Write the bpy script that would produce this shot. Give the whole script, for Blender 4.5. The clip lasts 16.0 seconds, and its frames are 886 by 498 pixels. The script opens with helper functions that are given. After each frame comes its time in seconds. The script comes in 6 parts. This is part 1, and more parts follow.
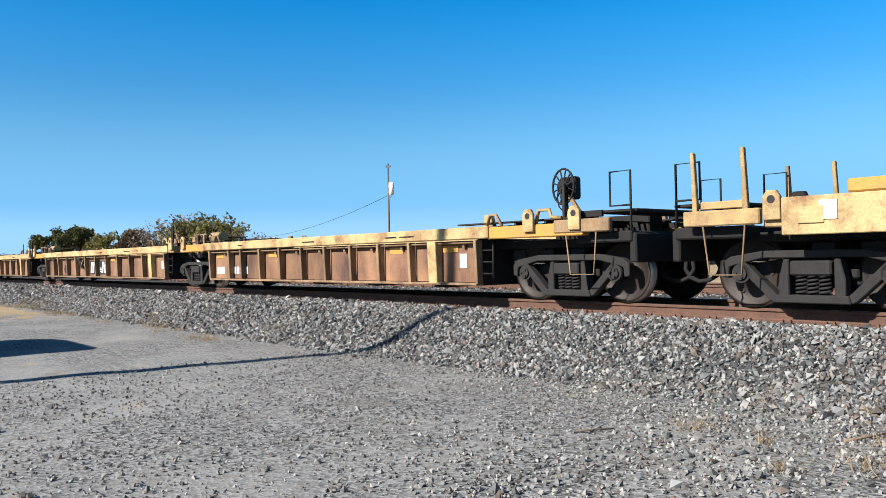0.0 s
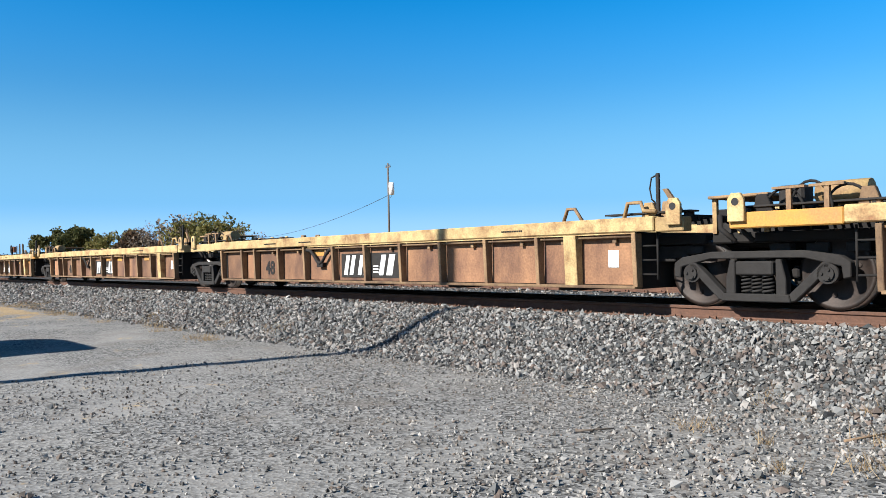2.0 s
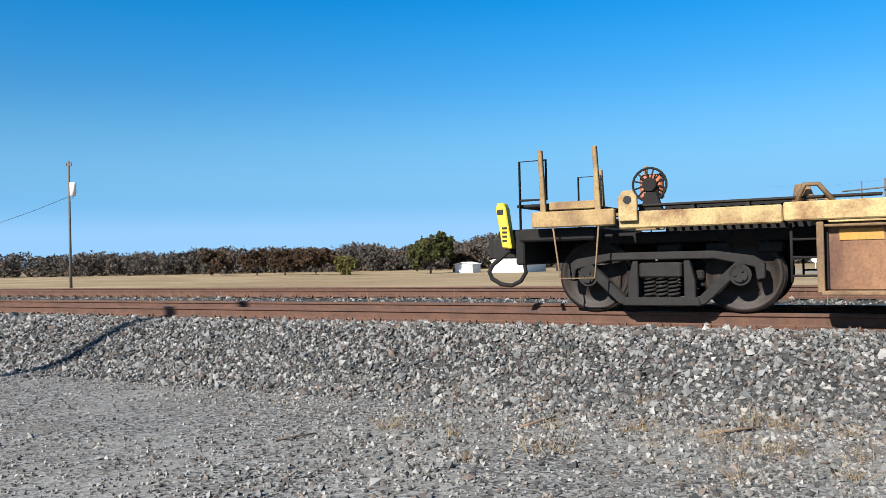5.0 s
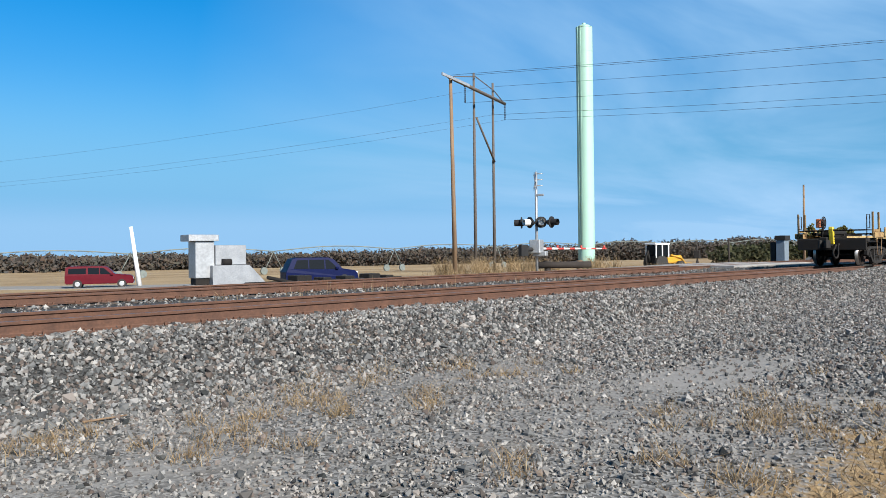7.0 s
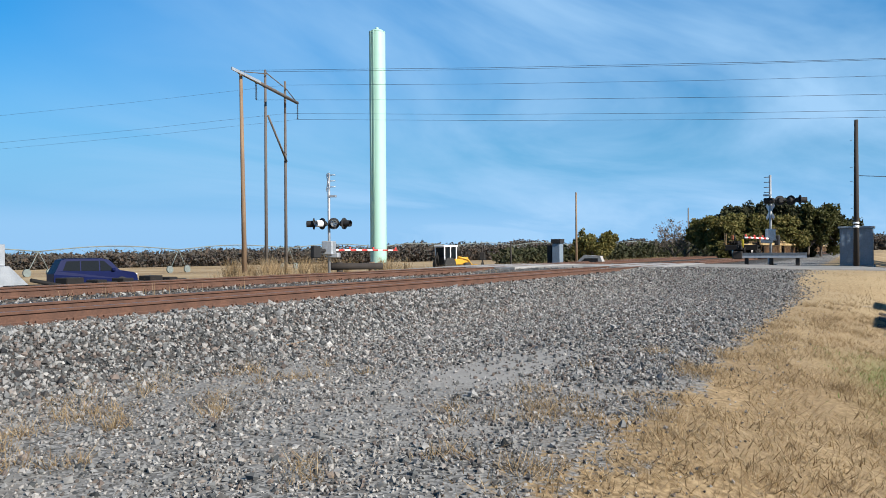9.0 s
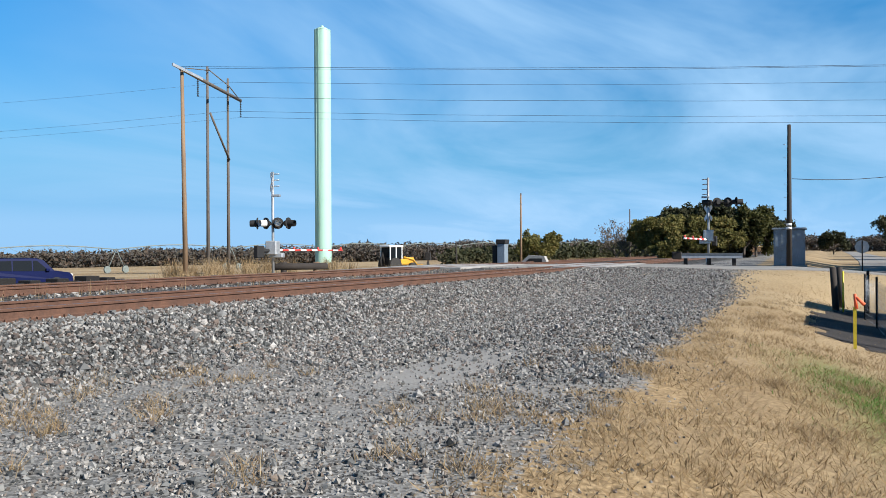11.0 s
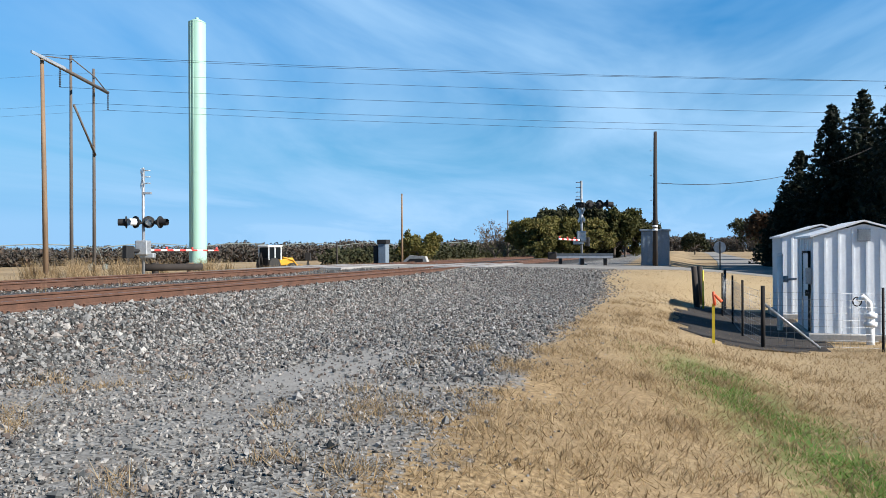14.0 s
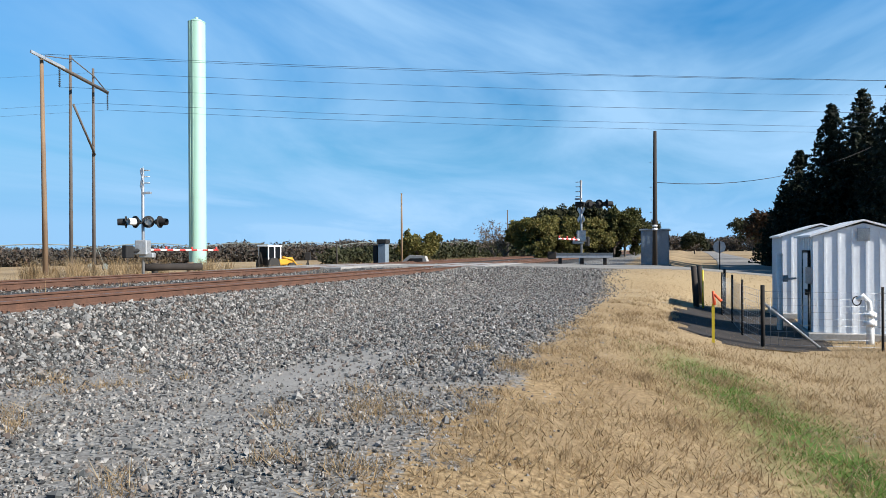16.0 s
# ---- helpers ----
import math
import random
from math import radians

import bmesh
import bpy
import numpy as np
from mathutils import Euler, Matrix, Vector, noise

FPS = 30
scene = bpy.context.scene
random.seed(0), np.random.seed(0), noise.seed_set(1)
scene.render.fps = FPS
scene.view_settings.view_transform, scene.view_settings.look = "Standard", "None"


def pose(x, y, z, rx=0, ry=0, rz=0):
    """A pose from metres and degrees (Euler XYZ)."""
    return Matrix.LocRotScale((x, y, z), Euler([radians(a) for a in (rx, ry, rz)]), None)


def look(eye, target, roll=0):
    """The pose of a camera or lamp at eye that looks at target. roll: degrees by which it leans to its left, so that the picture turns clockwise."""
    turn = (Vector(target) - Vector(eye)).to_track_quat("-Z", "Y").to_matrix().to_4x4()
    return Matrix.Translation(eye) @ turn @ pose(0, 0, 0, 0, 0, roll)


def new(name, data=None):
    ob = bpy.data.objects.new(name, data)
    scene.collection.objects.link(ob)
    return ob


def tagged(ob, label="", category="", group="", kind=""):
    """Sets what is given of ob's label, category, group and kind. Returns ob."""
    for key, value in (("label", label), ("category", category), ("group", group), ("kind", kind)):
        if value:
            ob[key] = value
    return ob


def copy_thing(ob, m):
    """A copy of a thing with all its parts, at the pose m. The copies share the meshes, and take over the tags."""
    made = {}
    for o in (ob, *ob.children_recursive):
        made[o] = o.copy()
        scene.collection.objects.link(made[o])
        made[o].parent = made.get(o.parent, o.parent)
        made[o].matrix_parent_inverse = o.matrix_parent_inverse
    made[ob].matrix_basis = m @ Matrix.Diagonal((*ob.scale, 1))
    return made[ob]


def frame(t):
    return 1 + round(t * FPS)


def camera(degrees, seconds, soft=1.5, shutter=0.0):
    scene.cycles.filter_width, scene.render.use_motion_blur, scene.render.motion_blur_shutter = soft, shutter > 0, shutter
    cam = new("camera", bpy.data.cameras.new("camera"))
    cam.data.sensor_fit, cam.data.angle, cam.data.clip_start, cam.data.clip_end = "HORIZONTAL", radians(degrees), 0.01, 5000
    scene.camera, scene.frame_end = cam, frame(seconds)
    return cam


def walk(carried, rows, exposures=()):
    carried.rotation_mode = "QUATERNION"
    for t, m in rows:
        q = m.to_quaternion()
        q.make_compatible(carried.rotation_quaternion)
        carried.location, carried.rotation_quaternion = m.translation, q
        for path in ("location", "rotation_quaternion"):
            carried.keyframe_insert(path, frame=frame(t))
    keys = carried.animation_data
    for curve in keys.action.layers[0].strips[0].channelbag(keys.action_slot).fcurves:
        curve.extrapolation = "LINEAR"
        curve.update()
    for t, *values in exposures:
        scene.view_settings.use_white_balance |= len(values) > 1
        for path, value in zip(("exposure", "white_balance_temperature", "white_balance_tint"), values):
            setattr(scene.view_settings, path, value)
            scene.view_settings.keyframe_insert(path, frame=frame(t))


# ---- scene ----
cam = camera(59.08, 16.0, soft=0.5)

EYE = (0.0, 0.0, 0.752)          # z = 0 is the top of the rails


def cam_row(t, yaw, pitch, roll):
    return (t, pose(*EYE, 90 + pitch, roll, yaw))


walk(cam, [cam_row(*r) for r in (
    (0.0, 48.87, 0.58, 1.13), (2.3, 48.87, 0.58, 1.13), (3.0, 48.77, 0.58, 1.13), (3.2, 48.70, 0.58, 1.14),
    (3.7, 48.1, 0.58, 1.18), (4.2, 45.4, 0.58, 1.25), (4.6, 39.2, 0.58, 1.31), (5.0, 27.3, 0.57, 1.37),
    (5.3, 15.26, 0.57, 1.40),
    (5.5, 7.41, 0.50, 1.38),
    (5.8, -2.92, 0.38, 1.26),
    (6.0, -11.51, 0.33, 1.19),
    (6.5, -26.85, 0.21, 0.86),
    (7.0, -45.05, 0.17, 0.67),
    (7.5, -55.65, 0.17, 0.56),
    (8.0, -59.67, 0.16, 0.48),
    (10.5, -60.69, 0.11, 0.31),
    (11.0, -64.16, 0.12, 0.33),
    (11.5, -71.65, 0.14, 0.32),
    (12.0, -72.51, 0.12, 0.28),
    (12.5, -72.76, 0.11, 0.30),
    (13.0, -72.83, 0.10, 0.30),
    (14.0, -72.86, 0.09, 0.29),
    (16.0, -72.88, 0.06, 0.32),
)], exposures=((0.0, 1.14), (3.2, 1.14), (5.3, 0.95), (7.0, 0.84), (10.5, 0.90), (12.0, 0.94), (16.0, 0.94)))

# ---- light ----
SUN_AZ = math.atan2(-0.18, -1.0)      # measured from +y towards +x
SUN_EL = radians(33)
world = bpy.data.worlds.new("sky")
scene.world = world
world.use_nodes = True
wn = world.node_tree
wn.nodes.clear()


def wnode(kind, **kw):
    n = wn.nodes.new(kind)
    for k, v in kw.items():
        n.inputs[k.replace("_", " ")].default_value = v
    return n


w_out = wn.nodes.new("ShaderNodeOutputWorld")
w_bg = wn.nodes.new("ShaderNodeBackground")
w_bg.inputs["Strength"].default_value = 0.043
w_sky = wn.nodes.new("ShaderNodeTexSky")
w_sky.sky_type = "NISHITA"
w_sky.sun_disc = False
w_sky.sun_elevation = SUN_EL
w_sky.sun_rotation = SUN_AZ
w_sky.air_density, w_sky.dust_density, w_sky.ozone_density = 1.0, 0.35, 3.0
w_tc = wn.nodes.new("ShaderNodeTexCoord")
w_sep = wn.nodes.new("ShaderNodeSeparateXYZ")
wn.links.new(w_tc.outputs["Generated"], w_sep.inputs[0])
# thin cirrus, projected on a high flat layer
w_zc = wn.nodes.new("ShaderNodeMath"); w_zc.operation = "MAXIMUM"; w_zc.inputs[1].default_value = 0.02
wn.links.new(w_sep.outputs[2], w_zc.inputs[0])
w_za = wn.nodes.new("ShaderNodeMath"); w_za.operation = "ADD"; w_za.inputs[1].default_value = 0.12
wn.links.new(w_zc.outputs[0], w_za.inputs[0])
w_dx = wn.nodes.new("ShaderNodeMath"); w_dx.operation = "DIVIDE"
w_dy = wn.nodes.new("ShaderNodeMath"); w_dy.operation = "DIVIDE"
wn.links.new(w_sep.outputs[0], w_dx.inputs[0]); wn.links.new(w_za.outputs[0], w_dx.inputs[1])
wn.links.new(w_sep.outputs[1], w_dy.inputs[0]); wn.links.new(w_za.outputs[0], w_dy.inputs[1])
w_com = wn.nodes.new("ShaderNodeCombineXYZ")
wn.links.new(w_dx.outputs[0], w_com.inputs[0]); wn.links.new(w_dy.outputs[0], w_com.inputs[1])
w_map = wn.nodes.new("ShaderNodeMapping")
w_map.inputs["Rotation"].default_value = (0, 0, radians(25))
w_map.inputs["Scale"].default_value = (0.3, 0.55, 1)
wn.links.new(w_com.outputs[0], w_map.inputs[0])
w_n = wnode("ShaderNodeTexNoise", Scale=1.3, Detail=6.0, Roughness=0.55, Distortion=0.6)
wn.links.new(w_map.outputs[0], w_n.inputs["Vector"])
w_r = wn.nodes.new("ShaderNodeMapRange")
w_r.inputs[1].default_value, w_r.inputs[2].default_value = 0.35, 0.60
wn.links.new(w_n.outputs[0], w_r.inputs[0])
# more cirrus towards +x than towards -x
w_side = wn.nodes.new("ShaderNodeMapRange")
w_side.inputs[1].default_value, w_side.inputs[2].default_value = 0.45, 0.92
wn.links.new(w_sep.outputs[0], w_side.inputs[0])
w_mul = wn.nodes.new("ShaderNodeMath"); w_mul.operation = "MULTIPLY"
wn.links.new(w_r.outputs[0], w_mul.inputs[0]); wn.links.new(w_side.outputs[0], w_mul.inputs[1])
w_amt = wn.nodes.new("ShaderNodeMath"); w_amt.operation = "MULTIPLY"; w_amt.inputs[1].default_value = 0.95
wn.links.new(w_mul.outputs[0], w_amt.inputs[0])
# blue haze low in the sky, and a thin pale bank on the horizon
w_hz = wn.nodes.new("ShaderNodeMapRange")
w_hz.interpolation_type = 'SMOOTHSTEP'
w_hz.inputs[1].default_value, w_hz.inputs[2].default_value = 0.22, 0.02
w_hz.inputs[3].default_value, w_hz.inputs[4].default_value = 0.0, 0.9
wn.links.new(w_sep.outputs[2], w_hz.inputs[0])
w_lo = wn.nodes.new("ShaderNodeMapRange")
w_lo.interpolation_type = 'SMOOTHSTEP'
w_lo.inputs[1].default_value, w_lo.inputs[2].default_value = 0.075, 0.03
w_lo.inputs[3].default_value, w_lo.inputs[4].default_value = 0.0, 0.6
wn.links.new(w_sep.outputs[2], w_lo.inputs[0])
w_max = wn.nodes.new("ShaderNodeMath"); w_max.operation = "MAXIMUM"
wn.links.new(w_amt.outputs[0], w_max.inputs[0]); wn.links.new(w_lo.outputs[0], w_max.inputs[1])
w_hsv = wn.nodes.new("ShaderNodeHueSaturation")
w_hsv.inputs["Saturation"].default_value = 1.5
w_hsv.inputs["Value"].default_value = 1.0
wn.links.new(w_sky.outputs[0], w_hsv.inputs["Color"])


def sky_mix(fac, colour):
    n = wn.nodes.new("ShaderNodeMix")
    n.data_type = "RGBA"
    ia, ib = [q for q in n.inputs if q.type == "RGBA"]
    ib.default_value = (*colour, 1)
    wn.links.new(fac, n.inputs[0])
    return ia, [q for q in n.outputs if q.type == "RGBA"][0]


w_in, w_haze = sky_mix(w_hz.outputs[0], (1.8, 6.0, 11.4))
w_in2, w_cloud = sky_mix(w_max.outputs[0], (5.0, 8.4, 12.4))
wn.links.new(w_haze, w_in2)
# sky gain: raised to mid height, dimmed towards the zenith to weaken fill light
w_el = wn.nodes.new("ShaderNodeValToRGB")
w_el.color_ramp.interpolation = "B_SPLINE"
w_el.color_ramp.elements[0].color = (0.42, 0.42, 0.42, 1)
w_el.color_ramp.elements[1].color = (0.28, 0.28, 0.28, 1)
for at_, v_ in ((0.22, 0.82), (0.38, 0.92), (0.62, 0.42)):
    w_e = w_el.color_ramp.elements.new(at_)
    w_e.color = (v_, v_, v_, 1)
wn.links.new(w_sep.outputs[2], w_el.inputs[0])
w_el2 = wn.nodes.new("ShaderNodeMath"); w_el2.operation = "MULTIPLY"; w_el2.inputs[1].default_value = 2.2
wn.links.new(w_el.outputs[0], w_el2.inputs[0])
w_gain = wn.nodes.new("ShaderNodeVectorMath"); w_gain.operation = "SCALE"
wn.links.new(w_hsv.outputs[0], w_gain.inputs[0]); wn.links.new(w_el2.outputs[0], w_gain.inputs["Scale"])
wn.links.new(w_gain.outputs[0], w_in)
wn.links.new(w_cloud, w_bg.inputs["Color"])
wn.links.new(w_bg.outputs[0], w_out.inputs[0])

sun = new("sun", bpy.data.lights.new("sun", "SUN"))
sun.data.energy = 5.0
sun.data.angle = radians(0.53)
sun.data.color = (1.0, 0.955, 0.89)
sd = Vector((math.sin(SUN_AZ) * math.cos(SUN_EL), math.cos(SUN_AZ) * math.cos(SUN_EL), math.sin(SUN_EL)))
sun.matrix_world = look(sd * 50, (0, 0, 0))


# ---- materials ----
def mat(name, base, dark=None, rough=0.8, metal=0.0, scale=6.0, bump=0.15, bscale=None, amount=0.5, fine=0.15, streak=1.0, spec=0.5, vary=0.0):
    """A weathered surface: base colour, patches of a second colour, fine grain and relief."""
    m = bpy.data.materials.new(name)
    m.use_nodes = True
    nt = m.node_tree
    b = nt.nodes["Principled BSDF"]
    b.inputs["Roughness"].default_value = rough
    b.inputs["Metallic"].default_value = metal
    b.inputs["Specular IOR Level"].default_value = spec
    tc = nt.nodes.new("ShaderNodeTexCoord")
    mp = nt.nodes.new("ShaderNodeMapping")
    mp.inputs["Scale"].default_value = (1, 1, 1 / streak)
    nt.links.new(tc.outputs["Object"], mp.inputs[0])
    n1 = nt.nodes.new("ShaderNodeTexNoise")
    n1.inputs["Scale"].default_value = scale
    n1.inputs["Detail"].default_value = 6
    n1.inputs["Roughness"].default_value = 0.62
    nt.links.new(mp.outputs[0], n1.inputs["Vector"])
    r1 = nt.nodes.new("ShaderNodeMapRange")
    r1.inputs[1].default_value, r1.inputs[2].default_value = 0.62 - amount * 0.45, 0.8 - amount * 0.2
    nt.links.new(n1.outputs[0], r1.inputs[0])
    mx = nt.nodes.new("ShaderNodeMix")
    mx.data_type = "RGBA"
    ca, cb = [s for s in mx.inputs if s.type == "RGBA"]
    ca.default_value = (*base, 1)
    cb.default_value = (*(dark or [c * 0.6 for c in base]), 1)
    nt.links.new(r1.outputs[0], mx.inputs[0])
    n2 = nt.nodes.new("ShaderNodeTexNoise")
    n2.inputs["Scale"].default_value = bscale or scale * 9
    n2.inputs["Detail"].default_value = 3
    nt.links.new(tc.outputs["Object"], n2.inputs["Vector"])
    r2 = nt.nodes.new("ShaderNodeMapRange")
    r2.inputs[1].default_value, r2.inputs[2].default_value = 0.3, 0.7
    r2.inputs[3].default_value, r2.inputs[4].default_value = 1 - fine, 1 + fine
    nt.links.new(n2.outputs[0], r2.inputs[0])
    sc = nt.nodes.new("ShaderNodeVectorMath")
    sc.operation = "SCALE"
    nt.links.new([s for s in mx.outputs if s.type == "RGBA"][0], sc.inputs[0])
    nt.links.new(r2.outputs[0], sc.inputs["Scale"])
    last = sc.outputs[0]
    if vary:
        oi = nt.nodes.new("ShaderNodeObjectInfo")
        rv = nt.nodes.new("ShaderNodeMapRange")
        rv.inputs[3].default_value, rv.inputs[4].default_value = 1 - vary, 1 + vary
        nt.links.new(oi.outputs["Random"], rv.inputs[0])
        sv = nt.nodes.new("ShaderNodeVectorMath")
        sv.operation = "SCALE"
        nt.links.new(last, sv.inputs[0])
        nt.links.new(rv.outputs[0], sv.inputs["Scale"])
        last = sv.outputs[0]
        # no two pieces share the same stains
        off = nt.nodes.new("ShaderNodeMath")
        off.operation = "MULTIPLY"
        off.inputs[1].default_value = 37.0
        nt.links.new(oi.outputs["Random"], off.inputs[0])
        nt.links.new(off.outputs[0], mp.inputs["Location"])
    nt.links.new(last, b.inputs["Base Color"])
    if bump:
        bp = nt.nodes.new("ShaderNodeBump")
        bp.inputs["Strength"].default_value = bump
        bp.inputs["Distance"].default_value = 0.01
        nt.links.new(n2.outputs[0], bp.inputs["Height"])
        nt.links.new(bp.outputs[0], b.inputs["Normal"])
    return m


def island_mat(name, cols, rough=0.9, bump=0.0, spec=0.3, trans=0.0):
    """Loose pieces in one mesh: each island takes its own colour out of cols."""
    m = bpy.data.materials.new(name)
    m.use_nodes = True
    nt = m.node_tree
    b = nt.nodes["Principled BSDF"]
    b.inputs["Roughness"].default_value = rough
    b.inputs["Specular IOR Level"].default_value = spec
    g = nt.nodes.new("ShaderNodeNewGeometry")
    cr = nt.nodes.new("ShaderNodeValToRGB")
    while len(cr.color_ramp.elements) < len(cols):
        cr.color_ramp.elements.new(0.5)
    for i, c in enumerate(cols):
        cr.color_ramp.elements[i].position = i / (len(cols) - 1)
        cr.color_ramp.elements[i].color = (*c, 1)
    nt.links.new(g.outputs["Random Per Island"], cr.inputs[0])
    nt.links.new(cr.outputs[0], b.inputs["Base Color"])
    if trans:
        tr = nt.nodes.new("ShaderNodeBsdfTranslucent")
        nt.links.new(cr.outputs[0], tr.inputs[0])
        ms = nt.nodes.new("ShaderNodeMixShader")
        ms.inputs[0].default_value = trans
        nt.links.new(b.outputs[0], ms.inputs[1])
        nt.links.new(tr.outputs[0], ms.inputs[2])
        nt.links.new(ms.outputs[0], nt.nodes["Material Output"].inputs[0])
    return m


M_YEL = mat("faded_yellow_paint", (0.3872, 0.2865, 0.1278), (0.1549, 0.06582, 0.02478), 0.75, 0, 3.2, 0.12, 40, 0.44, 0.22, vary=0.1)
M_YEL2 = mat("orange_yellow_paint", (0.4185, 0.2025, 0.03375), (0.2835, 0.1485, 0.054), 0.7, 0, 2.0, 0.12, 40, 0.4, 0.14)
M_YELD = mat("dirty_yellow_paint", (0.3036, 0.2046, 0.0858), (0.1452, 0.0792, 0.0363), 0.75, 0, 3.0, 0.12, 40, 0.5, 0.18, vary=0.15)
M_PANEL = mat("rust_stained_panel", (0.2465, 0.1275, 0.06375), (0.0527, 0.0238, 0.01785), 0.85, 0, 1.1, 0.2, 30, 0.62, 0.2, 2.0, vary=0.3)
M_RIB = mat("weathered_rib", (0.2108, 0.1318, 0.06588), (0.07378, 0.03952, 0.02213), 0.8, 0, 3.0, 0.15, 40, 0.5, 0.2, 2.0, vary=0.25)
# grimy steel, its base blackened further to carry the underframe's deep shade
M_DARK = mat("grimy_shade_black_steel", (0.00336, 0.00294, 0.00273), (0.00924, 0.0063, 0.00462), 0.9, 0.0, 4, 0.2, 50, 0.5, 0.3)
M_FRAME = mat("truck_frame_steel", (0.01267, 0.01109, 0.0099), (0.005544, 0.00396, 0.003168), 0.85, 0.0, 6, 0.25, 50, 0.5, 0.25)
M_WHEEL = mat("rusty_wheel", (0.0216, 0.0132, 0.0096), (0.0096, 0.0072, 0.006), 0.6, 0.4, 6, 0.15, 50, 0.5, 0.25)
M_TREAD = mat("polished_tread", (0.45, 0.43, 0.41), (0.3, 0.27, 0.25), 0.3, 0.9, 8, 0.05)
M_RAIL = mat("rusted_rail", (0.104, 0.05018, 0.0306), (0.0612, 0.0306, 0.0202), 0.85, 0.1, 3, 0.2, 45, 0.5, 0.2)
M_HEAD = mat("worn_rail_head", (0.14, 0.105, 0.091), (0.084, 0.0525, 0.042), 0.42, 0.6, 5, 0.05)
M_TIE = mat("creosoted_tie", (0.066, 0.051, 0.039), (0.036, 0.027, 0.021), 0.95, 0, 5, 0.4, 30, 0.5, 0.25)
M_WOOD = mat("weathered_pole_wood", (0.21, 0.14, 0.084), (0.119, 0.077, 0.049), 0.9, 0, 2, 0.3, 30, 0.5, 0.2, 8)
M_WOODG = mat("grey_pole_wood", (0.1122, 0.0957, 0.0825), (0.066, 0.0561, 0.0495), 0.9, 0, 2, 0.3, 30, 0.5, 0.2, 8)
M_WOODD = mat("tarred_pole_wood", (0.03, 0.024, 0.02), (0.018, 0.014, 0.012), 0.9, 0, 2, 0.3, 30, 0.5, 0.2, 8)
M_TOWER = mat("pale_green_tower_paint", (0.3024, 0.4896, 0.4032), (0.2592, 0.432, 0.36), 0.5, 0, 0.6, 0.03, 10, 0.35, 0.04, 6)
M_ALU = mat("bare_aluminium", (0.429, 0.4446, 0.4524), (0.3276, 0.3354, 0.3432), 0.45, 0.6, 2, 0.05)
M_GALV = mat("galvanised_steel", (0.33, 0.345, 0.36), (0.255, 0.27, 0.285), 0.5, 0.5, 4, 0.08)
M_WHITE = mat("white_paint", (0.74, 0.75, 0.75), (0.62, 0.62, 0.6), 0.55, 0, 2, 0.04, 20, 0.4, 0.05)
M_SHED = mat("pale_metal_siding", (0.74, 0.77, 0.80), (0.66, 0.69, 0.73), 0.5, 0.0, 1.5, 0.03, 14, 0.4, 0.04)
M_SHEDT = mat("white_metal_roof", (0.78, 0.79, 0.80), (0.68, 0.69, 0.7), 0.5, 0.0, 1.5, 0.03, 14, 0.4, 0.04)
M_BLACK = mat("black_paint", (0.008, 0.008, 0.009), (0.013, 0.013, 0.013), 0.8, 0, 4, 0.05)
M_RED = mat("red_sheeting", (0.55, 0.05, 0.04), (0.45, 0.04, 0.03), 0.5, 0, 4, 0.02)
M_ORANGE = mat("orange_ribbon", (0.75, 0.12, 0.04), (0.6, 0.08, 0.03), 0.6, 0, 8, 0.05)
M_MARK = mat("marker_yellow", (0.576, 0.44, 0.024), (0.48, 0.352, 0.024), 0.5, 0, 6, 0.05)
M_BLUECAR = mat("deep_blue_car_paint", (0.004, 0.008, 0.045), (0.003, 0.006, 0.036), 0.45, 0.0, 1, 0, 10, 0.3, 0.02, 1, 0.06)
M_PIVOT = mat("dull_galvanised_pipe", (0.154, 0.182, 0.168), (0.112, 0.126, 0.119), 0.7, 0.0, 2, 0.05)
M_REDCAR = mat("dark_red_car_paint", (0.085, 0.006, 0.012), (0.07, 0.005, 0.01), 0.4, 0.0, 1, 0, 10, 0.3, 0.02, 1, 0.1)
M_WHITECAR = mat("white_car_paint", (0.75, 0.75, 0.74), (0.68, 0.68, 0.66), 0.3, 0.0, 1, 0, 10, 0.3, 0.02)
M_GLASS = mat("dark_window_glass", (0.008, 0.010, 0.012), (0.008, 0.009, 0.010), 0.12, 0, 1, 0, 10, 0.2, 0.02, 1, 0.12)
M_TYRE = mat("tyre_rubber", (0.02, 0.02, 0.02), (0.03, 0.028, 0.026), 0.9, 0, 8, 0.1)
M_DIGGER = mat("machine_yellow", (0.54, 0.285, 0.015), (0.375, 0.195, 0.0225), 0.5, 0, 3, 0.05)
M_ROAD = mat("pale_worn_asphalt", (0.216, 0.2052, 0.1872), (0.1584, 0.1512, 0.1404), 0.92, 0, 0.7, 0.2, 25, 0.5, 0.16)
# soil base darkened to carry the shadow of the sheds
M_SOIL_SHADE = mat("shade_darkened_soil", (0.027, 0.021, 0.0162), (0.015, 0.012, 0.0102), 0.95, 0, 2, 0.5, 20, 0.5, 0.3)
M_CONC = mat("concrete", (0.3024, 0.2952, 0.2808), (0.2304, 0.2232, 0.2088), 0.9, 0, 2, 0.15)
M_BARK = mat("bark", (0.0975, 0.07875, 0.06375), (0.0525, 0.0435, 0.036), 0.95, 0, 3, 0.4, 20, 0.5, 0.3, 4)
M_GREENROOF = mat("green_barn_roof", (0.02, 0.07, 0.045), (0.015, 0.05, 0.035), 0.6, 0, 1, 0.05)
M_STEELB = mat("grey_blue_cabinet_paint", (0.18, 0.225, 0.27), (0.15, 0.1875, 0.225), 0.55, 0.2, 1.5, 0.03)
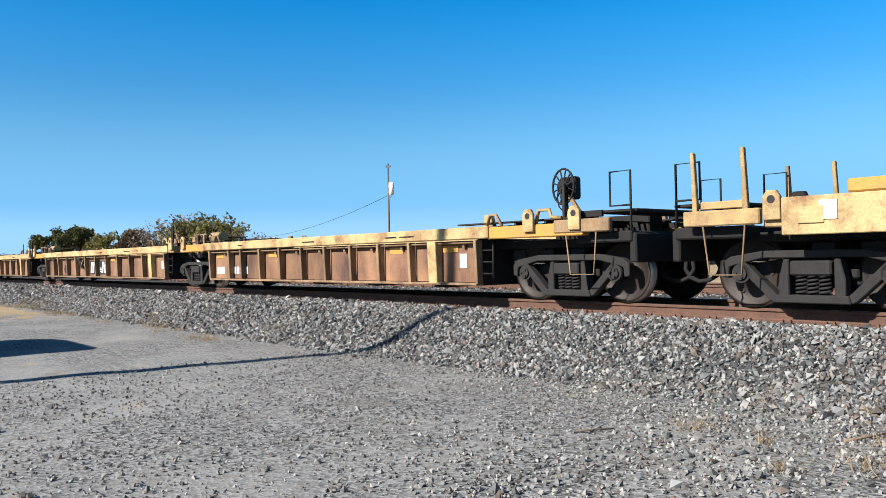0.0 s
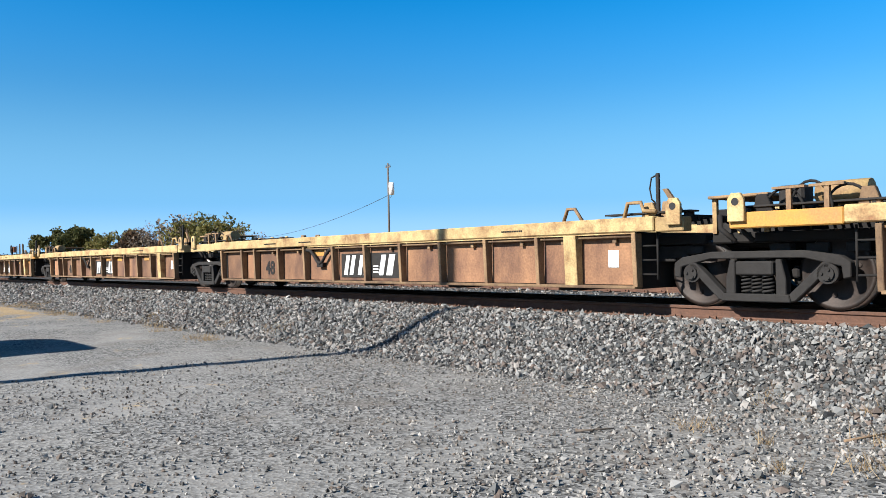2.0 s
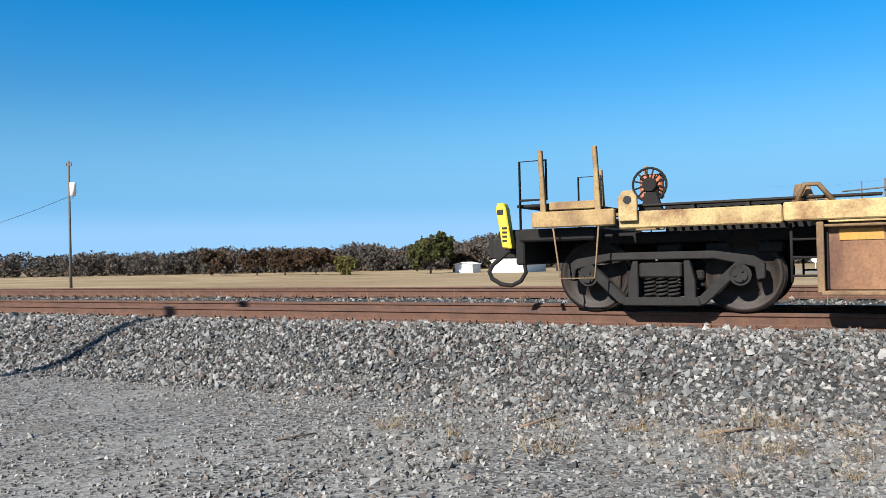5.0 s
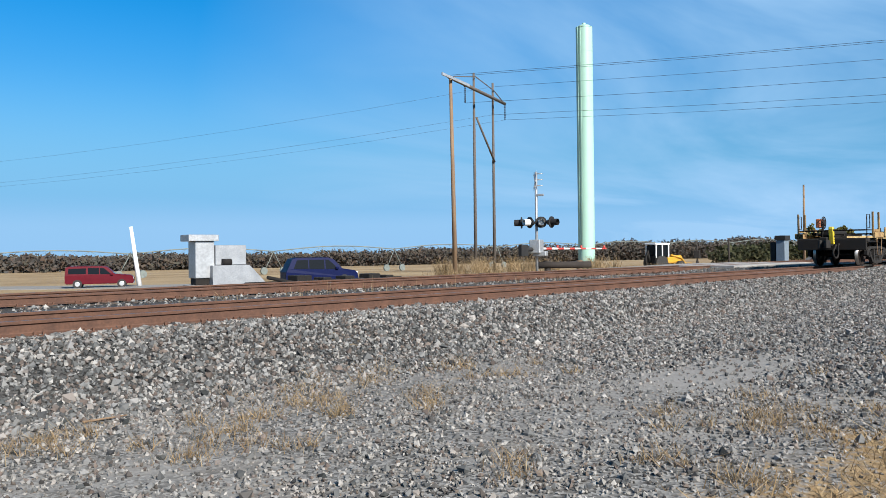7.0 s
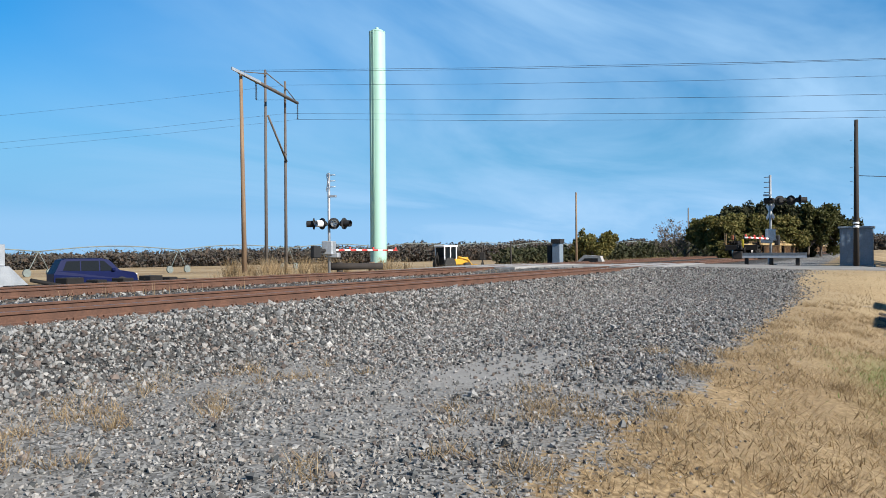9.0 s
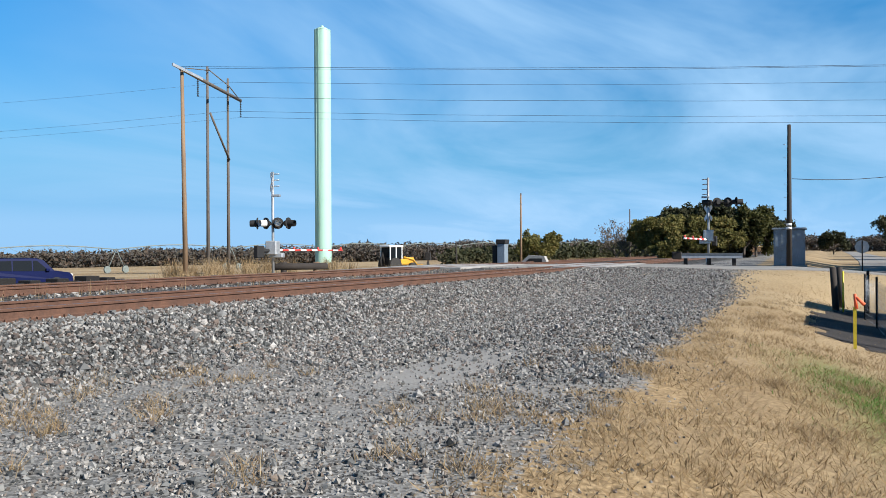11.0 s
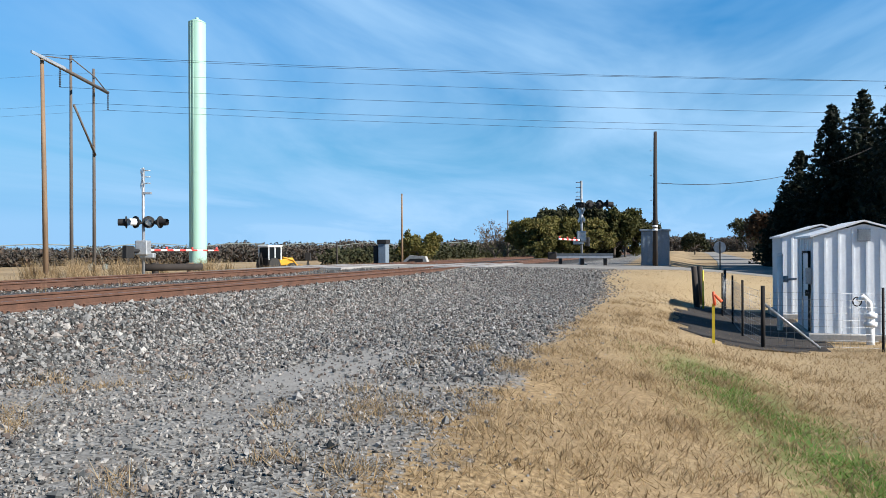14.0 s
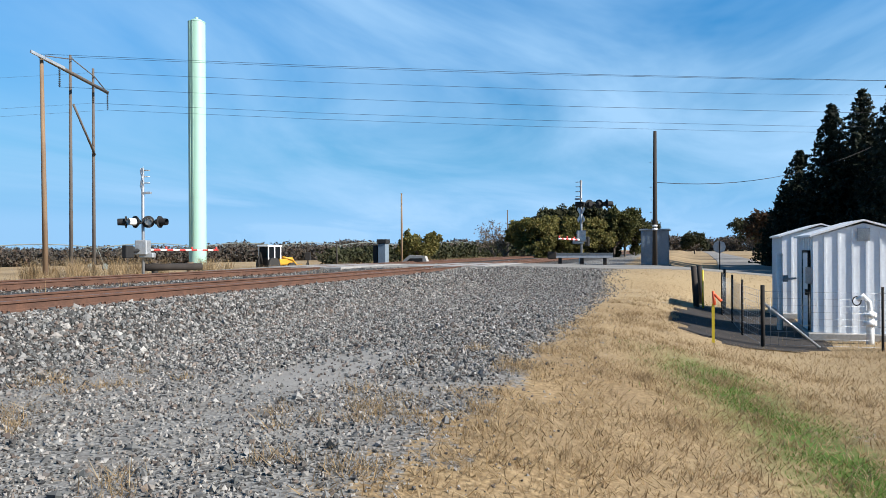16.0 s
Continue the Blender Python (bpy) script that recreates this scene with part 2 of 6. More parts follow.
M_ORREEL = mat("orange_paint", (0.385, 0.112, 0.042), (0.245, 0.084, 0.042), 0.7, 0, 3, 0.1)
M_STONE = island_mat("ballast_stone", [(0.014, 0.015, 0.017), (0.14, 0.142, 0.14), (0.25, 0.245, 0.235), (0.10, 0.078, 0.066), (0.04, 0.044, 0.045), (0.185, 0.187, 0.183), (0.022, 0.025, 0.025), (0.33, 0.32, 0.30), (0.13, 0.10, 0.083), (0.06, 0.064, 0.064), (0.235, 0.232, 0.222)])
M_GRAVEL = island_mat("fine_gravel", [(0.02964, 0.02786, 0.02608), (0.1719, 0.163, 0.1512), (0.2608, 0.249, 0.2282), (0.1363, 0.1067, 0.08596), (0.05928, 0.05691, 0.05335), (0.2134, 0.2045, 0.1927), (0.332, 0.3171, 0.2934), (0.1008, 0.09606, 0.09014)])
M_DRY = island_mat("dry_grass", [(0.2812, 0.1908, 0.0904), (0.3683, 0.2678, 0.1473), (0.1875, 0.1205, 0.06026), (0.4152, 0.3281, 0.2076), (0.2879, 0.2009, 0.1038), (0.1339, 0.0904, 0.05022)], 0.9, trans=0.35)
M_GREEN = island_mat("green_grass", [(0.075, 0.15, 0.022), (0.11, 0.19, 0.035), (0.15, 0.18, 0.05), (0.05, 0.10, 0.016)], 0.9, trans=0.35)
M_LEAFG = island_mat("olive_leaves", [(0.045, 0.051, 0.0132), (0.078, 0.078, 0.0216), (0.03, 0.0372, 0.012), (0.102, 0.093, 0.033)], 0.8, trans=0.3)
M_LEAFD = island_mat("dark_leaves", [(0.022, 0.0264, 0.011), (0.0385, 0.044, 0.0176), (0.055, 0.0528, 0.02475), (0.0154, 0.0187, 0.0088)], 0.85, trans=0.2)
M_LEAFB = island_mat("brown_leaves", [(0.065, 0.03575, 0.0195), (0.091, 0.052, 0.026), (0.0455, 0.02925, 0.0195), (0.0585, 0.04875, 0.0325), (0.078, 0.0325, 0.01625)], 0.9, trans=0.25)
M_LEAFY = island_mat("yellow_green_leaves", [(0.114, 0.111, 0.03), (0.156, 0.135, 0.039), (0.084, 0.09, 0.027), (0.18, 0.141, 0.048)], 0.85, trans=0.3)
M_WOODS = island_mat("far_woods_leaves", [(0.0754, 0.06864, 0.0598), (0.0572, 0.05512, 0.052), (0.0858, 0.065, 0.0494), (0.065, 0.06344, 0.0494), (0.091, 0.0598, 0.04264), (0.0546, 0.05356, 0.052)], 0.95, trans=0.15)
M_NEEDLE = island_mat("spruce_needles", [(0.0112, 0.0176, 0.0096), (0.0192, 0.0272, 0.0144), (0.008, 0.012, 0.0072), (0.0256, 0.032, 0.0176)], 0.85, trans=0.1)
M_TWIG = island_mat("bare_twigs", [(0.12, 0.0975, 0.075), (0.165, 0.135, 0.105), (0.09, 0.07125, 0.05625)], 0.95)


# ---- mesh helpers ----
def box(bm, x0, x1, y0, y1, z0, z1, bevel=0.0):
    vs = [bm.verts.new(p) for p in ((x0, y0, z0), (x1, y0, z0), (x1, y1, z0), (x0, y1, z0), (x0, y0, z1), (x1, y0, z1), (x1, y1, z1), (x0, y1, z1))]
    fs = [bm.faces.new([vs[i] for i in f]) for f in ((3, 2, 1, 0), (4, 5, 6, 7), (0, 1, 5, 4), (1, 2, 6, 5), (2, 3, 7, 6), (3, 0, 4, 7))]
    if bevel:
        es = {e for f in fs for e in f.edges}
        bmesh.ops.bevel(bm, geom=list(es), offset=bevel, segments=1, affect="EDGES")
    return vs


def prism(bm, pts, axis, a, b):
    """Extrude the outline pts (two coordinates) along axis 0, 1 or 2 from a to b."""
    def at(p, d):
        q = list(p)
        q.insert(axis, d)
        return q
    lo = [bm.verts.new(at(p, a)) for p in pts]
    hi = [bm.verts.new(at(p, b)) for p in pts]
    n = len(pts)
    fs = [bm.faces.new(lo), bm.faces.new(hi[::-1])]
    for i in range(n):
        fs.append(bm.faces.new((lo[i], hi[i], hi[(i + 1) % n], lo[(i + 1) % n])))
    bmesh.ops.recalc_face_normals(bm, faces=fs)
    return fs


def tube(bm, p0, p1, r, n=8, r1=None, caps=True):
    p0, p1 = Vector(p0), Vector(p1)
    d = (p1 - p0).normalized()
    u = d.orthogonal().normalized()
    v = d.cross(u)
    r1 = r if r1 is None else r1
    a, b = [], []
    for i in range(n):
        c = math.cos(2 * math.pi * i / n) * u + math.sin(2 * math.pi * i / n) * v
        a.append(bm.verts.new(p0 + c * r))
        b.append(bm.verts.new(p1 + c * r1))
    for i in range(n):
        f = bm.faces.new((a[i], a[(i + 1) % n], b[(i + 1) % n], b[i]))
        f.smooth = True
    if caps:
        bm.faces.new(a[::-1])
        bm.faces.new(b)


def pipe(bm, pts, r, n=6):
    """One swept tube through the points."""
    pts = [Vector(p) for p in pts]
    way = (pts[1] - pts[0]).normalized()
    u = way.orthogonal().normalized()
    rows = []
    for i, p in enumerate(pts):
        a, b = pts[max(0, i - 1)], pts[min(len(pts) - 1, i + 1)]
        way = (b - a).normalized()
        u = u - way * u.dot(way)
        u = u.normalized() if u.length > 1e-4 else way.orthogonal().normalized()
        v = way.cross(u)
        rows.append([bm.verts.new(p + (math.cos(2 * math.pi * k / n) * u + math.sin(2 * math.pi * k / n) * v) * r) for k in range(n)])
    for p, q in zip(rows, rows[1:]):
        for k in range(n):
            bm.faces.new((p[k], p[(k + 1) % n], q[(k + 1) % n], q[k])).smooth = True
    bm.faces.new(rows[0][::-1])
    bm.faces.new(rows[-1])


def ring(bm, c, axis, r, t, n=20, m=6):
    """A torus round the point c."""
    ax = Vector(axis).normalized()
    u = ax.orthogonal().normalized()
    v = ax.cross(u)
    vs = []
    for i in range(n):
        a = 2 * math.pi * i / n
        e = math.cos(a) * u + math.sin(a) * v
        vs.append([bm.verts.new(Vector(c) + e * (r + t * math.cos(2 * math.pi * j / m)) + ax * t * math.sin(2 * math.pi * j / m)) for j in range(m)])
    for i in range(n):
        for j in range(m):
            bm.faces.new((vs[i][j], vs[(i + 1) % n][j], vs[(i + 1) % n][(j + 1) % m], vs[i][(j + 1) % m])).smooth = True


def mesh(bm, material, name="mesh"):
    me = bpy.data.meshes.new(name)
    bm.to_mesh(me)
    bm.free()
    for m in material if isinstance(material, (list, tuple)) else (material,):
        me.materials.append(m)
    return me


def part(name, bm, material, parent, label="", at=None):
    ob = new(name, mesh(bm, material, name))
    ob.parent = parent
    if at is not None:
        ob.matrix_basis = at
    if label:
        ob["label"] = label
    return ob


def share(name, me, parent, at):
    ob = new(name, me)
    ob.parent = parent
    ob.matrix_basis = at
    return ob


def thing(name, m, label, category, group="", kind=""):
    ob = new(name)
    ob.empty_display_size = 0.2
    ob.matrix_basis = m
    return tagged(ob, label, category, group, kind)


def solid(name, bm, material, m, label, category="", group="", kind=""):
    ob = new(name, mesh(bm, material, name))
    ob.matrix_basis = m
    return tagged(ob, label, category, group, kind)


def B():
    return bmesh.new()


def from_arrays(name, co, faces, material):
    me = bpy.data.meshes.new(name)
    k = faces.shape[1]
    me.vertices.add(len(co))
    me.vertices.foreach_set("co", co.astype(np.float32).ravel())
    me.loops.add(faces.size)
    me.loops.foreach_set("vertex_index", faces.astype(np.int32).ravel())
    me.polygons.add(len(faces))
    me.polygons.foreach_set("loop_start", np.arange(0, faces.size, k, dtype=np.int32))
    me.update(calc_edges=True)
    me.shade_flat()
    me.materials.append(material)
    return me


# ---- ground ----
D = 9.923                       # the near rail's distance from the camera
GAUGE = 1.506
TRACK1, TRACK2 = D + GAUGE / 2, 16.3


def smooth(a, b, v):
    t = min(1.0, max(0.0, (v - a) / (b - a)))
    return t * t * (3 - 2 * t)


ROAD = [(-60, 235), (-14, 140), (8, 102), (27, 68), (35.5, 47), (36, 30), (36.5, 21), (39.5, 11), (40.3, 4), (41.5, -4), (43, -14), (46, -70)]


def road_at(x, y):
    best = (1e9, 0)
    for (ax, ay), (bx, by) in zip(ROAD, ROAD[1:]):
        dx, dy = bx - ax, by - ay
        t = min(1, max(0, ((x - ax) * dx + (y - ay) * dy) / (dx * dx + dy * dy)))
        d = math.hypot(x - ax - t * dx, y - ay - t * dy)
        if d < best[0]:
            best = (d, ay + t * dy)
    return best


def field_z(y):
    return -1.0 - 0.024 * max(0.0, min(44.0, y - 22)) - 0.013 * max(0.0, min(134.0, y - 66))


def road_z(ry):
    if ry < 8:
        return -0.06 - 0.10 * smooth(8, 3, ry) - 0.75 * smooth(2, -9, ry)
    if ry > 18.5:
        k = smooth(18.5, 34, ry)
        return -0.06 * (1 - k) + (field_z(ry) + 0.12) * k
    return -0.06


def ground(x, y):
    lot = -0.84
    k = smooth(2.6, -2.2, y)
    far = smooth(28, 45, x) * 0.55            # the land rises towards the crossing
    ditch = -1.45 * k + lot * (1 - k) + far
    k = smooth(1, 7, x)
    near = lot * (1 - k) + ditch * k
    z = near
    if y > 7.6:
        z = near + (-0.21 - near) * smooth(7.7, 9.5, y)
    if y > 9.5:
        z = -0.21 - 0.13 * math.sin(math.pi * min(1, max(0, (y - 12.2) / 2.9))) ** 2
    if y > 17.9:
        z = -0.21 + (field_z(y) + 0.21) * smooth(17.9, 21.5, y)
    if y < 7.5 and -30 < x < 60:
        q = smooth(7.5, 6.0, y)
        z += q * (0.02 * noise.noise((x * 1.3, y * 1.3, 0)) + 0.085 * smooth(3, 1, y) * noise.noise((x * 0.5, y * 0.5, 9)))
    d, ry = road_at(x, y)
    w = 1 - smooth(4.0, 9.0, d)
    return z * (1 - w) + (road_z(ry) - 0.03) * w


def axis_steps(lo, hi, fine_lo, fine_hi, step):
    v = list(np.arange(fine_lo, fine_hi + 1e-6, step))
    a, s = fine_hi, step
    while a < hi:
        s *= 1.25
        a += s
        v.append(a)
    a, s = fine_lo, step
    while a > lo:
        s *= 1.25
        a -= s
        v.insert(0, a)
    return v


def build_ground():
    xs = axis_steps(-2500, 2500, -24, 60, 0.4)
    ys = axis_steps(-2500, 2500, -14, 24, 0.22)
    co = np.array([(x, y, ground(x, y)) for y in ys for x in xs])
    nx, ny = len(xs), len(ys)
    i, j = np.meshgrid(np.arange(nx - 1), np.arange(ny - 1))
    a = (j * nx + i).ravel()
    faces = np.stack([a, a + 1, a + nx + 1, a + nx], 1)
    m = bpy.data.materials.new("ground_cover")
    m.use_nodes = True
    me = from_arrays("ground", co, faces, m)
    me.polygons.foreach_set("use_smooth", np.ones(len(faces), dtype=bool))
    # cover: red = grass, green = living green share, blue = coarse ballast
    col = np.zeros((len(co), 4), np.float32)
    for n, (x, y, z) in enumerate(co):
        g = smooth(2.75, 1.35, y - 0.035 * (x - 6)) * smooth(1.5, 5.0, x) if y < 8 else smooth(19.3, 21.5, y)
        if x < -20:
            g = max(g, smooth(-20, -34, x) * (1 if y < 7 else 0))
        if y < -5:
            g = max(g, smooth(-5, -9, y) * smooth(-6, 2, x))
        green = 0.0
        if y < 6:
            green = math.exp(-((y + 1.75 - 0.24 * (x - 7.5)) / 0.75) ** 2) * smooth(5, 6.5, x) * smooth(16, 12.5, x)
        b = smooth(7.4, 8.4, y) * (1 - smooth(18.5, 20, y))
        dust = math.exp(-(((x - 9.8) / 2.6) ** 2 + ((y - 4.6) / 0.75) ** 2) ** 2) if 5 < x < 15 and 2 < y < 7 else 0.0
        col[n] = (g, green, b, dust)
    at = me.color_attributes.new("cover", "FLOAT_COLOR", "POINT")
    at.data.foreach_set("color", col.ravel())
    nt = m.node_tree
    bs = nt.nodes["Principled BSDF"]
    bs.inputs["Roughness"].default_value = 0.95
    bs.inputs["Specular IOR Level"].default_value = 0.2
    vc = nt.nodes.new("ShaderNodeVertexColor")
    vc.layer_name = "cover"
    sp = nt.nodes.new("ShaderNodeSeparateColor")
    nt.links.new(vc.outputs[0], sp.inputs[0])
    tc = nt.nodes.new("ShaderNodeTexCoord")

    def noise_n(scale, detail=5, rough=0.6):
        n = nt.nodes.new("ShaderNodeTexNoise")
        n.inputs["Scale"].default_value = scale
        n.inputs["Detail"].default_value = detail
        n.inputs["Roughness"].default_value = rough
        nt.links.new(tc.outputs["Object"], n.inputs["Vector"])
        return n.outputs[0]

    def rng(src, a, b, c=0.0, d=1.0):
        n = nt.nodes.new("ShaderNodeMapRange")
        for k, v in zip((1, 2, 3, 4), (a, b, c, d)):
            n.inputs[k].default_value = v
        nt.links.new(src, n.inputs[0])
        return n.outputs[0]

    def math2(op, a, b):
        n = nt.nodes.new("ShaderNodeMath")
        n.operation = op
        nt.links.new(a, n.inputs[0])
        if isinstance(b, float):
            n.inputs[1].default_value = b
        else:
            nt.links.new(b, n.inputs[1])
        return n.outputs[0]

    def mix(f, a, b):
        n = nt.nodes.new("ShaderNodeMix")
        n.data_type = "RGBA"
        ia, ib = [s for s in n.inputs if s.type == "RGBA"]
        for s, v in ((ia, a), (ib, b)):
            if isinstance(v, tuple):
                s.default_value = (*v, 1)
            else:
                nt.links.new(v, s)
        nt.links.new(f, n.inputs[0])
        return [s for s in n.outputs if s.type == "RGBA"][0]

    stone = nt.nodes.new("ShaderNodeTexVoronoi")
    stone.inputs["Scale"].default_value = 34
    nt.links.new(tc.outputs["Object"], stone.inputs["Vector"])
    cell = nt.nodes.new("ShaderNodeSeparateColor")
    nt.links.new(stone.outputs["Color"], cell.inputs[0])
    gravel = mix(rng(cell.outputs[0], 0.0, 1.0), (0.03, 0.03, 0.029), (0.27, 0.267, 0.255))
    gravel = mix(rng(noise_n(0.55), 0.46, 0.66, 0, 0.75), gravel, (0.235, 0.23, 0.217))
    gravel = mix(rng(noise_n(1.7), 0.52, 0.72, 0, 0.6), gravel, (0.13, 0.116, 0.10))
    gravel = mix(math2("MULTIPLY", vc.outputs["Alpha"], 0.75), gravel, (0.24, 0.235, 0.222))
    # ballast bed: colour darkened to imitate the shaded gaps between stones
    bal_gaps = mix(rng(cell.outputs[1], 0.0, 1.0), (0.016, 0.016, 0.016), (0.075, 0.074, 0.072))
    base = mix(sp.outputs[2], gravel, bal_gaps)
    straw = mix(rng(noise_n(14), 0.35, 0.65), (0.15, 0.10, 0.05), (0.34, 0.25, 0.14))
    straw = mix(rng(noise_n(0.8), 0.45, 0.7, 0, 0.6), straw, (0.18, 0.125, 0.07))
    straw = mix(rng(noise_n(0.05), 0.42, 0.66, 0, 0.7), straw, (0.40, 0.315, 0.19))
    greenm = math2("MULTIPLY", sp.outputs[1], rng(noise_n(2.2), 0.34, 0.48))
    straw = mix(greenm, straw, (0.065, 0.12, 0.018))
    gm = math2("ADD", sp.outputs[0], rng(noise_n(1.1), 0.3, 0.7, -0.45, 0.45))
    gm = math2("ADD", gm, rng(noise_n(9), 0.3, 0.7, -0.25, 0.25))
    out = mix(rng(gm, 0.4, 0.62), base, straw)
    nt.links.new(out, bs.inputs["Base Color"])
    bp = nt.nodes.new("ShaderNodeBump")
    bp.inputs["Strength"].default_value = 1.0
    bp.inputs["Distance"].default_value = 0.005
    nt.links.new(stone.outputs["Distance"], bp.inputs["Height"])
    nt.links.new(bp.outputs[0], bs.inputs["Normal"])
    ob = new("ground", me)
    tagged(ob, "grey gravel lot, ballast bank, straw-coloured grass and field", "ground", kind="structure")


build_ground()


def strip(name, pts, width, lift, material, label, category):
    """A paved strip with thickness along the points."""
    bm = B()
    rows = []
    dense = []
    for (ax, ay), (bx, by) in zip(pts, pts[1:]):
        n = max(2, int(math.hypot(bx - ax, by - ay) / 1.5))
        dense += [(ax + (bx - ax) * i / n, ay + (by - ay) * i / n) for i in range(n)]
    dense.append(pts[-1])
    for i, (x, y) in enumerate(dense):
        a, b = dense[max(0, i - 2)], dense[min(len(dense) - 1, i + 2)]
        dx, dy = b[0] - a[0], b[1] - a[1]
        l = math.hypot(dx, dy)
        nx, ny = -dy / l, dx / l
        row = []
        for k in (-1, -0.97, -0.5, 0, 0.5, 0.97, 1):
            px, py = x + nx * width / 2 * k, y + ny * width / 2 * k
            z = (road_z(y) if lift is None else ground(px, py) + lift) + (0.02 if abs(k) < 0.99 else -0.12)
            row.append(bm.verts.new((px, py, z)))
        rows.append(row)
    for r, s in zip(rows, rows[1:]):
        for i in range(6):
            bm.faces.new((r[i], r[i + 1], s[i + 1], s[i]))
    bmesh.ops.recalc_face_normals(bm, faces=bm.faces[:])
    if sum(f.normal.z for f in bm.faces) < 0:
        bmesh.ops.reverse_faces(bm, faces=bm.faces[:])
    return solid(name, bm, material, Matrix(), label, category, kind="structure")


strip("road", ROAD, 7.2, None, M_ROAD, "pale worn asphalt road over the level crossing", "road")
strip("side_road", [(45, -5.2), (62, -5.0), (110, -6.6), (250, -9.5), (430, -12)], 5.0, 0.02, M_ROAD, "pale gravel street beside the railway", "road")


# ---- tracks ----
RAIL_OUT = [(-0.075, -0.18), (0.075, -0.18), (0.075, -0.168), (0.02, -0.150), (0.010, -0.135), (0.010, -0.052), (0.036, -0.038), (0.037, -0.008), (0.030, 0.0),
            (-0.030, 0.0), (-0.037, -0.008), (-0.036, -0.038), (-0.010, -0.052), (-0.010, -0.135), (-0.02, -0.150), (-0.075, -0.168)]


def build_track(name, yc, label, x0=-700, x1=900):
    tr = thing(name, pose(0, yc, 0), label, "railway track", kind="structure")
    for s in (-1, 1):
        bm = B()
        fs = prism(bm, RAIL_OUT, 0, x0, x1)
        for f in fs:
            if f.normal.z > 0.9 and f.calc_center_median().z > -0.001:
                f.material_index = 1
        part("rail", bm, [M_RAIL, M_HEAD], tr, "rust-brown steel rail", at=pose(0, s * GAUGE / 2, 0))
    # ties under the rails with plates and spikes
    bm = B()
    box(bm, -0.115, 0.115, -1.3, 1.3, -0.37, -0.188, 0.01)
    tie = mesh(bm, M_TIE, "tie")
    bm = B()
    for s in (-1, 1):
        for e in (-1, 1):
            box(bm, -0.09, 0.09, s * GAUGE / 2 + e * 0.12 - 0.055, s * GAUGE / 2 + e * 0.12 + 0.055, -0.188, -0.172)
            for k in (-1, 1):
                box(bm, k * 0.05 - 0.012, k * 0.05 + 0.012, s * GAUGE / 2 + e * 0.09 - 0.014, s * GAUGE / 2 + e * 0.09 + 0.02, -0.19, -0.135)
    plate = mesh(bm, M_RAIL, "tie_plate")
    x = -40.0
    while x < 62:
        j = random.uniform(-0.03, 0.03)
        share("tie", tie, tr, pose(x + j, random.uniform(-0.04, 0.04), 0, 0, 0, random.uniform(-1, 1)))
        share("tie_plate", plate, tr, pose(x + j, 0, 0))
        x += 0.52
    return tr


TR1 = build_track("railway_track", TRACK1, "main track with rust-brown rails on grey ballast")
TR2 = build_track("railway_track", TRACK2 + GAUGE / 2 - 0.35, "second rusty track behind the main track on ballast")

# level crossing panels between and beside the rails
for yc, tr_ in ((TRACK1, TR1), (TRACK2 + GAUGE / 2 - 0.35, TR2)):
    cx = 39.5 + (TRACK1 - yc) * 0.45
    for a, b in ((-1.9, -0.85), (-0.64, 0.64), (0.85, 1.9)):
        bm = B()
        box(bm, -4.4, 4.4, a, b, -0.2, -0.012, 0.01)
        part("crossing_panel", bm, M_CONC, tr_, "worn grey concrete crossing panel", at=pose(cx, 0, 0))


# ---- the train ----
def wheel_mesh():
    bm = B()
    for s in (-1, 1):
        y = s * GAUGE / 2
        n = 40
        # profile: radius, lateral from the inner (flange) face outwards
        prof = [(0.10, 0.11), (0.13, 0.11), (0.17, 0.075), (0.37, 0.065), (0.40, 0.10), (0.455, 0.10), (0.462, 0.0), (0.485, -0.012), (0.485, -0.035), (0.40, -0.04), (0.37, -0.0), (0.17, 0.01), (0.10, -0.03)]
        rings = []
        for i in range(n):
            a = 2 * math.pi * i / n
            rings.append([bm.verts.new((r * math.cos(a), y + s * (o - 0.03), r * math.sin(a))) for r, o in prof])
        for i in range(n):
            p, q = rings[i], rings[(i + 1) % n]
            for k in range(len(prof) - 1):
                f = bm.faces.new((p[k], q[k], q[k + 1], p[k + 1]))
                f.smooth = True
                if k in (5, 6):
                    f.material_index = 1
        # drilled hub marks so that the turning shows
        for i in range(3):
            a = 2 * math.pi * i / 3
            tube(bm, (0.27 * math.cos(a), y + s * 0.03, 0.27 * math.sin(a)), (0.27 * math.cos(a), y + s * 0.055, 0.27 * math.sin(a)), 0.03, 8)
    tube(bm, (0, -0.98, 0), (0, 0.98, 0), 0.085, 12)
    bmesh.ops.recalc_face_normals(bm, faces=bm.faces[:])
    return mesh(bm, [M_WHEEL, M_TREAD], "wheelset")


WHEELSET = wheel_mesh()
AX = 0.90        # half the wheelbase
WR = 0.462


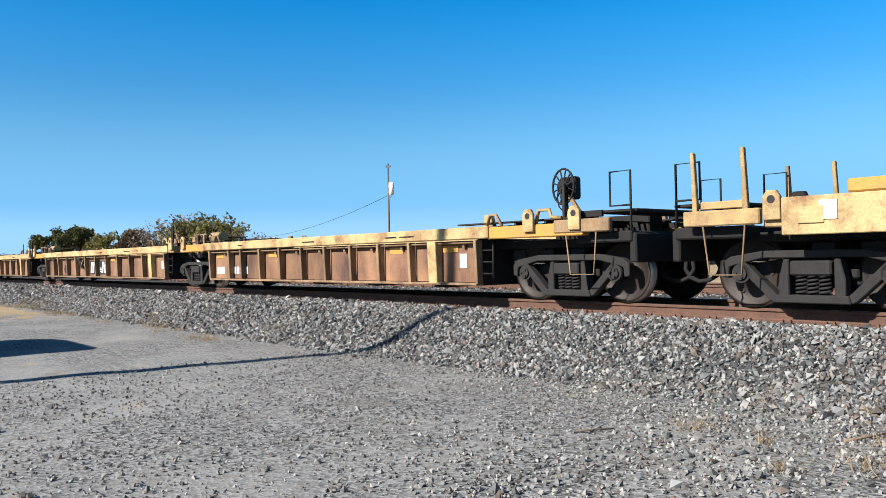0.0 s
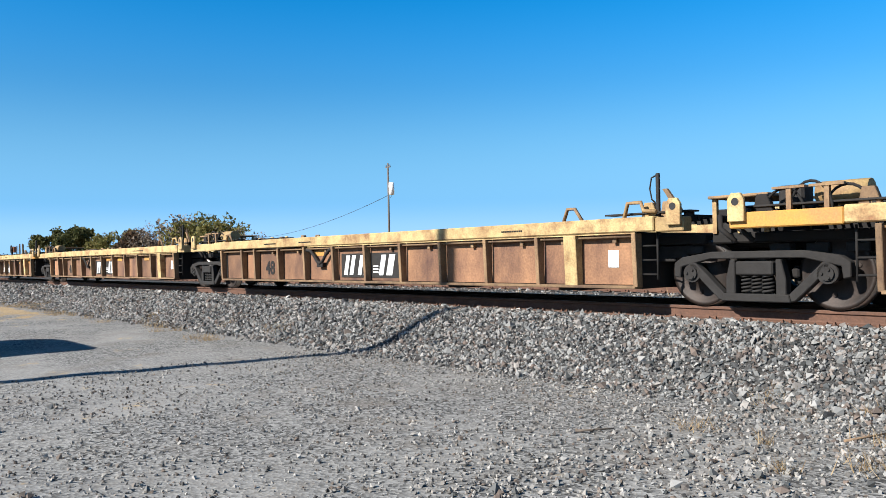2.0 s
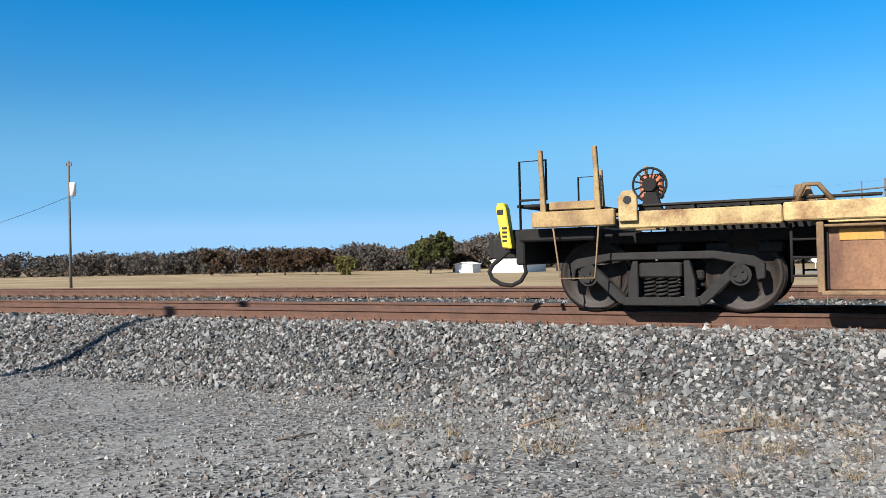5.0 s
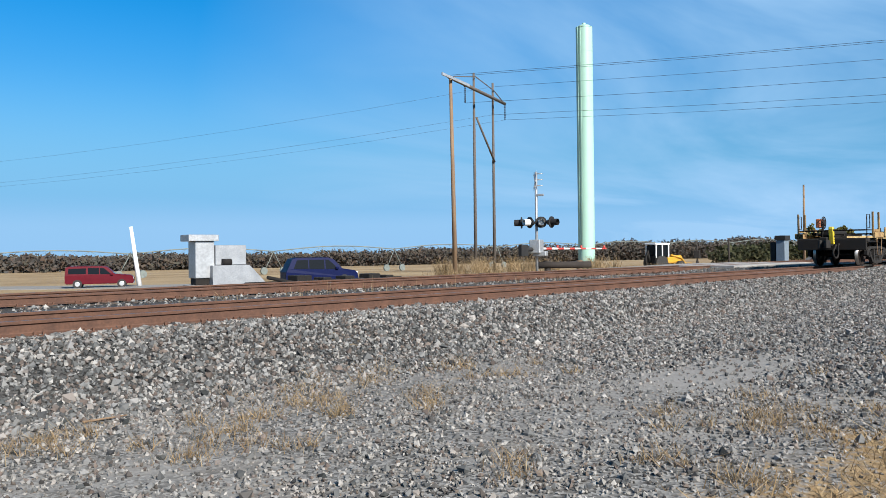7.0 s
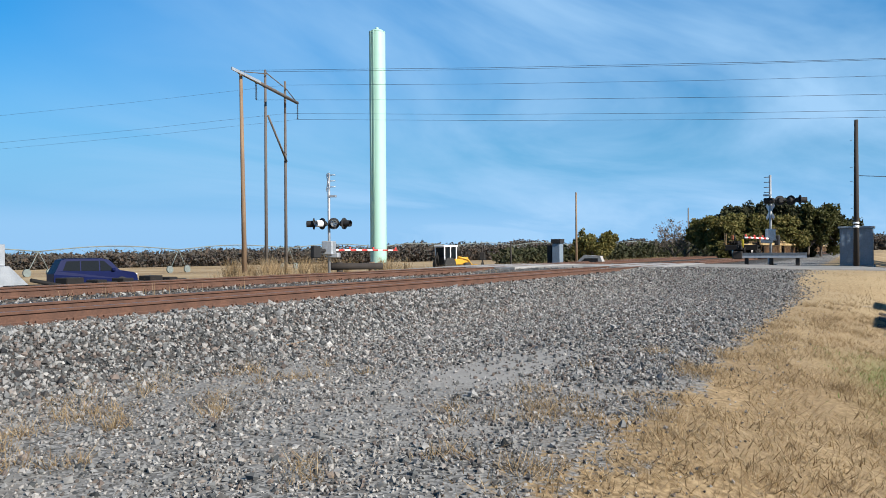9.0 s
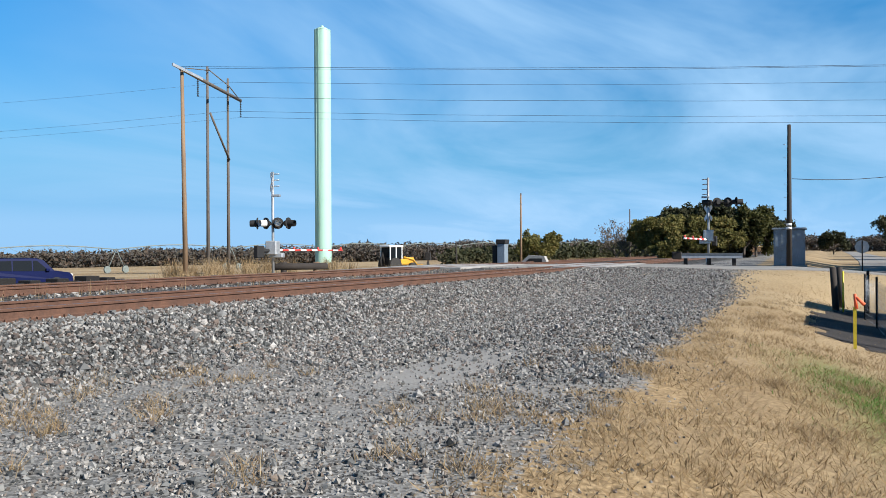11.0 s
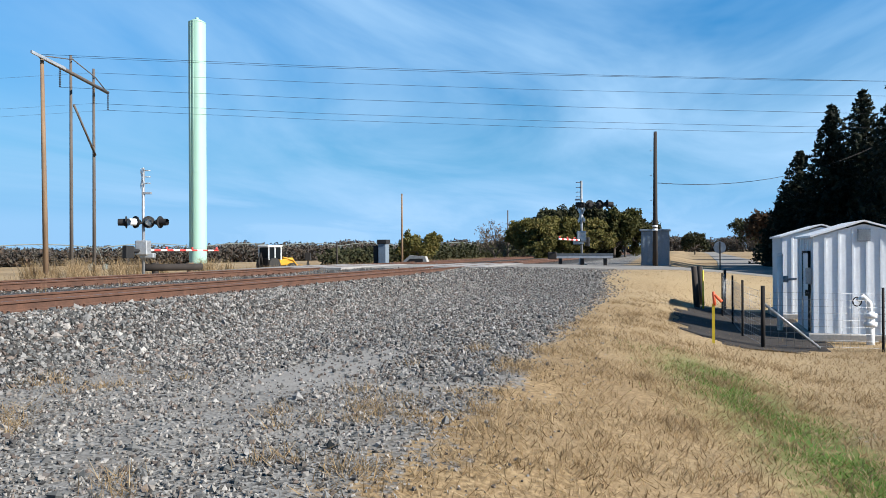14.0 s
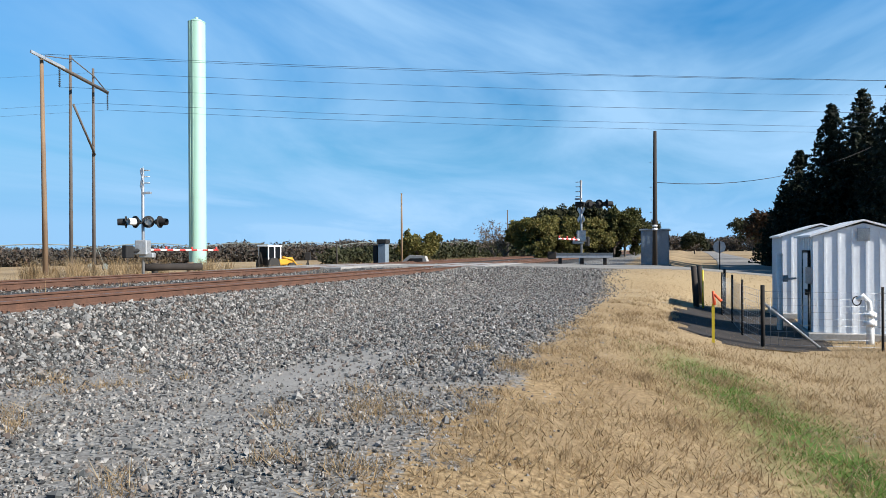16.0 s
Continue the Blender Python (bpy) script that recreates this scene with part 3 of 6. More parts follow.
def side_frame_mesh():
    """The cast side frame of a three-piece freight truck, in the xz plane, with its two windows."""
    bm = B()
    outer = [(-1.17, 0.40), (-1.17, 0.60), (-1.05, 0.67), (-0.60, 0.74), (0.60, 0.74), (1.05, 0.67), (1.17, 0.60), (1.17, 0.40), (1.06, 0.34), (0.98, 0.52), (0.80, 0.50), (0.46, 0.16), (0.32, 0.11), (-0.32, 0.11), (-0.46, 0.16), (-0.80, 0.50), (-0.98, 0.52), (-1.06, 0.34)]
    t = 0.07
    top = [(-1.17, 0.42), (-1.17, 0.60), (-1.05, 0.68), (-0.6, 0.75), (0.6, 0.75), (1.05, 0.68), (1.17, 0.60), (1.17, 0.42), (1.08, 0.40), (1.06, 0.55), (0.62, 0.655), (-0.62, 0.655), (-1.06, 0.55), (-1.08, 0.40)]
    prism(bm, top, 1, -t, t)
    for s in (-1, 1):
        prism(bm, [(s * 0.97, 0.60), (s * 0.86, 0.62), (s * 0.43, 0.20), (s * 0.43, 0.10), (s * 0.51, 0.12), (s * 0.76, 0.36)], 1, -t, t)
        prism(bm, [(s * 0.34, 0.64), (s * 0.27, 0.64), (s * 0.27, 0.18), (s * 0.40, 0.18), (s * 0.40, 0.40)], 1, -t * 1.1, t * 1.1)
    prism(bm, [(-0.46, 0.10), (0.46, 0.10), (0.44, 0.20), (-0.44, 0.20)], 1, -t * 1.4, t * 1.4)
    bmesh.ops.bevel(bm, geom=bm.edges[:], offset=0.012, segments=1, affect="EDGES")
    return mesh(bm, M_FRAME, "side_frame")


SIDE = side_frame_mesh()


def spring_mesh():
    bm = B()
    for k in (-0.14, 0.0, 0.14):
        n, turns = 54, 5
        pts = [(k + 0.065 * math.cos(2 * math.pi * turns * i / n), 0.065 * math.sin(2 * math.pi * turns * i / n), 0.20 + 0.24 * i / n) for i in range(n + 1)]
        pipe(bm, pts, 0.016, 5)
    box(bm, -0.25, 0.25, -0.11, 0.11, 0.44, 0.62, 0.02)
    return mesh(bm, M_FRAME, "spring_nest")


SPRING = spring_mesh()


def cap_mesh():
    bm = B()
    tube(bm, (0, 0, 0), (0, 0.10, 0), 0.125, 16)
    tube(bm, (0, 0.10, 0), (0, 0.13, 0), 0.085, 14)
    for i in range(3):
        a = 2 * math.pi * i / 3
        tube(bm, (0.055 * math.cos(a), 0.13, 0.055 * math.sin(a)), (0.055 * math.cos(a), 0.15, 0.055 * math.sin(a)), 0.018, 6)
    return mesh(bm, M_FRAME, "bearing_cap")


CAP = cap_mesh()
WHEELS = []       # (wheelset, its place in the truck): turned in motions()


def add_truck(car, x, turning):
    bm = B()
    box(bm, -0.2, 0.2, -1.02, 1.02, 0.46, 0.64, 0.03)
    tube(bm, (0, 0, 0.6), (0, 0, 0.8), 0.22, 16)
    for s in (-1, 1):
        box(bm, s * 0.42 - 0.05, s * 0.42 + 0.05, -0.9, 0.9, 0.40, 0.52, 0.02)      # brake beams
        box(bm, s * 0.40 - 0.03, s * 0.40 + 0.06, -0.82, -0.68, 0.32, 0.56, 0.01)
        box(bm, s * 0.40 - 0.03, s * 0.40 + 0.06, 0.68, 0.82, 0.32, 0.56, 0.01)
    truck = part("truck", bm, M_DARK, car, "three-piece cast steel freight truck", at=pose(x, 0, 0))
    for s in (-1, 1):
        share("side_frame", SIDE, truck, pose(0, s * 1.03, 0))
        share("spring_nest", SPRING, truck, pose(0, s * 1.03, 0))
        w = share("wheelset", WHEELSET, truck, pose(s * AX, 0, WR))
        if turning:
            WHEELS.append((w, s * AX))
        for e in (-1, 1):
            share("bearing_cap", CAP, truck, pose(s * AX, e * 1.0, WR, 0, 0, 0 if e > 0 else 180))
    return truck


def bar_text(bm, x0, x1, z0, z1, y, n):
    """n plain upright bars in place of lettering, proud of the plate at y."""
    w = (x1 - x0) / n
    for i in range(n):
        box(bm, x0 + i * w + 0.12 * w, x0 + i * w + 0.82 * w, y - 0.006, y, z0, z1)


HW = 1.47      # half the width over the sills


def well_unit(x_rear, L, end="mid", logo=3, number=False, bars=False, turning=False, lean=0, brake=False, label=""):
    """One well: the body between two trucks. Local x runs from the rear truck centre (0) to the front one (L)."""
    car = thing("well_car", pose(x_rear, TRACK1, 0), label or "faded yellow intermodal well car, empty and rust-stained", "freight car", "well cars of the train")
    a, b = (1.75 if end == "rear" else 1.6), L - (1.75 if end == "front" else 1.6)
    nb = 8 if L > 15 else 7
    pitch = (b - a - 3.66) / nb
    RX = [a, a + 1.15, a + 1.83] + [a + 1.83 + pitch * (k + 1) for k in range(nb - 1)] + [b - 1.83, b - 1.15, b]
    n = len(RX) - 1
    # floor of the well and hidden inner walls
    bm = B()
    box(bm, a, b, -1.25, 1.25, 0.24, 0.33, 0.01)
    for k in range(5):
        xx = a + (k + 0.5) * (b - a) / 5
        box(bm, xx - 0.2, xx + 0.2, -1.28, 1.28, 0.20, 0.27)
    for e in (a, b - 0.08):
        box(bm, e, e + 0.08, -1.3, 1.3, 0.3, 1.05, 0.01)
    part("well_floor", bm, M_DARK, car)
    for s in (-1, 1):
        # top sill: a deep box beam from end to end
        bm = B()
        x0 = -0.15 if end != "rear" else -0.4
        x1 = L - 0.8 if end != "front" else L + 0.6
        y0, y1 = (s * HW, s * (HW - 0.28))
        box(bm, a - 0.35, b + 0.35, min(y0, y1), max(y0, y1), 1.05, 1.255, 0.015)
        part("top_sill", bm, M_YEL, car, "chalky faded yellow top sill")
        for (p, q) in ((x0, a - 0.36), (b + 0.36, x1)):
            bm = B()
            box(bm, p, q, min(s * HW * 0.985, s * (HW - 0.24)), max(s * HW * 0.985, s * (HW - 0.24)), 1.035, 1.235, 0.015)
            part("end_sill", bm, random.choice((M_YEL, M_YEL2, M_YELD)), car, "faded yellow and orange end sill")
        # side sheet, set in below the sill, and the lower flange
        for k in range(n):
            bm = B()
            xa, xb = RX[k], RX[k + 1]
            yy = s * (HW - 0.20)
            box(bm, xa + 0.03, xb - 0.03, min(yy, yy - s * 0.02), max(yy, yy - s * 0.02), 0.30, 1.03)
            side = part("side_panel", bm, M_PANEL, car)
            if random.random() < 0.3:
                bm = B()
                u = xa + random.uniform(0.12, 0.3)
                box(bm, u, u + 0.42, min(yy + s * 0.012, yy), max(yy + s * 0.012, yy), 0.83, 0.95)
                part("repaint_patch", bm, M_YEL2, car, "orange touched-up paint patch")
            if s < 0 and random.random() < 0.5:
                bm = B()
                u = xa + (xb - xa) * 0.62
                box(bm, u, u + 0.07, yy - 0.07, yy, 0.90, 1.0, 0.008)
                part("bracket", bm, M_RIB, car)
        bm = B()
        yy = s * (HW - 0.05)
        box(bm, a, b, min(yy, yy - s * 0.2), max(yy, yy - s * 0.2), 0.245, 0.29, 0.008)
        part("lower_sill", bm, M_RIB, car, "rust-edged lower sill")
        bm = B()
        pipe(bm, [(a, s * (HW - 0.1), 0.99), (b, s * (HW - 0.1), 0.99)], 0.02, 6)
        part("brake_pipe", bm, M_RIB, car)
        # ribs: wider at the top, leaning out under the sill
        for k in range(n + 1):
            if 0 <= k <= n:
                bm = B()
                xx = RX[k]
                wide = 0.12 if k == n - 1 else 0.036
                prism(bm, [(s * (HW - 0.02), 1.03), (s * (HW - 0.19), 1.03), (s * (HW - 0.19), 0.27), (s * (HW - 0.055), 0.27)], 0, xx - wide, xx + wide)
                bmesh.ops.bevel(bm, geom=bm.edges[:], offset=0.008, segments=1, affect="EDGES")
                part("rib", bm, M_YEL if wide > 0.1 else M_RIB, car)
    ys = -(HW - 0.20)
    # drooping hose on the near side
    bm = B()
    hx = (RX[4] + RX[5]) / 2
    if logo:
        pts = [(hx + dx, ys - 0.10, z) for dx, z in ((-0.55, 0.97), (-0.38, 0.95), (-0.24, 0.84), (-0.1, 0.70), (0.0, 0.66), (0.1, 0.70), (0.24, 0.84), (0.38, 0.95), (0.55, 0.97))]
        pipe(bm, pts, 0.035, 8)
        box(bm, hx - 0.12, hx + 0.12, ys - 0.11, ys, 0.58, 0.68, 0.01)
        part("hose", bm, M_DARK, car, "black drooping brake hose")
        # a dark plate with plain pale slanted shapes on it
        bm = B()
        u = RX[5] + 0.14
        v = RX[7] - 0.10
        box(bm, u, v, ys - 0.012, ys - 0.001, 0.36, 0.86)
        sign = part("emblem_plate", bm, M_FRAME, car, "dark grey plate with plain pale block shapes")
        w = (v - u)
        sl = 0.10
        for c0, wd, top in ((0.07, 0.06, 0.82), (0.17, 0.06, 0.82), (0.31, 0.06, 0.82), (0.41, 0.05, 0.82), (0.66, 0.07, 0.82), (0.78, 0.09, 0.82)):
            xl, xr = u + c0 * w, u + (c0 + wd) * w
            bm = B()
            prism(bm, [(xl - 0.05, 0.41), (xr - 0.05, 0.41), (xr + 0.06, top), (xl + 0.06, top)], 1, ys - 0.02, ys - 0.013)
            part("emblem_shape", bm, M_WHITE, sign, "plain white slanted block")
        for z in (0.46, 0.52, 0.58):
            bm = B()
            box(bm, u + 0.55 * w, u + 0.63 * w, ys - 0.019, ys - 0.013, z, z + 0.025)
            part("emblem_stripe", bm, M_WHITE, sign)
    if number:
        cu = bpy.data.curves.new("unit_number", "FONT")
        cu.body, cu.size, cu.extrude, cu.offset = "48", 0.44, 0.003, 0.012
        tmp = new("tmp", cu)
        me = bpy.data.meshes.new_from_object(tmp.evaluated_get(bpy.context.evaluated_depsgraph_get()))
        bpy.data.objects.remove(tmp)
        me.materials.clear()
        me.materials.append(M_DARK)
        share("unit_number", me, car, pose(RX[2] + 0.32, ys - 0.006, 0.42, 90, 0, 0))
    if bars:
        bm = B()
        bar_text(bm, a + 0.15, a + 0.62, 0.42, 0.60, ys - 0.001, 4)
        bar_text(bm, a + 1.15, a + 1.95, 0.42, 0.60, ys - 0.001, 5)
        tagged(part("car_number", bm, M_WHITE, car, "white painted bars"), kind="stuff")
    # small stencil lines and a notice on the sills
    bm = B()
    for _ in range(4):
        u = random.uniform(a + 1, b - 1.5)
        bar_text(bm, u, u + random.uniform(0.25, 0.6), 1.13, 1.155, -HW - 0.001, 12)
    tagged(part("stencil_line", bm, M_DARK, car), kind="stuff")
    bm = B()
    u = b - 0.55
    box(bm, u, u + 0.18, ys - 0.012, ys - 0.002, 0.55, 0.80)
    part("notice_plate", bm, M_WHITE, car, "white notice plate")
    # end platforms with gratings, guide posts, castings and a ladder
    for e, (p, q, sg) in enumerate(((-0.15 if end != "rear" else -0.4, a, -1), (b, L - 0.8 if end != "front" else L + 0.6, 1))):
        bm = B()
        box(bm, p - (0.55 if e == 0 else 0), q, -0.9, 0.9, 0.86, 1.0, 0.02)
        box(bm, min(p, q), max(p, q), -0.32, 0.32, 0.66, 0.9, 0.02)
        # near-black colour stands in for the deep shade under the sills
        part("end_platform", bm, M_DARK, car, "grimy end platform, blackened to stand in for deep shade")
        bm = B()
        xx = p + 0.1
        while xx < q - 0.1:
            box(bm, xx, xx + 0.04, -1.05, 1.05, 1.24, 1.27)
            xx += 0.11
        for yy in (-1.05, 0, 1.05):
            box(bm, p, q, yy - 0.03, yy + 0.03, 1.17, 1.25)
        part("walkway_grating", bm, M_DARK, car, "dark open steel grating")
        for s in (-1, 1):
            for xx in ((p + 0.35, q - 0.15) if e == 0 else (p + 0.15, q - 0.35)):
                bm = B()
                prism(bm, [(xx - 0.14, 1.2), (xx + 0.14, 1.2), (xx + 0.05, 1.46), (xx - 0.09, 1.46)], 1, s * 1.2 - 0.05, s * 1.2 + 0.05)
                bmesh.ops.bevel(bm, geom=bm.edges[:], offset=0.01, segments=1, affect="EDGES")
                part("corner_guide", bm, random.choice((M_YELD, M_RIB, M_DARK)), car, "steel container corner guide")
            bm = B()
            xx = (a - 0.12 if e == 0 else b + 0.12)
            for z in (0.45, 0.65, 0.85):
                tube(bm, (xx - 0.17, s * 1.28, z), (xx + 0.17, s * 1.28, z), 0.014, 6)
            for k in (-0.17, 0.17):
                tube(bm, (xx + k, s * 1.28, 0.38), (xx + k, s * 1.28, 1.03), 0.016, 6)
            part("ladder", bm, M_DARK, car)
        outer, inner = (p, q) if e == 0 else (q, p)
        for s in (-1, 1):
            for xx in ((outer - sg * 0.12,) if L - 0.8 in (p, q) or e == 0 else (outer - sg * 0.12, outer - sg * 1.05)):
                bm = B()
                prism(bm, [(xx - 0.11, 1.12), (xx + 0.11, 1.12), (xx + 0.11, 1.40), (xx + 0.06, 1.48), (xx - 0.06, 1.48), (xx - 0.11, 1.40)], 1, s * 1.48 - 0.03, s * 1.48 + 0.03)
                bmesh.ops.bevel(bm, geom=bm.edges[:], offset=0.008, segments=1, affect="EDGES")
                br = part("lifting_bracket", bm, M_YEL, car, "worn yellow lifting lug with a slot")
                bm = B()
                tube(bm, (xx, s * 1.48 - 0.034, 1.37), (xx, s * 1.48 + 0.034, 1.37), 0.05, 12)
                part("slot", bm, M_BLACK, br)
            # open trapezoid guide over the well's corner
            bm = B()
            xx = outer - sg * (1.95 if e else 2.1)
            pipe(bm, [(xx - 0.17, s * 1.36, 1.25), (xx - 0.09, s * 1.36, 1.44), (xx + 0.05, s * 1.36, 1.44), (xx + 0.19, s * 1.36, 1.25)], 0.03, 5)
            part("corner_guide", bm, M_RIB, car, "rusty open corner guide")
            # perforated running board along the sill
            bm = B()
            box(bm, min(outer, inner - sg * 0.6), max(outer, inner - sg * 0.6), s * 1.16 - 0.12, s * 1.16 + 0.12, 1.30, 1.325, 0.004)
            board = part("running_board", bm, M_FRAME, car, "dark perforated running board")
            for k in range(4):
                bm = B()
                xx = outer + (inner - outer) * (0.1 + 0.28 * k)
                box(bm, xx - 0.02, xx + 0.02, s * 1.16 - 0.1, s * 1.16 + 0.1, 1.2, 1.299)
                part("board_leg", bm, M_FRAME, board)
        # at the front a thin bent mast with a hose; at the rear a table of brake gear and hoses
        if e:
            xx = outer - 0.5
            bm = B()
            box(bm, xx - 0.025, xx + 0.025, -1.28, -1.23, 1.0, 1.86, 0.008)
            mast = part("mast", bm, M_FRAME, car, "thin dark upright mast")
            bm = B()
            pipe(bm, [(xx, -1.26, 1.84), (xx - 0.10, -1.26, 1.80), (xx - 0.13, -1.26, 1.65), (xx - 0.10, -1.26, 1.50), (xx - 0.02, -1.26, 1.43)], 0.012, 6)
            part("hose", bm, M_DARK, mast)
            bm = B()
            prism(bm, [(xx + 0.03, 1.64), (xx + 0.10, 1.64), (xx + 0.32, 1.34), (xx + 0.26, 1.30)], 1, -1.2, -1.15)
            part("stay", bm, M_RIB, mast)
            bm = B()
            pipe(bm, [(xx - 0.5, -1.38, 1.2), (xx - 0.42, -1.38, 1.46), (xx - 0.2, -1.38, 1.46), (xx - 0.16, -1.38, 1.34), (xx + 0.05, -1.38, 1.32)], 0.03, 6)
            part("guide_bow", bm, M_YELD, car, "bent worn yellow guide bow")
        elif end != "rear":
            xt = -0.28
            bm = B()
            box(bm, xt - 0.42, xt + 0.42, -1.0, 0.4, 1.46, 1.50, 0.01)
            table = part("gear_platform", bm, M_RIB, car, "rusty raised grating platform")
            for (dx, dy) in ((-0.36, -0.9), (0.36, -0.9), (-0.36, 0.3), (0.36, 0.3), (0.0, -0.9)):
                bm = B()
                box(bm, xt + dx - 0.03, xt + dx + 0.03, dy - 0.03, dy + 0.03, 0.99, 1.459)
                part("platform_leg", bm, M_YELD, table)
            bm = B()
            tube(bm, (0.75, -0.9, 1.43), (1.35, -0.9, 1.43), 0.15, 14)
            part("air_reservoir", bm, M_YELD, car, "dirty yellow air reservoir")
            bm = B()
            box(bm, 0.3, 0.62, -1.05, -0.75, 1.2, 1.56, 0.03)
            part("valve_block", bm, M_FRAME, car)
            for (dx, dy, hh) in ((0.45, -1.2, 0.36), (0.8, -1.25, 0.44), (1.2, -1.2, 0.36)):
                bm = B()
                pipe(bm, [(dx - 0.26 * math.cos(math.pi * k / 12), dy - 0.04 * k / 12, 1.2 + hh * 0.85 * math.sin(math.pi * k / 12)) for k in range(13)], 0.018, 6)
                part("air_hose", bm, M_DARK, car)
            for dx in (0.55, 1.0):
                bm = B()
                box(bm, dx - 0.2, dx + 0.2, -1.32, -1.24, 1.5, 1.53)
                box(bm, dx - 0.03, dx + 0.03, -1.31, -1.25, 1.2, 1.5)
                part("tread", bm, M_RIB, car)
        for k in range(3):
            bm = B()
            xx = p + (q - p) * (0.22 + 0.27 * k)
            box(bm, xx - 0.16, xx + 0.12, -0.86, -0.70, 0.62 + 0.05 * k, 0.84, 0.015)
            part("brake_valve", bm, M_FRAME, car)
        bm = B()
        box(bm, p + 0.15, q - 0.15, 0.5, 0.9, 0.99, 1.40, 0.02)
        part("brake_rigging", bm, M_DARK, car)
    if end != "rear":
        bm = B()
        box(bm, -0.75, 0.1, -0.55, 0.55, 0.80, 1.16, 0.04)
        part("articulation_casting", bm, M_FRAME, car, "heavy cast articulation joint")
        for dx in (-0.55, -0.3):
            bm = B()
            pipe(bm, [(dx, -0.7, 1.15), (dx + 0.03, -1.0, 1.22), (dx + 0.12, -1.15, 1.05), (dx + 0.3, -1.1, 0.88)], 0.035, 6)
            part("joint_hose", bm, M_DARK, car)
    add_truck(car, 0, turning)
    if end == "front":
        add_truck(car, L, turning)
    return car, a, b


def coupler_end(car, x, s, marker=False):
    """Drawgear, coupler, hoses, tall guide posts and hand wheel at an outer end. s: +1 front, -1 rear."""
    bm = B()
    box(bm, min(x, x + s * 0.95), max(x, x + s * 0.95), -0.16, 0.16, 0.72, 0.98, 0.03)
    tube(bm, (x + s * 0.9, 0, 0.86), (x + s * 1.55, 0, 0.86), 0.10, 10)
    part("draft_gear", bm, M_DARK, car)
    bm = B()
    k = x + s * 1.5
    prism(bm, [(k, -0.14), (k + s * 0.30, -0.24), (k + s * 0.44, -0.12), (k + s * 0.34, -0.03), (k + s * 0.26, 0.04), (k + s * 0.4, 0.12), (k + s * 0.3, 0.22), (k, 0.16)], 2, 0.70, 1.0)
    bmesh.ops.bevel(bm, geom=bm.edges[:], offset=0.02, segments=1, affect="EDGES")
    part("coupler", bm, M_FRAME, car, "cast steel knuckle coupler")
    bm = B()
    pts = [(k + s * dx, -0.34, z) for dx, z in ((-0.30, 0.86), (-0.22, 0.80), (-0.20, 0.66), (-0.22, 0.50), (-0.14, 0.38), (0.0, 0.32), (0.16, 0.34), (0.30, 0.42), (0.34, 0.52), (0.28, 0.62), (0.14, 0.72), (0.02, 0.82))]
    pipe(bm, pts, 0.032, 8)
    part("air_hose", bm, M_DARK, car, "black rubber air hose")
    # end structure
    bm = B()
    box(bm, min(x, x + s * 1.0), max(x, x + s * 1.0), -1.28, 1.28, 0.92, 1.08, 0.02)
    box(bm, x + s * 1.0 - 0.06, x + s * 1.0 + 0.06, -1.25, 1.25, 0.62, 1.05, 0.02)
    part("end_beam", bm, M_DARK, car)
    for sy in (-1, 1):
        bm = B()
        box(bm, min(x - s * 0.3, x + s * 0.75), max(x - s * 0.3, x + s * 0.75), sy * 1.42 - 0.05, sy * 1.42 + 0.05, 1.08, 1.28, 0.015)
        part("end_sill", bm, M_YELD if s < 0 else M_RIB, car, "dirty yellow end sill with rust")
        for dx in ((0.62, -0.08) if s < 0 else ()):
            bm = B()
            xx = x + s * dx
            prism(bm, [(xx - 0.035, 1.18), (xx + 0.04, 1.18), (xx - 0.005, 2.06), (xx - 0.055, 2.06)], 1, sy * 1.36 - 0.035, sy * 1.36 + 0.035)
            bmesh.ops.bevel(bm, geom=bm.edges[:], offset=0.008, segments=1, affect="EDGES")
            part("guide_post", bm, M_YELD, car, "tall faded yellow guide post")
        bm = B()
        box(bm, min(x + s * 0.55, x - s * 0.05), max(x + s * 0.55, x - s * 0.05), sy * 1.34 - 0.03, sy * 1.34 + 0.03, 1.30, 1.40, 0.01)
        part("guide_rail", bm, M_YELD if s < 0 else M_DARK, car)
        # stirrup below the sill
        bm = B()
        xx = x + s * 0.2
        pipe(bm, [(xx - 0.28, sy * 1.44, 1.1), (xx - 0.2, sy * 1.44, 0.45), (xx + 0.24, sy * 1.44, 0.45), (xx + 0.3, sy * 1.44, 1.1)], 0.012, 6)
        part("stirrup", bm, M_RIB, car, "bare steel stirrup step")
        bm = B()
        xx = x + s * 0.98
        pipe(bm, [(xx, sy * 1.25, 1.0), (xx, sy * 1.25, 1.95), (xx - s * 0.36, sy * 1.25, 1.95), (xx - s * 0.36, sy * 1.25, 1.45), (xx, sy * 1.25, 1.45)], 0.018, 6)
        part("end_handrail", bm, M_DARK, car)
    # crossover platform and hand brake wheel
    bm = B()
    box(bm, min(x + s * 0.2, x + s * 1.05), max(x + s * 0.2, x + s * 1.05), -1.2, 1.2, 1.36, 1.40, 0.01)
    part("crossover_platform", bm, M_DARK, car)
    bm = B()
    c = (x + 0.25, 0.7, 1.72) if s < 0 else (x - 0.35, -1.15, 1.82)
    ax = (0, 1, 0) if s < 0 else (0.25, 1, 0)
    rr = 0.24 if s < 0 else 0.28
    ring(bm, c, ax, rr, 0.018)
    for i in range(6):
        a = math.pi * i / 6
        u = Vector(ax).normalized().orthogonal().normalized()
        v = Vector(ax).normalized().cross(u)
        e = (math.cos(a) * u + math.sin(a) * v) * rr
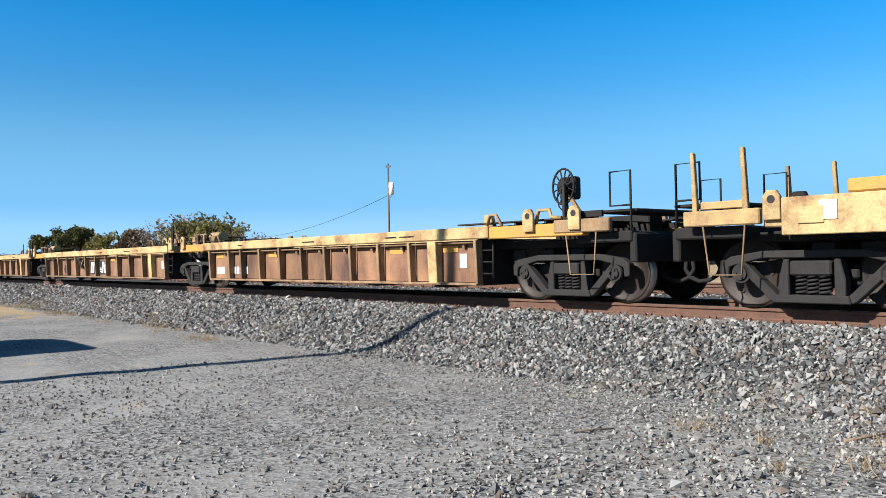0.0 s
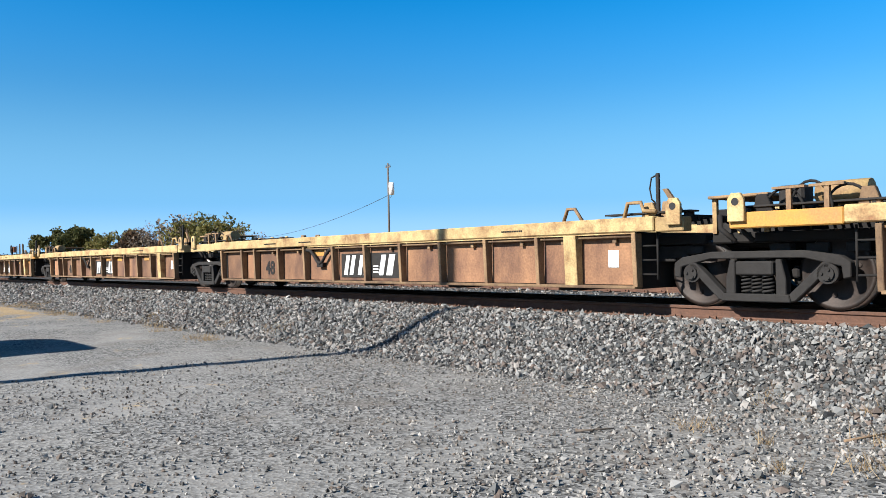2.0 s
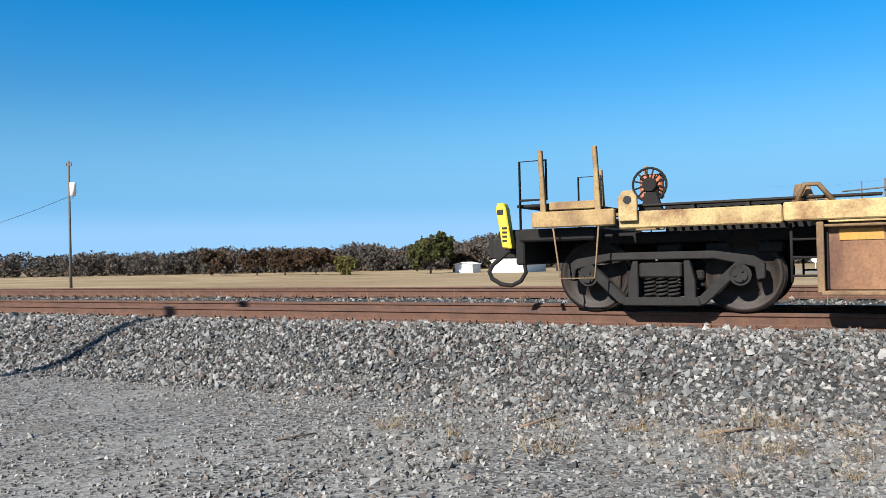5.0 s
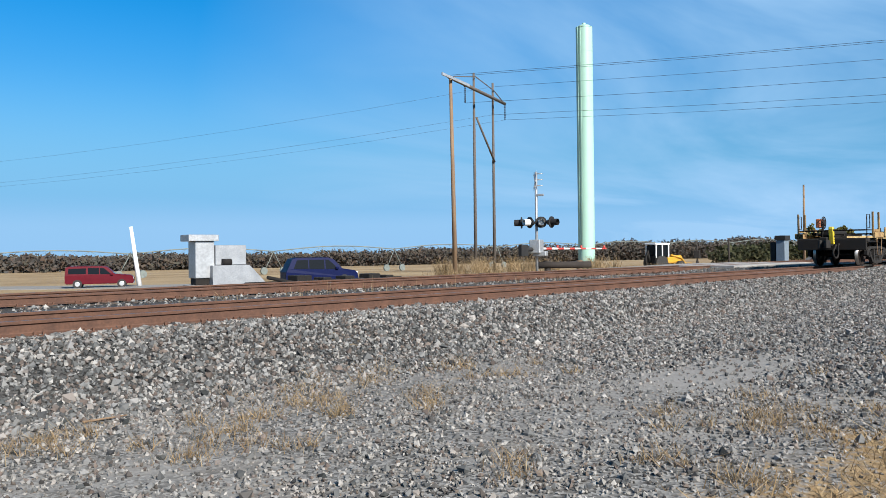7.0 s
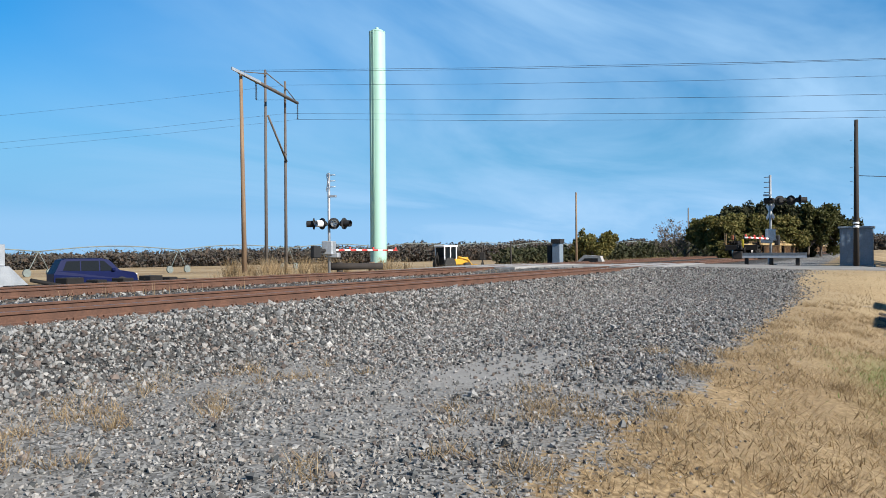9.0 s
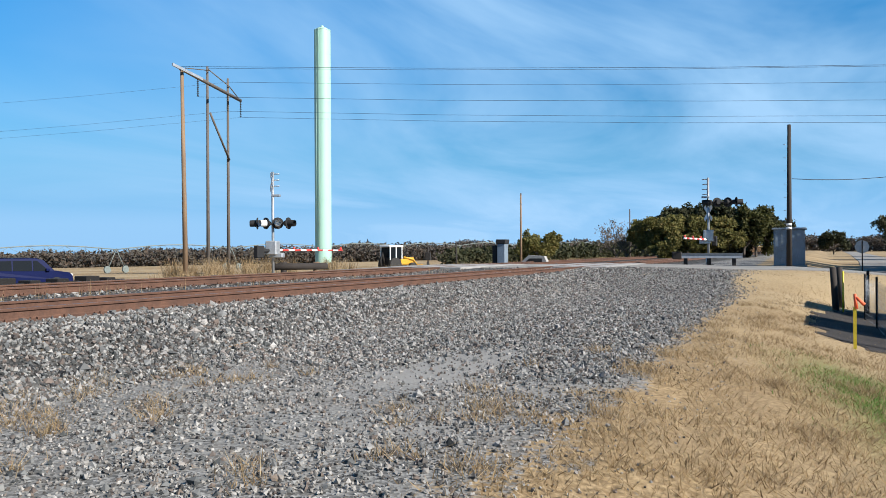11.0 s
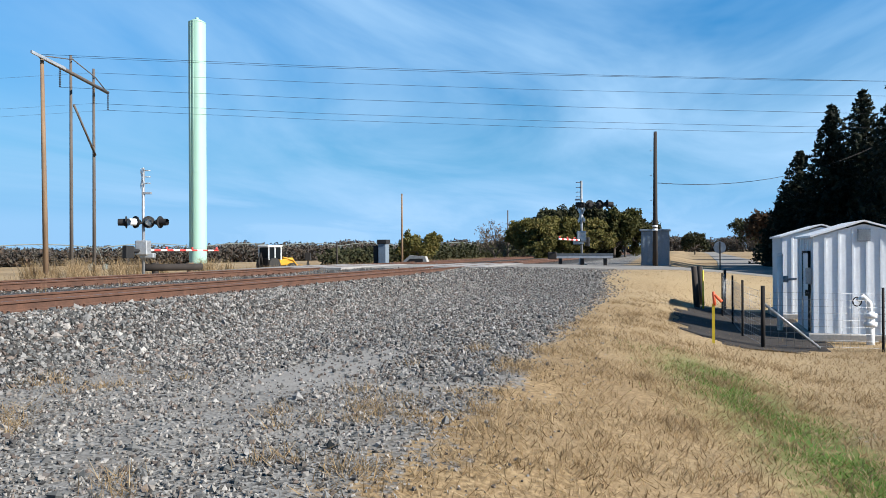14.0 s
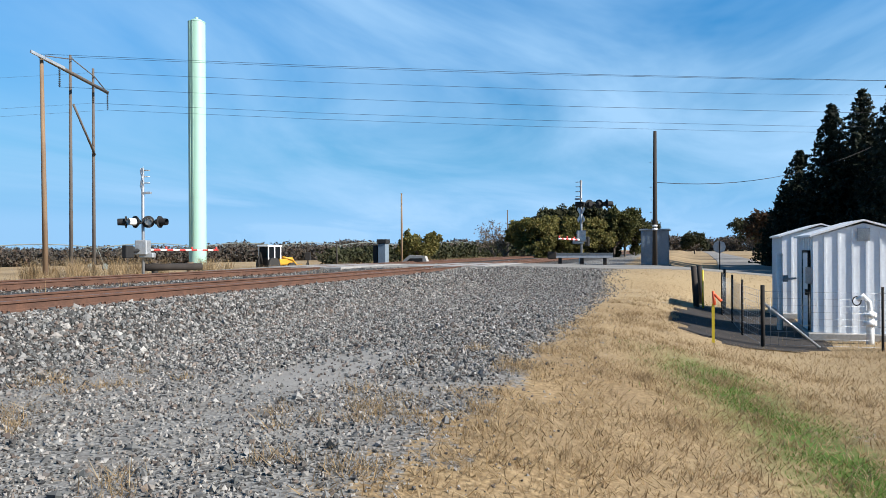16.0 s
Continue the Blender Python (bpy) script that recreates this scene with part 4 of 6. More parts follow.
        tube(bm, Vector(c) - e, Vector(c) + e, 0.013, 5)
    tube(bm, Vector(c) - Vector(ax).normalized() * 0.05, Vector(c) + Vector(ax).normalized() * 0.12, 0.10, 10)
    tube(bm, c, (c[0], c[1] + 0.1, 1.1), 0.05, 8)
    part("brake_wheel", bm, M_DARK, car, "black spoked hand brake wheel")
    bm = B()
    box(bm, c[0] - 0.16, c[0] + 0.16, c[1] + 0.08, c[1] + 0.26, c[2] - 0.2, c[2] + 0.16, 0.03)
    part("brake_housing", bm, M_ORREEL if s < 0 else M_DARK, car, "hand brake gear housing")
    if marker:
        bm = B()
        m0 = k + s * 0.0
        prism(bm, [(m0 - 0.15, 0.86), (m0 + 0.0, 0.84), (m0 - 0.08, 1.42), (m0 - 0.11, 1.50), (m0 - 0.21, 1.51), (m0 - 0.24, 1.43)], 1, -0.30, -0.14)
        bmesh.ops.bevel(bm, geom=bm.edges[:], offset=0.015, segments=1, affect="EDGES")
        mk = part("end_marker", bm, M_MARK, car, "yellow end-of-train marker unit")
        bm = B()
        box(bm, m0 - 0.21, m0 - 0.12, -0.312, -0.303, 1.34, 1.41)
        for i in range(4):
            box(bm, m0 - 0.14, m0 - 0.07, -0.312, -0.303, 0.95 + i * 0.06, 0.975 + i * 0.06)
        tagged(part("marker_label", bm, M_BLACK, mk), kind="stuff")
        bm = B()
        box(bm, m0 - 0.3, m0 + 0.06, -0.12, 0.2, 0.72, 1.12, 0.04)
        part("marker_bracket", bm, M_DARK, mk)


# trucks of the last five-well set, metres ahead of the rearmost coupler
SET = (2.4, 16.9, 33.2, 49.45, 65.7, 79.6)
TRAIN = []


def build_set(s0, detailed):
    for i in range(5):
        L = SET[i + 1] - SET[i]
        end = "rear" if i == 0 else "front" if i == 4 else "mid"
        car, a, b = well_unit(s0 + SET[i], L, end, logo=(3 if i in (1, 2, 3, 0) else 0), number=i in (1, 2, 3), bars=i == 4, turning=detailed)
        if end == "rear":
            coupler_end(car, -0.75, -1, marker=detailed)
        if end == "front":
            coupler_end(car, L + 0.35, 1)
        TRAIN.append((car, s0 + SET[i]))


build_set(0.0, True)
n_first = len(TRAIN)
# the cars ahead are of the same kind
for rep in (1, 2):
    for car, s in TRAIN[:n_first]:
        c = copy_thing(car, pose(s, TRACK1, 0))
        TRAIN.append((c, s + 81.0 * rep))
for car, s in TRAIN[n_first:]:
    for o in list(car.children_recursive):
        rear_gear = s % 81.0 < 3 and o.name.startswith(("brake_wheel", "brake_housing"))
        if rear_gear or o.name.startswith(("end_marker", "marker_")):
            bpy.data.objects.remove(o)


# the car ahead has a deeper end side than the last set
bm = B()
box(bm, -0.15, 3.2, -1.53, -1.48, 0.93, 1.38, 0.01)
box(bm, 0.05, 0.35, -1.55, -1.53, 1.06, 1.26, 0.006)
part("end_side", bm, M_YEL, TRAIN[n_first][0], "faded yellow deep end side")
bm = B()
box(bm, 0.6, 3.2, -1.52, -1.3, 1.385, 1.54, 0.02)
part("end_hood", bm, M_YEL2, TRAIN[n_first][0], "orange-yellow repainted hood")
bm = B()
box(bm, 0.30, 0.50, -1.545, -1.531, 1.1, 1.32)
part("notice_plate", bm, M_WHITE, TRAIN[n_first][0], "white notice plate")


# ---- beside the tracks ----
def gz(x, y):
    return ground(x, y)


def on_ground(x, y, rz=0):
    return pose(x, y, gz(x, y), 0, 0, rz)


def pole(x, y, h, r, material, label, lean=(0, 0), name="utility_pole", sink=0.3):
    p = thing(name, on_ground(x, y), label, "pole", "utility poles")
    bm = B()
    tube(bm, (0, 0, -sink), (lean[0], lean[1], h), r, 12, r * 0.62)
    part("shaft", bm, material, p)
    return p


def insulator(p, x, y, z, n=7, r=0.09, up=False):
    bm = B()
    for i in range(n):
        tube(bm, (x, y, z - i * 0.16), (x, y, z - i * 0.16 - 0.1), r, 8, r * 0.45)
    part("insulator", bm, M_FRAME, p)


# standpipe water tower
TX, TY = 78.9, 54.3
tw = thing("water_tower", on_ground(TX, TY), "tall slim pale green steel standpipe water tower", "water tower")
bm = B()
for i in range(10):
    z0, z1 = i * 2.93, (i + 1) * 2.93
    tube(bm, (0, 0, z0), (0, 0, z1 - 0.03), 0.99, 40, caps=False)
    tube(bm, (0, 0, z1 - 0.05), (0, 0, z1), 1.0, 40, caps=False)
part("shell", bm, M_TOWER, tw)
bm = B()
tube(bm, (0, 0, 29.2), (0, 0, 29.55), 1.01, 40, 0.6)
tube(bm, (0, 0, 29.5), (0, 0, 29.85), 0.2, 12)
part("roof", bm, M_TOWER, tw)
bm = B()
for k in (-0.2, 0.2):
    tube(bm, (-1.05, k, 2.5), (-1.05, k, 29.3), 0.025, 6)
for i in range(66):
    tube(bm, (-1.05, -0.2, 2.6 + i * 0.4), (-1.05, 0.2, 2.6 + i * 0.4), 0.012, 5)
part("ladder", bm, M_TOWER, tw)
bm = B()
tube(bm, (0, 0, -0.3), (0, 0, 0.15), 1.6, 32)
part("base", bm, M_CONC, tw)

# three-pole transmission structure with its long cross-arm
wp = pole(44.75, 43.3, 16.1, 0.20, M_WOOD, "tall brown wooden pole of a transmission structure", (-0.15, 0.15))
bm = B()
prism(bm, [(-1.5, 16.05), (-1.5, 16.25), (1.6, 15.75), (1.6, 15.55)], 1, -0.3, -0.18)
part("cross_arm", bm, M_ALU, wp, "pale metal cross-arm")
h2 = pole(52.5, 48.2, 18.6, 0.16, M_WOODG, "grey wooden pole of a transmission structure")
h3 = pole(56.25, 49.2, 18.4, 0.16, M_WOODG, "grey wooden pole of a transmission structure")


def wire(name, a, b, sag, r=0.016, label="thin overhead power line", n=14):
    bm = B()
    a, b = Vector(a), Vector(b)
    pts = []
    for i in range(n + 1):
        t = i / n
        q = a.lerp(b, t)
        q.z -= sag * 4 * t * (1 - t)
        pts.append(q)
    pipe(bm, pts, r, 4)
    return solid(name, bm, M_BLACK, Matrix(), label, "wire", "overhead wires")


arm = thing("cross_arm", Matrix(), "long wooden cross-arm carried by three poles", "cross-arm")
bm = B()
tube(bm, (44.4, 43.4, 14.6), (58.0, 49.2, 15.0), 0.15, 8)
part("beam", bm, M_WOODG, arm)
bm = B()
pipe(bm, [(52.5, 48.1, 16.7), (56.2, 49.0, 16.0), (57.8, 49.1, 15.0)], 0.05, 6)
pipe(bm, [(52.6, 48.0, 12.9), (56.2, 49.0, 9.2)], 0.10, 6)
pipe(bm, [(44.8, 43.3, 14.7), (52.6, 48.0, 16.6)], 0.04, 6)
part("brace", bm, M_WOODG, arm)
for (x, y, z) in ((47.5, 44.6, 14.5), (54.4, 47.6, 14.7), (57.9, 49.1, 14.8)):
    insulator(arm, x, y, z, 9)
for (x, y, z) in ((57.9, 49.1, 13.4), (54.4, 47.6, 13.3), (47.5, 44.6, 13.1), (44.3, 43.2, 14.7), (56.25, 49.2, 16.4), (52.5, 48.2, 16.8)):
    wire("power_line", (x, y, z), (x + 75, y - 260, z + 4.5), 5.0, 0.014)
    if x > 53:
        wire("power_line", (x, y, z), (x - 75, y + 190, z + 2), 4.5, 0.009)


# crossing signals
def signal(x, y, h, yaw, label, antenna):
    g = thing("crossing_signal", on_ground(x, y, yaw), label, "crossing signal", "crossing signals")
    bm = B()
    tube(bm, (0, 0, -0.2), (0, 0, h), 0.065, 12)
    tube(bm, (0, 0, 0), (0, 0, 0.5), 0.14, 12)
    part("mast", bm, M_GALV, g)
    bm = B()
    box(bm, -0.3, 0.3, -0.3, 0.3, -0.3, 0.12, 0.03)
    part("foundation", bm, M_CONC, g)
    zl = h * (0.545 if antenna else 0.72)
    bm = B()
    tube(bm, (-0.72 - (0 if antenna else 0.75), 0, zl), (0.72 - (0 if antenna else 0.75), 0, zl), 0.04, 8)
    tube(bm, (0, -0.5, zl - 0.05), (0, 0.5, zl - 0.05), 0.04, 8)
    part("light_bar", bm, M_BLACK, g)
    for (lx, ly, ax) in ((-0.72, 0.0, (-1, -0.2, 0)), (-0.28, -0.1, (-0.6, -0.8, 0)), (0.26, -0.1, (0.35, -0.9, 0)), (0.72, 0.0, (1, -0.25, 0))):
        ax = Vector(ax).normalized()
        c = Vector((lx - (0 if antenna else 0.75), ly, zl))
        bm = B()
        tube(bm, c, c + ax * 0.04, 0.27, 20)
        tube(bm, c - ax * 0.18, c, 0.12, 16, 0.16)
        head = part("lamp", bm, M_BLACK, g, "round black crossing lamp with visor")
        bm = B()
        tube(bm, c + ax * 0.04, c + ax * 0.36, 0.16, 16, 0.15, False)
        # white on the antenna mast's inner visors paints in their sun glint
        part("visor", bm, M_WHITE if antenna and abs(lx) < 0.5 else M_BLACK, head)
        bm = B()
        tube(bm, c + ax * 0.042, c + ax * 0.07, 0.15, 16)
        # antenna mast lenses take pale metal that paints in their reflected light
        part("lens", bm, M_ALU if antenna else M_RED, head)
    bm = B()
    zc = h - 0.45 if antenna else h * 0.6
    for a in (-1, 1):
        for (u0, u1) in ((-0.55, 0.55),):
            d = Vector((a * 0.33, -a * 0.62, 0.7071))
            n = Vector((-a * 0.33, a * 0.62, 0.7071))
            y0 = -0.11 - 0.03 * (a > 0)
            vs = []
            for yy in (y0, y0 - 0.02):
                vs.append([bm.verts.new(Vector((0, yy, zc)) + d * uu + n * vv) for uu, vv in ((u0, -0.11), (u1, -0.11), (u1, 0.11), (u0, 0.11))])
            bm.faces.new(vs[0]); bm.faces.new(vs[1][::-1])
            for i in range(4):
                bm.faces.new((vs[0][i], vs[0][(i + 1) % 4], vs[1][(i + 1) % 4], vs[1][i]))
    bmesh.ops.recalc_face_normals(bm, faces=bm.faces[:])
    part("crossbuck", bm, M_WHITE, g, "white crossed boards")
    bm = B()
    for k in range(3 if antenna else 4):
        tube(bm, (0, 0, h - 0.1 - k * 0.28), (0.32, 0, h - 0.1 - k * 0.28), 0.025, 6)
    box(bm, -0.05, 0.36, -0.08, 0.08, h - 1.15, h - 1.05, 0.01)
    part("bracket_arms", bm, M_GALV, g)
    bm = B()
    box(bm, -0.26, 0.26, -0.34, 0.28, 1.4, 2.05, 0.04)
    box(bm, -0.12, 0.5, -0.2, 0.2, 1.26, 1.5, 0.04)
    part("gate_mechanism", bm, M_ALU, g, "grey gate mechanism housing")
    return g


S1 = (29.2, 22.9)
sg = signal(*S1, 5.25, -70, "grey crossing signal mast with black lamps and crossed boards", True)


def gate_arm(a, b, n=12):
    """A striped gate arm from a to b, level over the road."""
    g = thing("gate_arm", Matrix(), "lowered crossing gate arm with red and white stripes", "gate arm", "gate arms")
    a, b = Vector(a), Vector(b)
    for i in range(n):
        bm = B()
        p, q = a.lerp(b, i / n), a.lerp(b, (i + 1) / n)
        tube(bm, p, q, 0.06 - 0.002 * i, 6)
        part("stripe", bm, M_RED if i % 2 else M_WHITE, g)
    for t in (0.25, 0.6, 0.97):
        bm = B()
        p = a.lerp(b, t)
        tube(bm, p, p + Vector((0, 0, 0.16)), 0.05, 8)
        part("arm_lamp", bm, M_RED, g)
    bm = B()
    d = (b - a).normalized()
    tube(bm, a, a - d * 1.3 + Vector((0, 0, -0.05)), 0.09, 8)
    box(bm, a.x - d.x * 1.3 - 0.25, a.x - d.x * 1.3 + 0.25, a.y - d.y * 1.3 - 0.12, a.y - d.y * 1.3 + 0.12, a.z - 0.35, a.z + 0.2, 0.03)
    part("counterweight", bm, M_BLACK, g)


z1 = gz(*S1)
gate_arm((S1[0] + 0.25, S1[1] + 0.05, z1 + 1.62), (S1[0] + 6.6, S1[1] + 0.5, z1 + 1.6))
S2 = (46.3, 5.75)
signal(*S2, 5.0, 100, "grey crossing signal mast with black round lamps", False)
z2 = gz(*S2)
gate_arm((S2[0] - 0.3, S2[1] + 0.1, z2 + 1.5), (S2[0] - 3.2, S2[1] + 0.85, z2 + 1.55), 9)

# guard rail round the far signal
gd = thing("guard_rail", on_ground(45.2, 5.6), "galvanised guard rail on short posts beside the road", "guard rail")
bm = B()
prism(bm, [(-0.04, 0.42), (0.03, 0.47), (-0.02, 0.56), (0.03, 0.65), (-0.04, 0.70), (-0.06, 0.70), (-0.01, 0.56), (-0.06, 0.42)], 1, -1.75, 1.65)
part("rail_beam", bm, M_GALV, gd)
for yy in (-1.3, 0, 1.25):
    bm = B()
    box(bm, 0.03, 0.22, yy - 0.1, yy + 0.1, -0.2, 0.68, 0.01)
    part("post", bm, M_WOODD, gd)
bm = B()
box(bm, -0.1, 0.12, 1.45, 1.95, 0.36, 0.78, 0.03)
part("end_block", bm, M_WOODD, gd)

# guard beams beside the near signal
for (dx, dy) in ((-1.6, 1.0), (1.2, -0.7)):
    gb = thing("bumper_beam", on_ground(S1[0] + dx, S1[1] + dy, -35), "dark guard beam on short wooden posts", "guard rail", "bumper beams")
    bm = B()
    tube(bm, (-1.3, 0, 0.55), (1.3, 0, 0.55), 0.16, 10)
    part("beam", bm, M_WOODD, gb)
    for k in (-0.8, 0.8):
        bm = B()
        tube(bm, (k, 0.1, -0.2), (k, 0.1, 0.75), 0.15, 10)
        part("post", bm, M_WOOD if k > 0 else M_WOODD, gb)

# equipment house, dark pole with a service wire, stop sign
cb = thing("equipment_house", on_ground(52.0, 1.75), "grey-blue sheet metal equipment house by the tracks", "equipment house")
bm = B()
box(bm, -0.9, 0.9, -0.85, 0.85, 0.1, 2.25, 0.02)
part("body", bm, M_STEELB, cb)
for k in range(6):
    bm = B()
    box(bm, -0.925, -0.901, -0.8 + k * 0.3, -0.74 + k * 0.3, 0.15, 2.2)
    part("wall_rib", bm, M_STEELB, cb)
bm = B()
box(bm, -1.0, 1.0, -0.95, 0.95, 2.25, 2.36, 0.02)
part("roof", bm, M_STEELB, cb)
bm = B()
box(bm, -1.0, 1.0, -0.95, 0.95, -0.2, 0.1, 0.01)
part("plinth", bm, M_CONC, cb)
bp_ = pole(45.3, 1.55, 7.55, 0.15, M_WOODD, "dark tarred wooden pole with a drooping wire", (0.05, -0.04))
bm = B()
tube(bm, (0, 0, 2.0), (0, 0, 2.12), 0.152, 12)
tube(bm, (0, 0, 2.2), (0, 0, 2.3), 0.152, 12)
part("white_band", bm, M_WHITE, bp_)
for i in range(9):
    bm = B()
    tube(bm, (-0.02, 0.14, 0.9 + i * 0.7), (-0.02, 0.24, 0.9 + i * 0.7), 0.014, 5)
    part("climbing_step", bm, M_GALV, bp_)
wire("service_wire", (45.3, 1.4, 4.45), (62, -14, 8.5), 1.1, 0.02, "drooping black service wire")
st = thing("stop_sign", on_ground(49.5, -2.05, 10), "back of a weathered octagonal road sign on a post", "road sign")
bm = B()
tube(bm, (0, 0, -0.2), (0, 0, 2.05), 0.035, 8)
part("post", bm, M_WOODD, st)
bm = B()
tube(bm, (0.05, 0, 1.70), (0.065, 0, 1.70), 0.38, 8)
part("plate", bm, M_GALV, st)

# poles further off
for (x, y, h, r, m, l) in ((66.0, 24.2, 6.9, 0.11, M_WOOD, "thin brown wooden pole beyond the crossing"), (112.0, 24.6, 7.6, 0.13, M_WOODG, "thin grey pole beside the far track"),
                           (60.0, 27.8, 2.6, 0.09, M_WOODD, "short dark post at the field edge")):
    pole(x, y, h, r, m, l)
# line pole with transformer, beyond the train
pl = pole(-82, 62.3, 15.2, 0.17, M_WOODG, "grey utility pole with a white transformer can")
bm = B()
tube(bm, (0.55, 0.1, 11.0), (0.55, 0.1, 12.6), 0.36, 14)
part("transformer", bm, M_WHITE, pl, "white transformer can")
bm = B()
box(bm, -0.45, 0.5, -0.08, 0.08, 14.6, 14.75)
for k in (-0.4, 0.0, 0.42):
    tube(bm, (k, 0, 14.7), (k, 0, 15.0), 0.06, 8)
pipe(bm, [(0.55, 0, 12.6), (1.0, 0, 12.2), (1.05, 0, 11.2), (0.4, 0, 10.6)], 0.03, 5)
part("cross_arm", bm, M_WOODG, pl)
wire("power_line", (-82, 62.3, 9.0), (-160, 78, 6.0), 2.0, 0.03)
for (x, y, h) in ((-150, 66, 10.6), (-279, 64.0, 9.5), (-252, 78.0, 9.0)):
    pole(x, y, h, 0.2, M_WOODD, "dark wooden pole beyond the train")

# posts and bungalow near the crossing
bg = thing("signal_cabinet", on_ground(45.5, 17.9), "white and dark signal cabinet beside the crossing", "cabinet")
bm = B()
box(bm, -0.3, 0.3, -0.25, 0.25, -0.1, 1.35, 0.02)
part("case", bm, M_STEELB, bg)
bm = B()
box(bm, -0.36, 0.36, -0.31, 0.31, 1.35, 1.62, 0.02)
box(bm, -0.2, 0.2, 0.32, 0.62, -0.1, 1.25, 0.02)
part("hood", bm, M_BLACK, bg)
cv = thing("culvert_headwall", on_ground(50.5, 17.6, 0), "pale concrete culvert headwall with a dark opening", "culvert")
bm = B()
prism(bm, [(-1.2, -0.2), (-0.9, 0.55), (0.2, 0.62), (1.2, -0.2)], 0, -0.5, 0.0)
part("headwall", bm, M_CONC, cv)
# black sheet on the headwall stands in for the shaded culvert mouth
bm = B()
prism(bm, [(-0.75, -0.1), (-0.75, 0.4), (0.15, 0.4), (0.7, -0.1)], 0, -0.53, -0.505)
part("opening", bm, M_BLACK, cv)

# white leaning post, relay boxes and switch stand opposite the camera
wpst = pole(29.0, 65.6, 5.1, 0.22, M_WHITE, "white leaning post beside the road", (-0.75, 0.0), "white_post")
rb = thing("switch_heater", pose(10.2, 19.8, -0.14, 0, 0, -8), "silver sheet metal switch heater with ducts beside the track", "switch heater")
for nm, mt, (x0, x1, y0, y1, z0, z1_) in (("tall_case", M_ALU, (0, 0.53, -0.25, 0.3, 0.24, 1.24)), ("hood", M_ALU, (-0.2, 0.63, -0.32, 0.36, 1.242, 1.42)), ("square_case", M_GALV, (0.535, 1.42, -0.3, 0.5, 0.59, 1.13)), ("base", M_CONC, (-0.1, 1.7, -0.35, 0.45, -0.5, 0.055))):
    bm = B()
    box(bm, x0, x1, y0, y1, z0, z1_, 0.012)
    part(nm, bm, mt, rb)
bm = B()
prism(bm, [(0.4, 0.06), (1.95, 0.06), (1.45, 0.58), (0.4, 0.58)], 1, -0.45, 0.4)
part("sloped_duct", bm, M_GALV, rb)
bm = B()
box(bm, 0.02, 0.4, -0.2, 0.2, 0.055, 0.24, 0.01)
tube(bm, (0.7, -0.36, 0.66), (0.95, -0.36, 0.66), 0.1, 10)
part("burner", bm, M_DARK, rb)
bm = B()
for (x, w) in ((0, 0.5), (0.9, 0.3), (1.7, 0.35), (2.6, 0.45), (3.3, 0.3)):
    box(bm, x, x + w, -0.25, 0.25, 0.02, 0.12 + 0.4 * w, 0.02)
pipe(bm, [(-1.5, 0, 0.12), (4.2, 0.1, 0.12)], 0.06, 6)
pipe(bm, [(-1.0, -0.3, 0.3), (0.2, -0.3, 0.05)], 0.05, 6)
solid("switch_machine", bm, M_DARK, pose(12.6, 18.6, -0.2), "black switch machine and rods beside the second track", "switch machine")


# ---- vehicles ----
def car_body(prof, width, tumble=0.16):
    """A body lofted across its width from the side outline prof (x, z) with roof points drawn in."""
    bm = B()
    ys = [(-1.0, 0.0), (-0.94, 0.03), (0.94, 0.03), (1.0, 0.0)]
    rows = []
    zt = max(p[1] for p in prof)
    for k, up in ys:
        row = []
        for x, z in prof:
            t = max(0, (z - 0.95) / (zt - 0.95))
            row.append(bm.verts.new((x, k * (width / 2 - tumble * t), z - (0.02 if abs(k) > 0.99 else 0) * (1 if z > 0.5 else -1))))
        rows.append(row)
    n = len(prof)
    for r, s in zip(rows, rows[1:]):
        for i in range(n):
            bm.faces.new((r[i], r[(i + 1) % n], s[(i + 1) % n], s[i])).smooth = False
    bm.faces.new(rows[0])
    bm.faces.new(rows[-1][::-1])
    bmesh.ops.recalc_face_normals(bm, faces=bm.faces[:])
    return bm


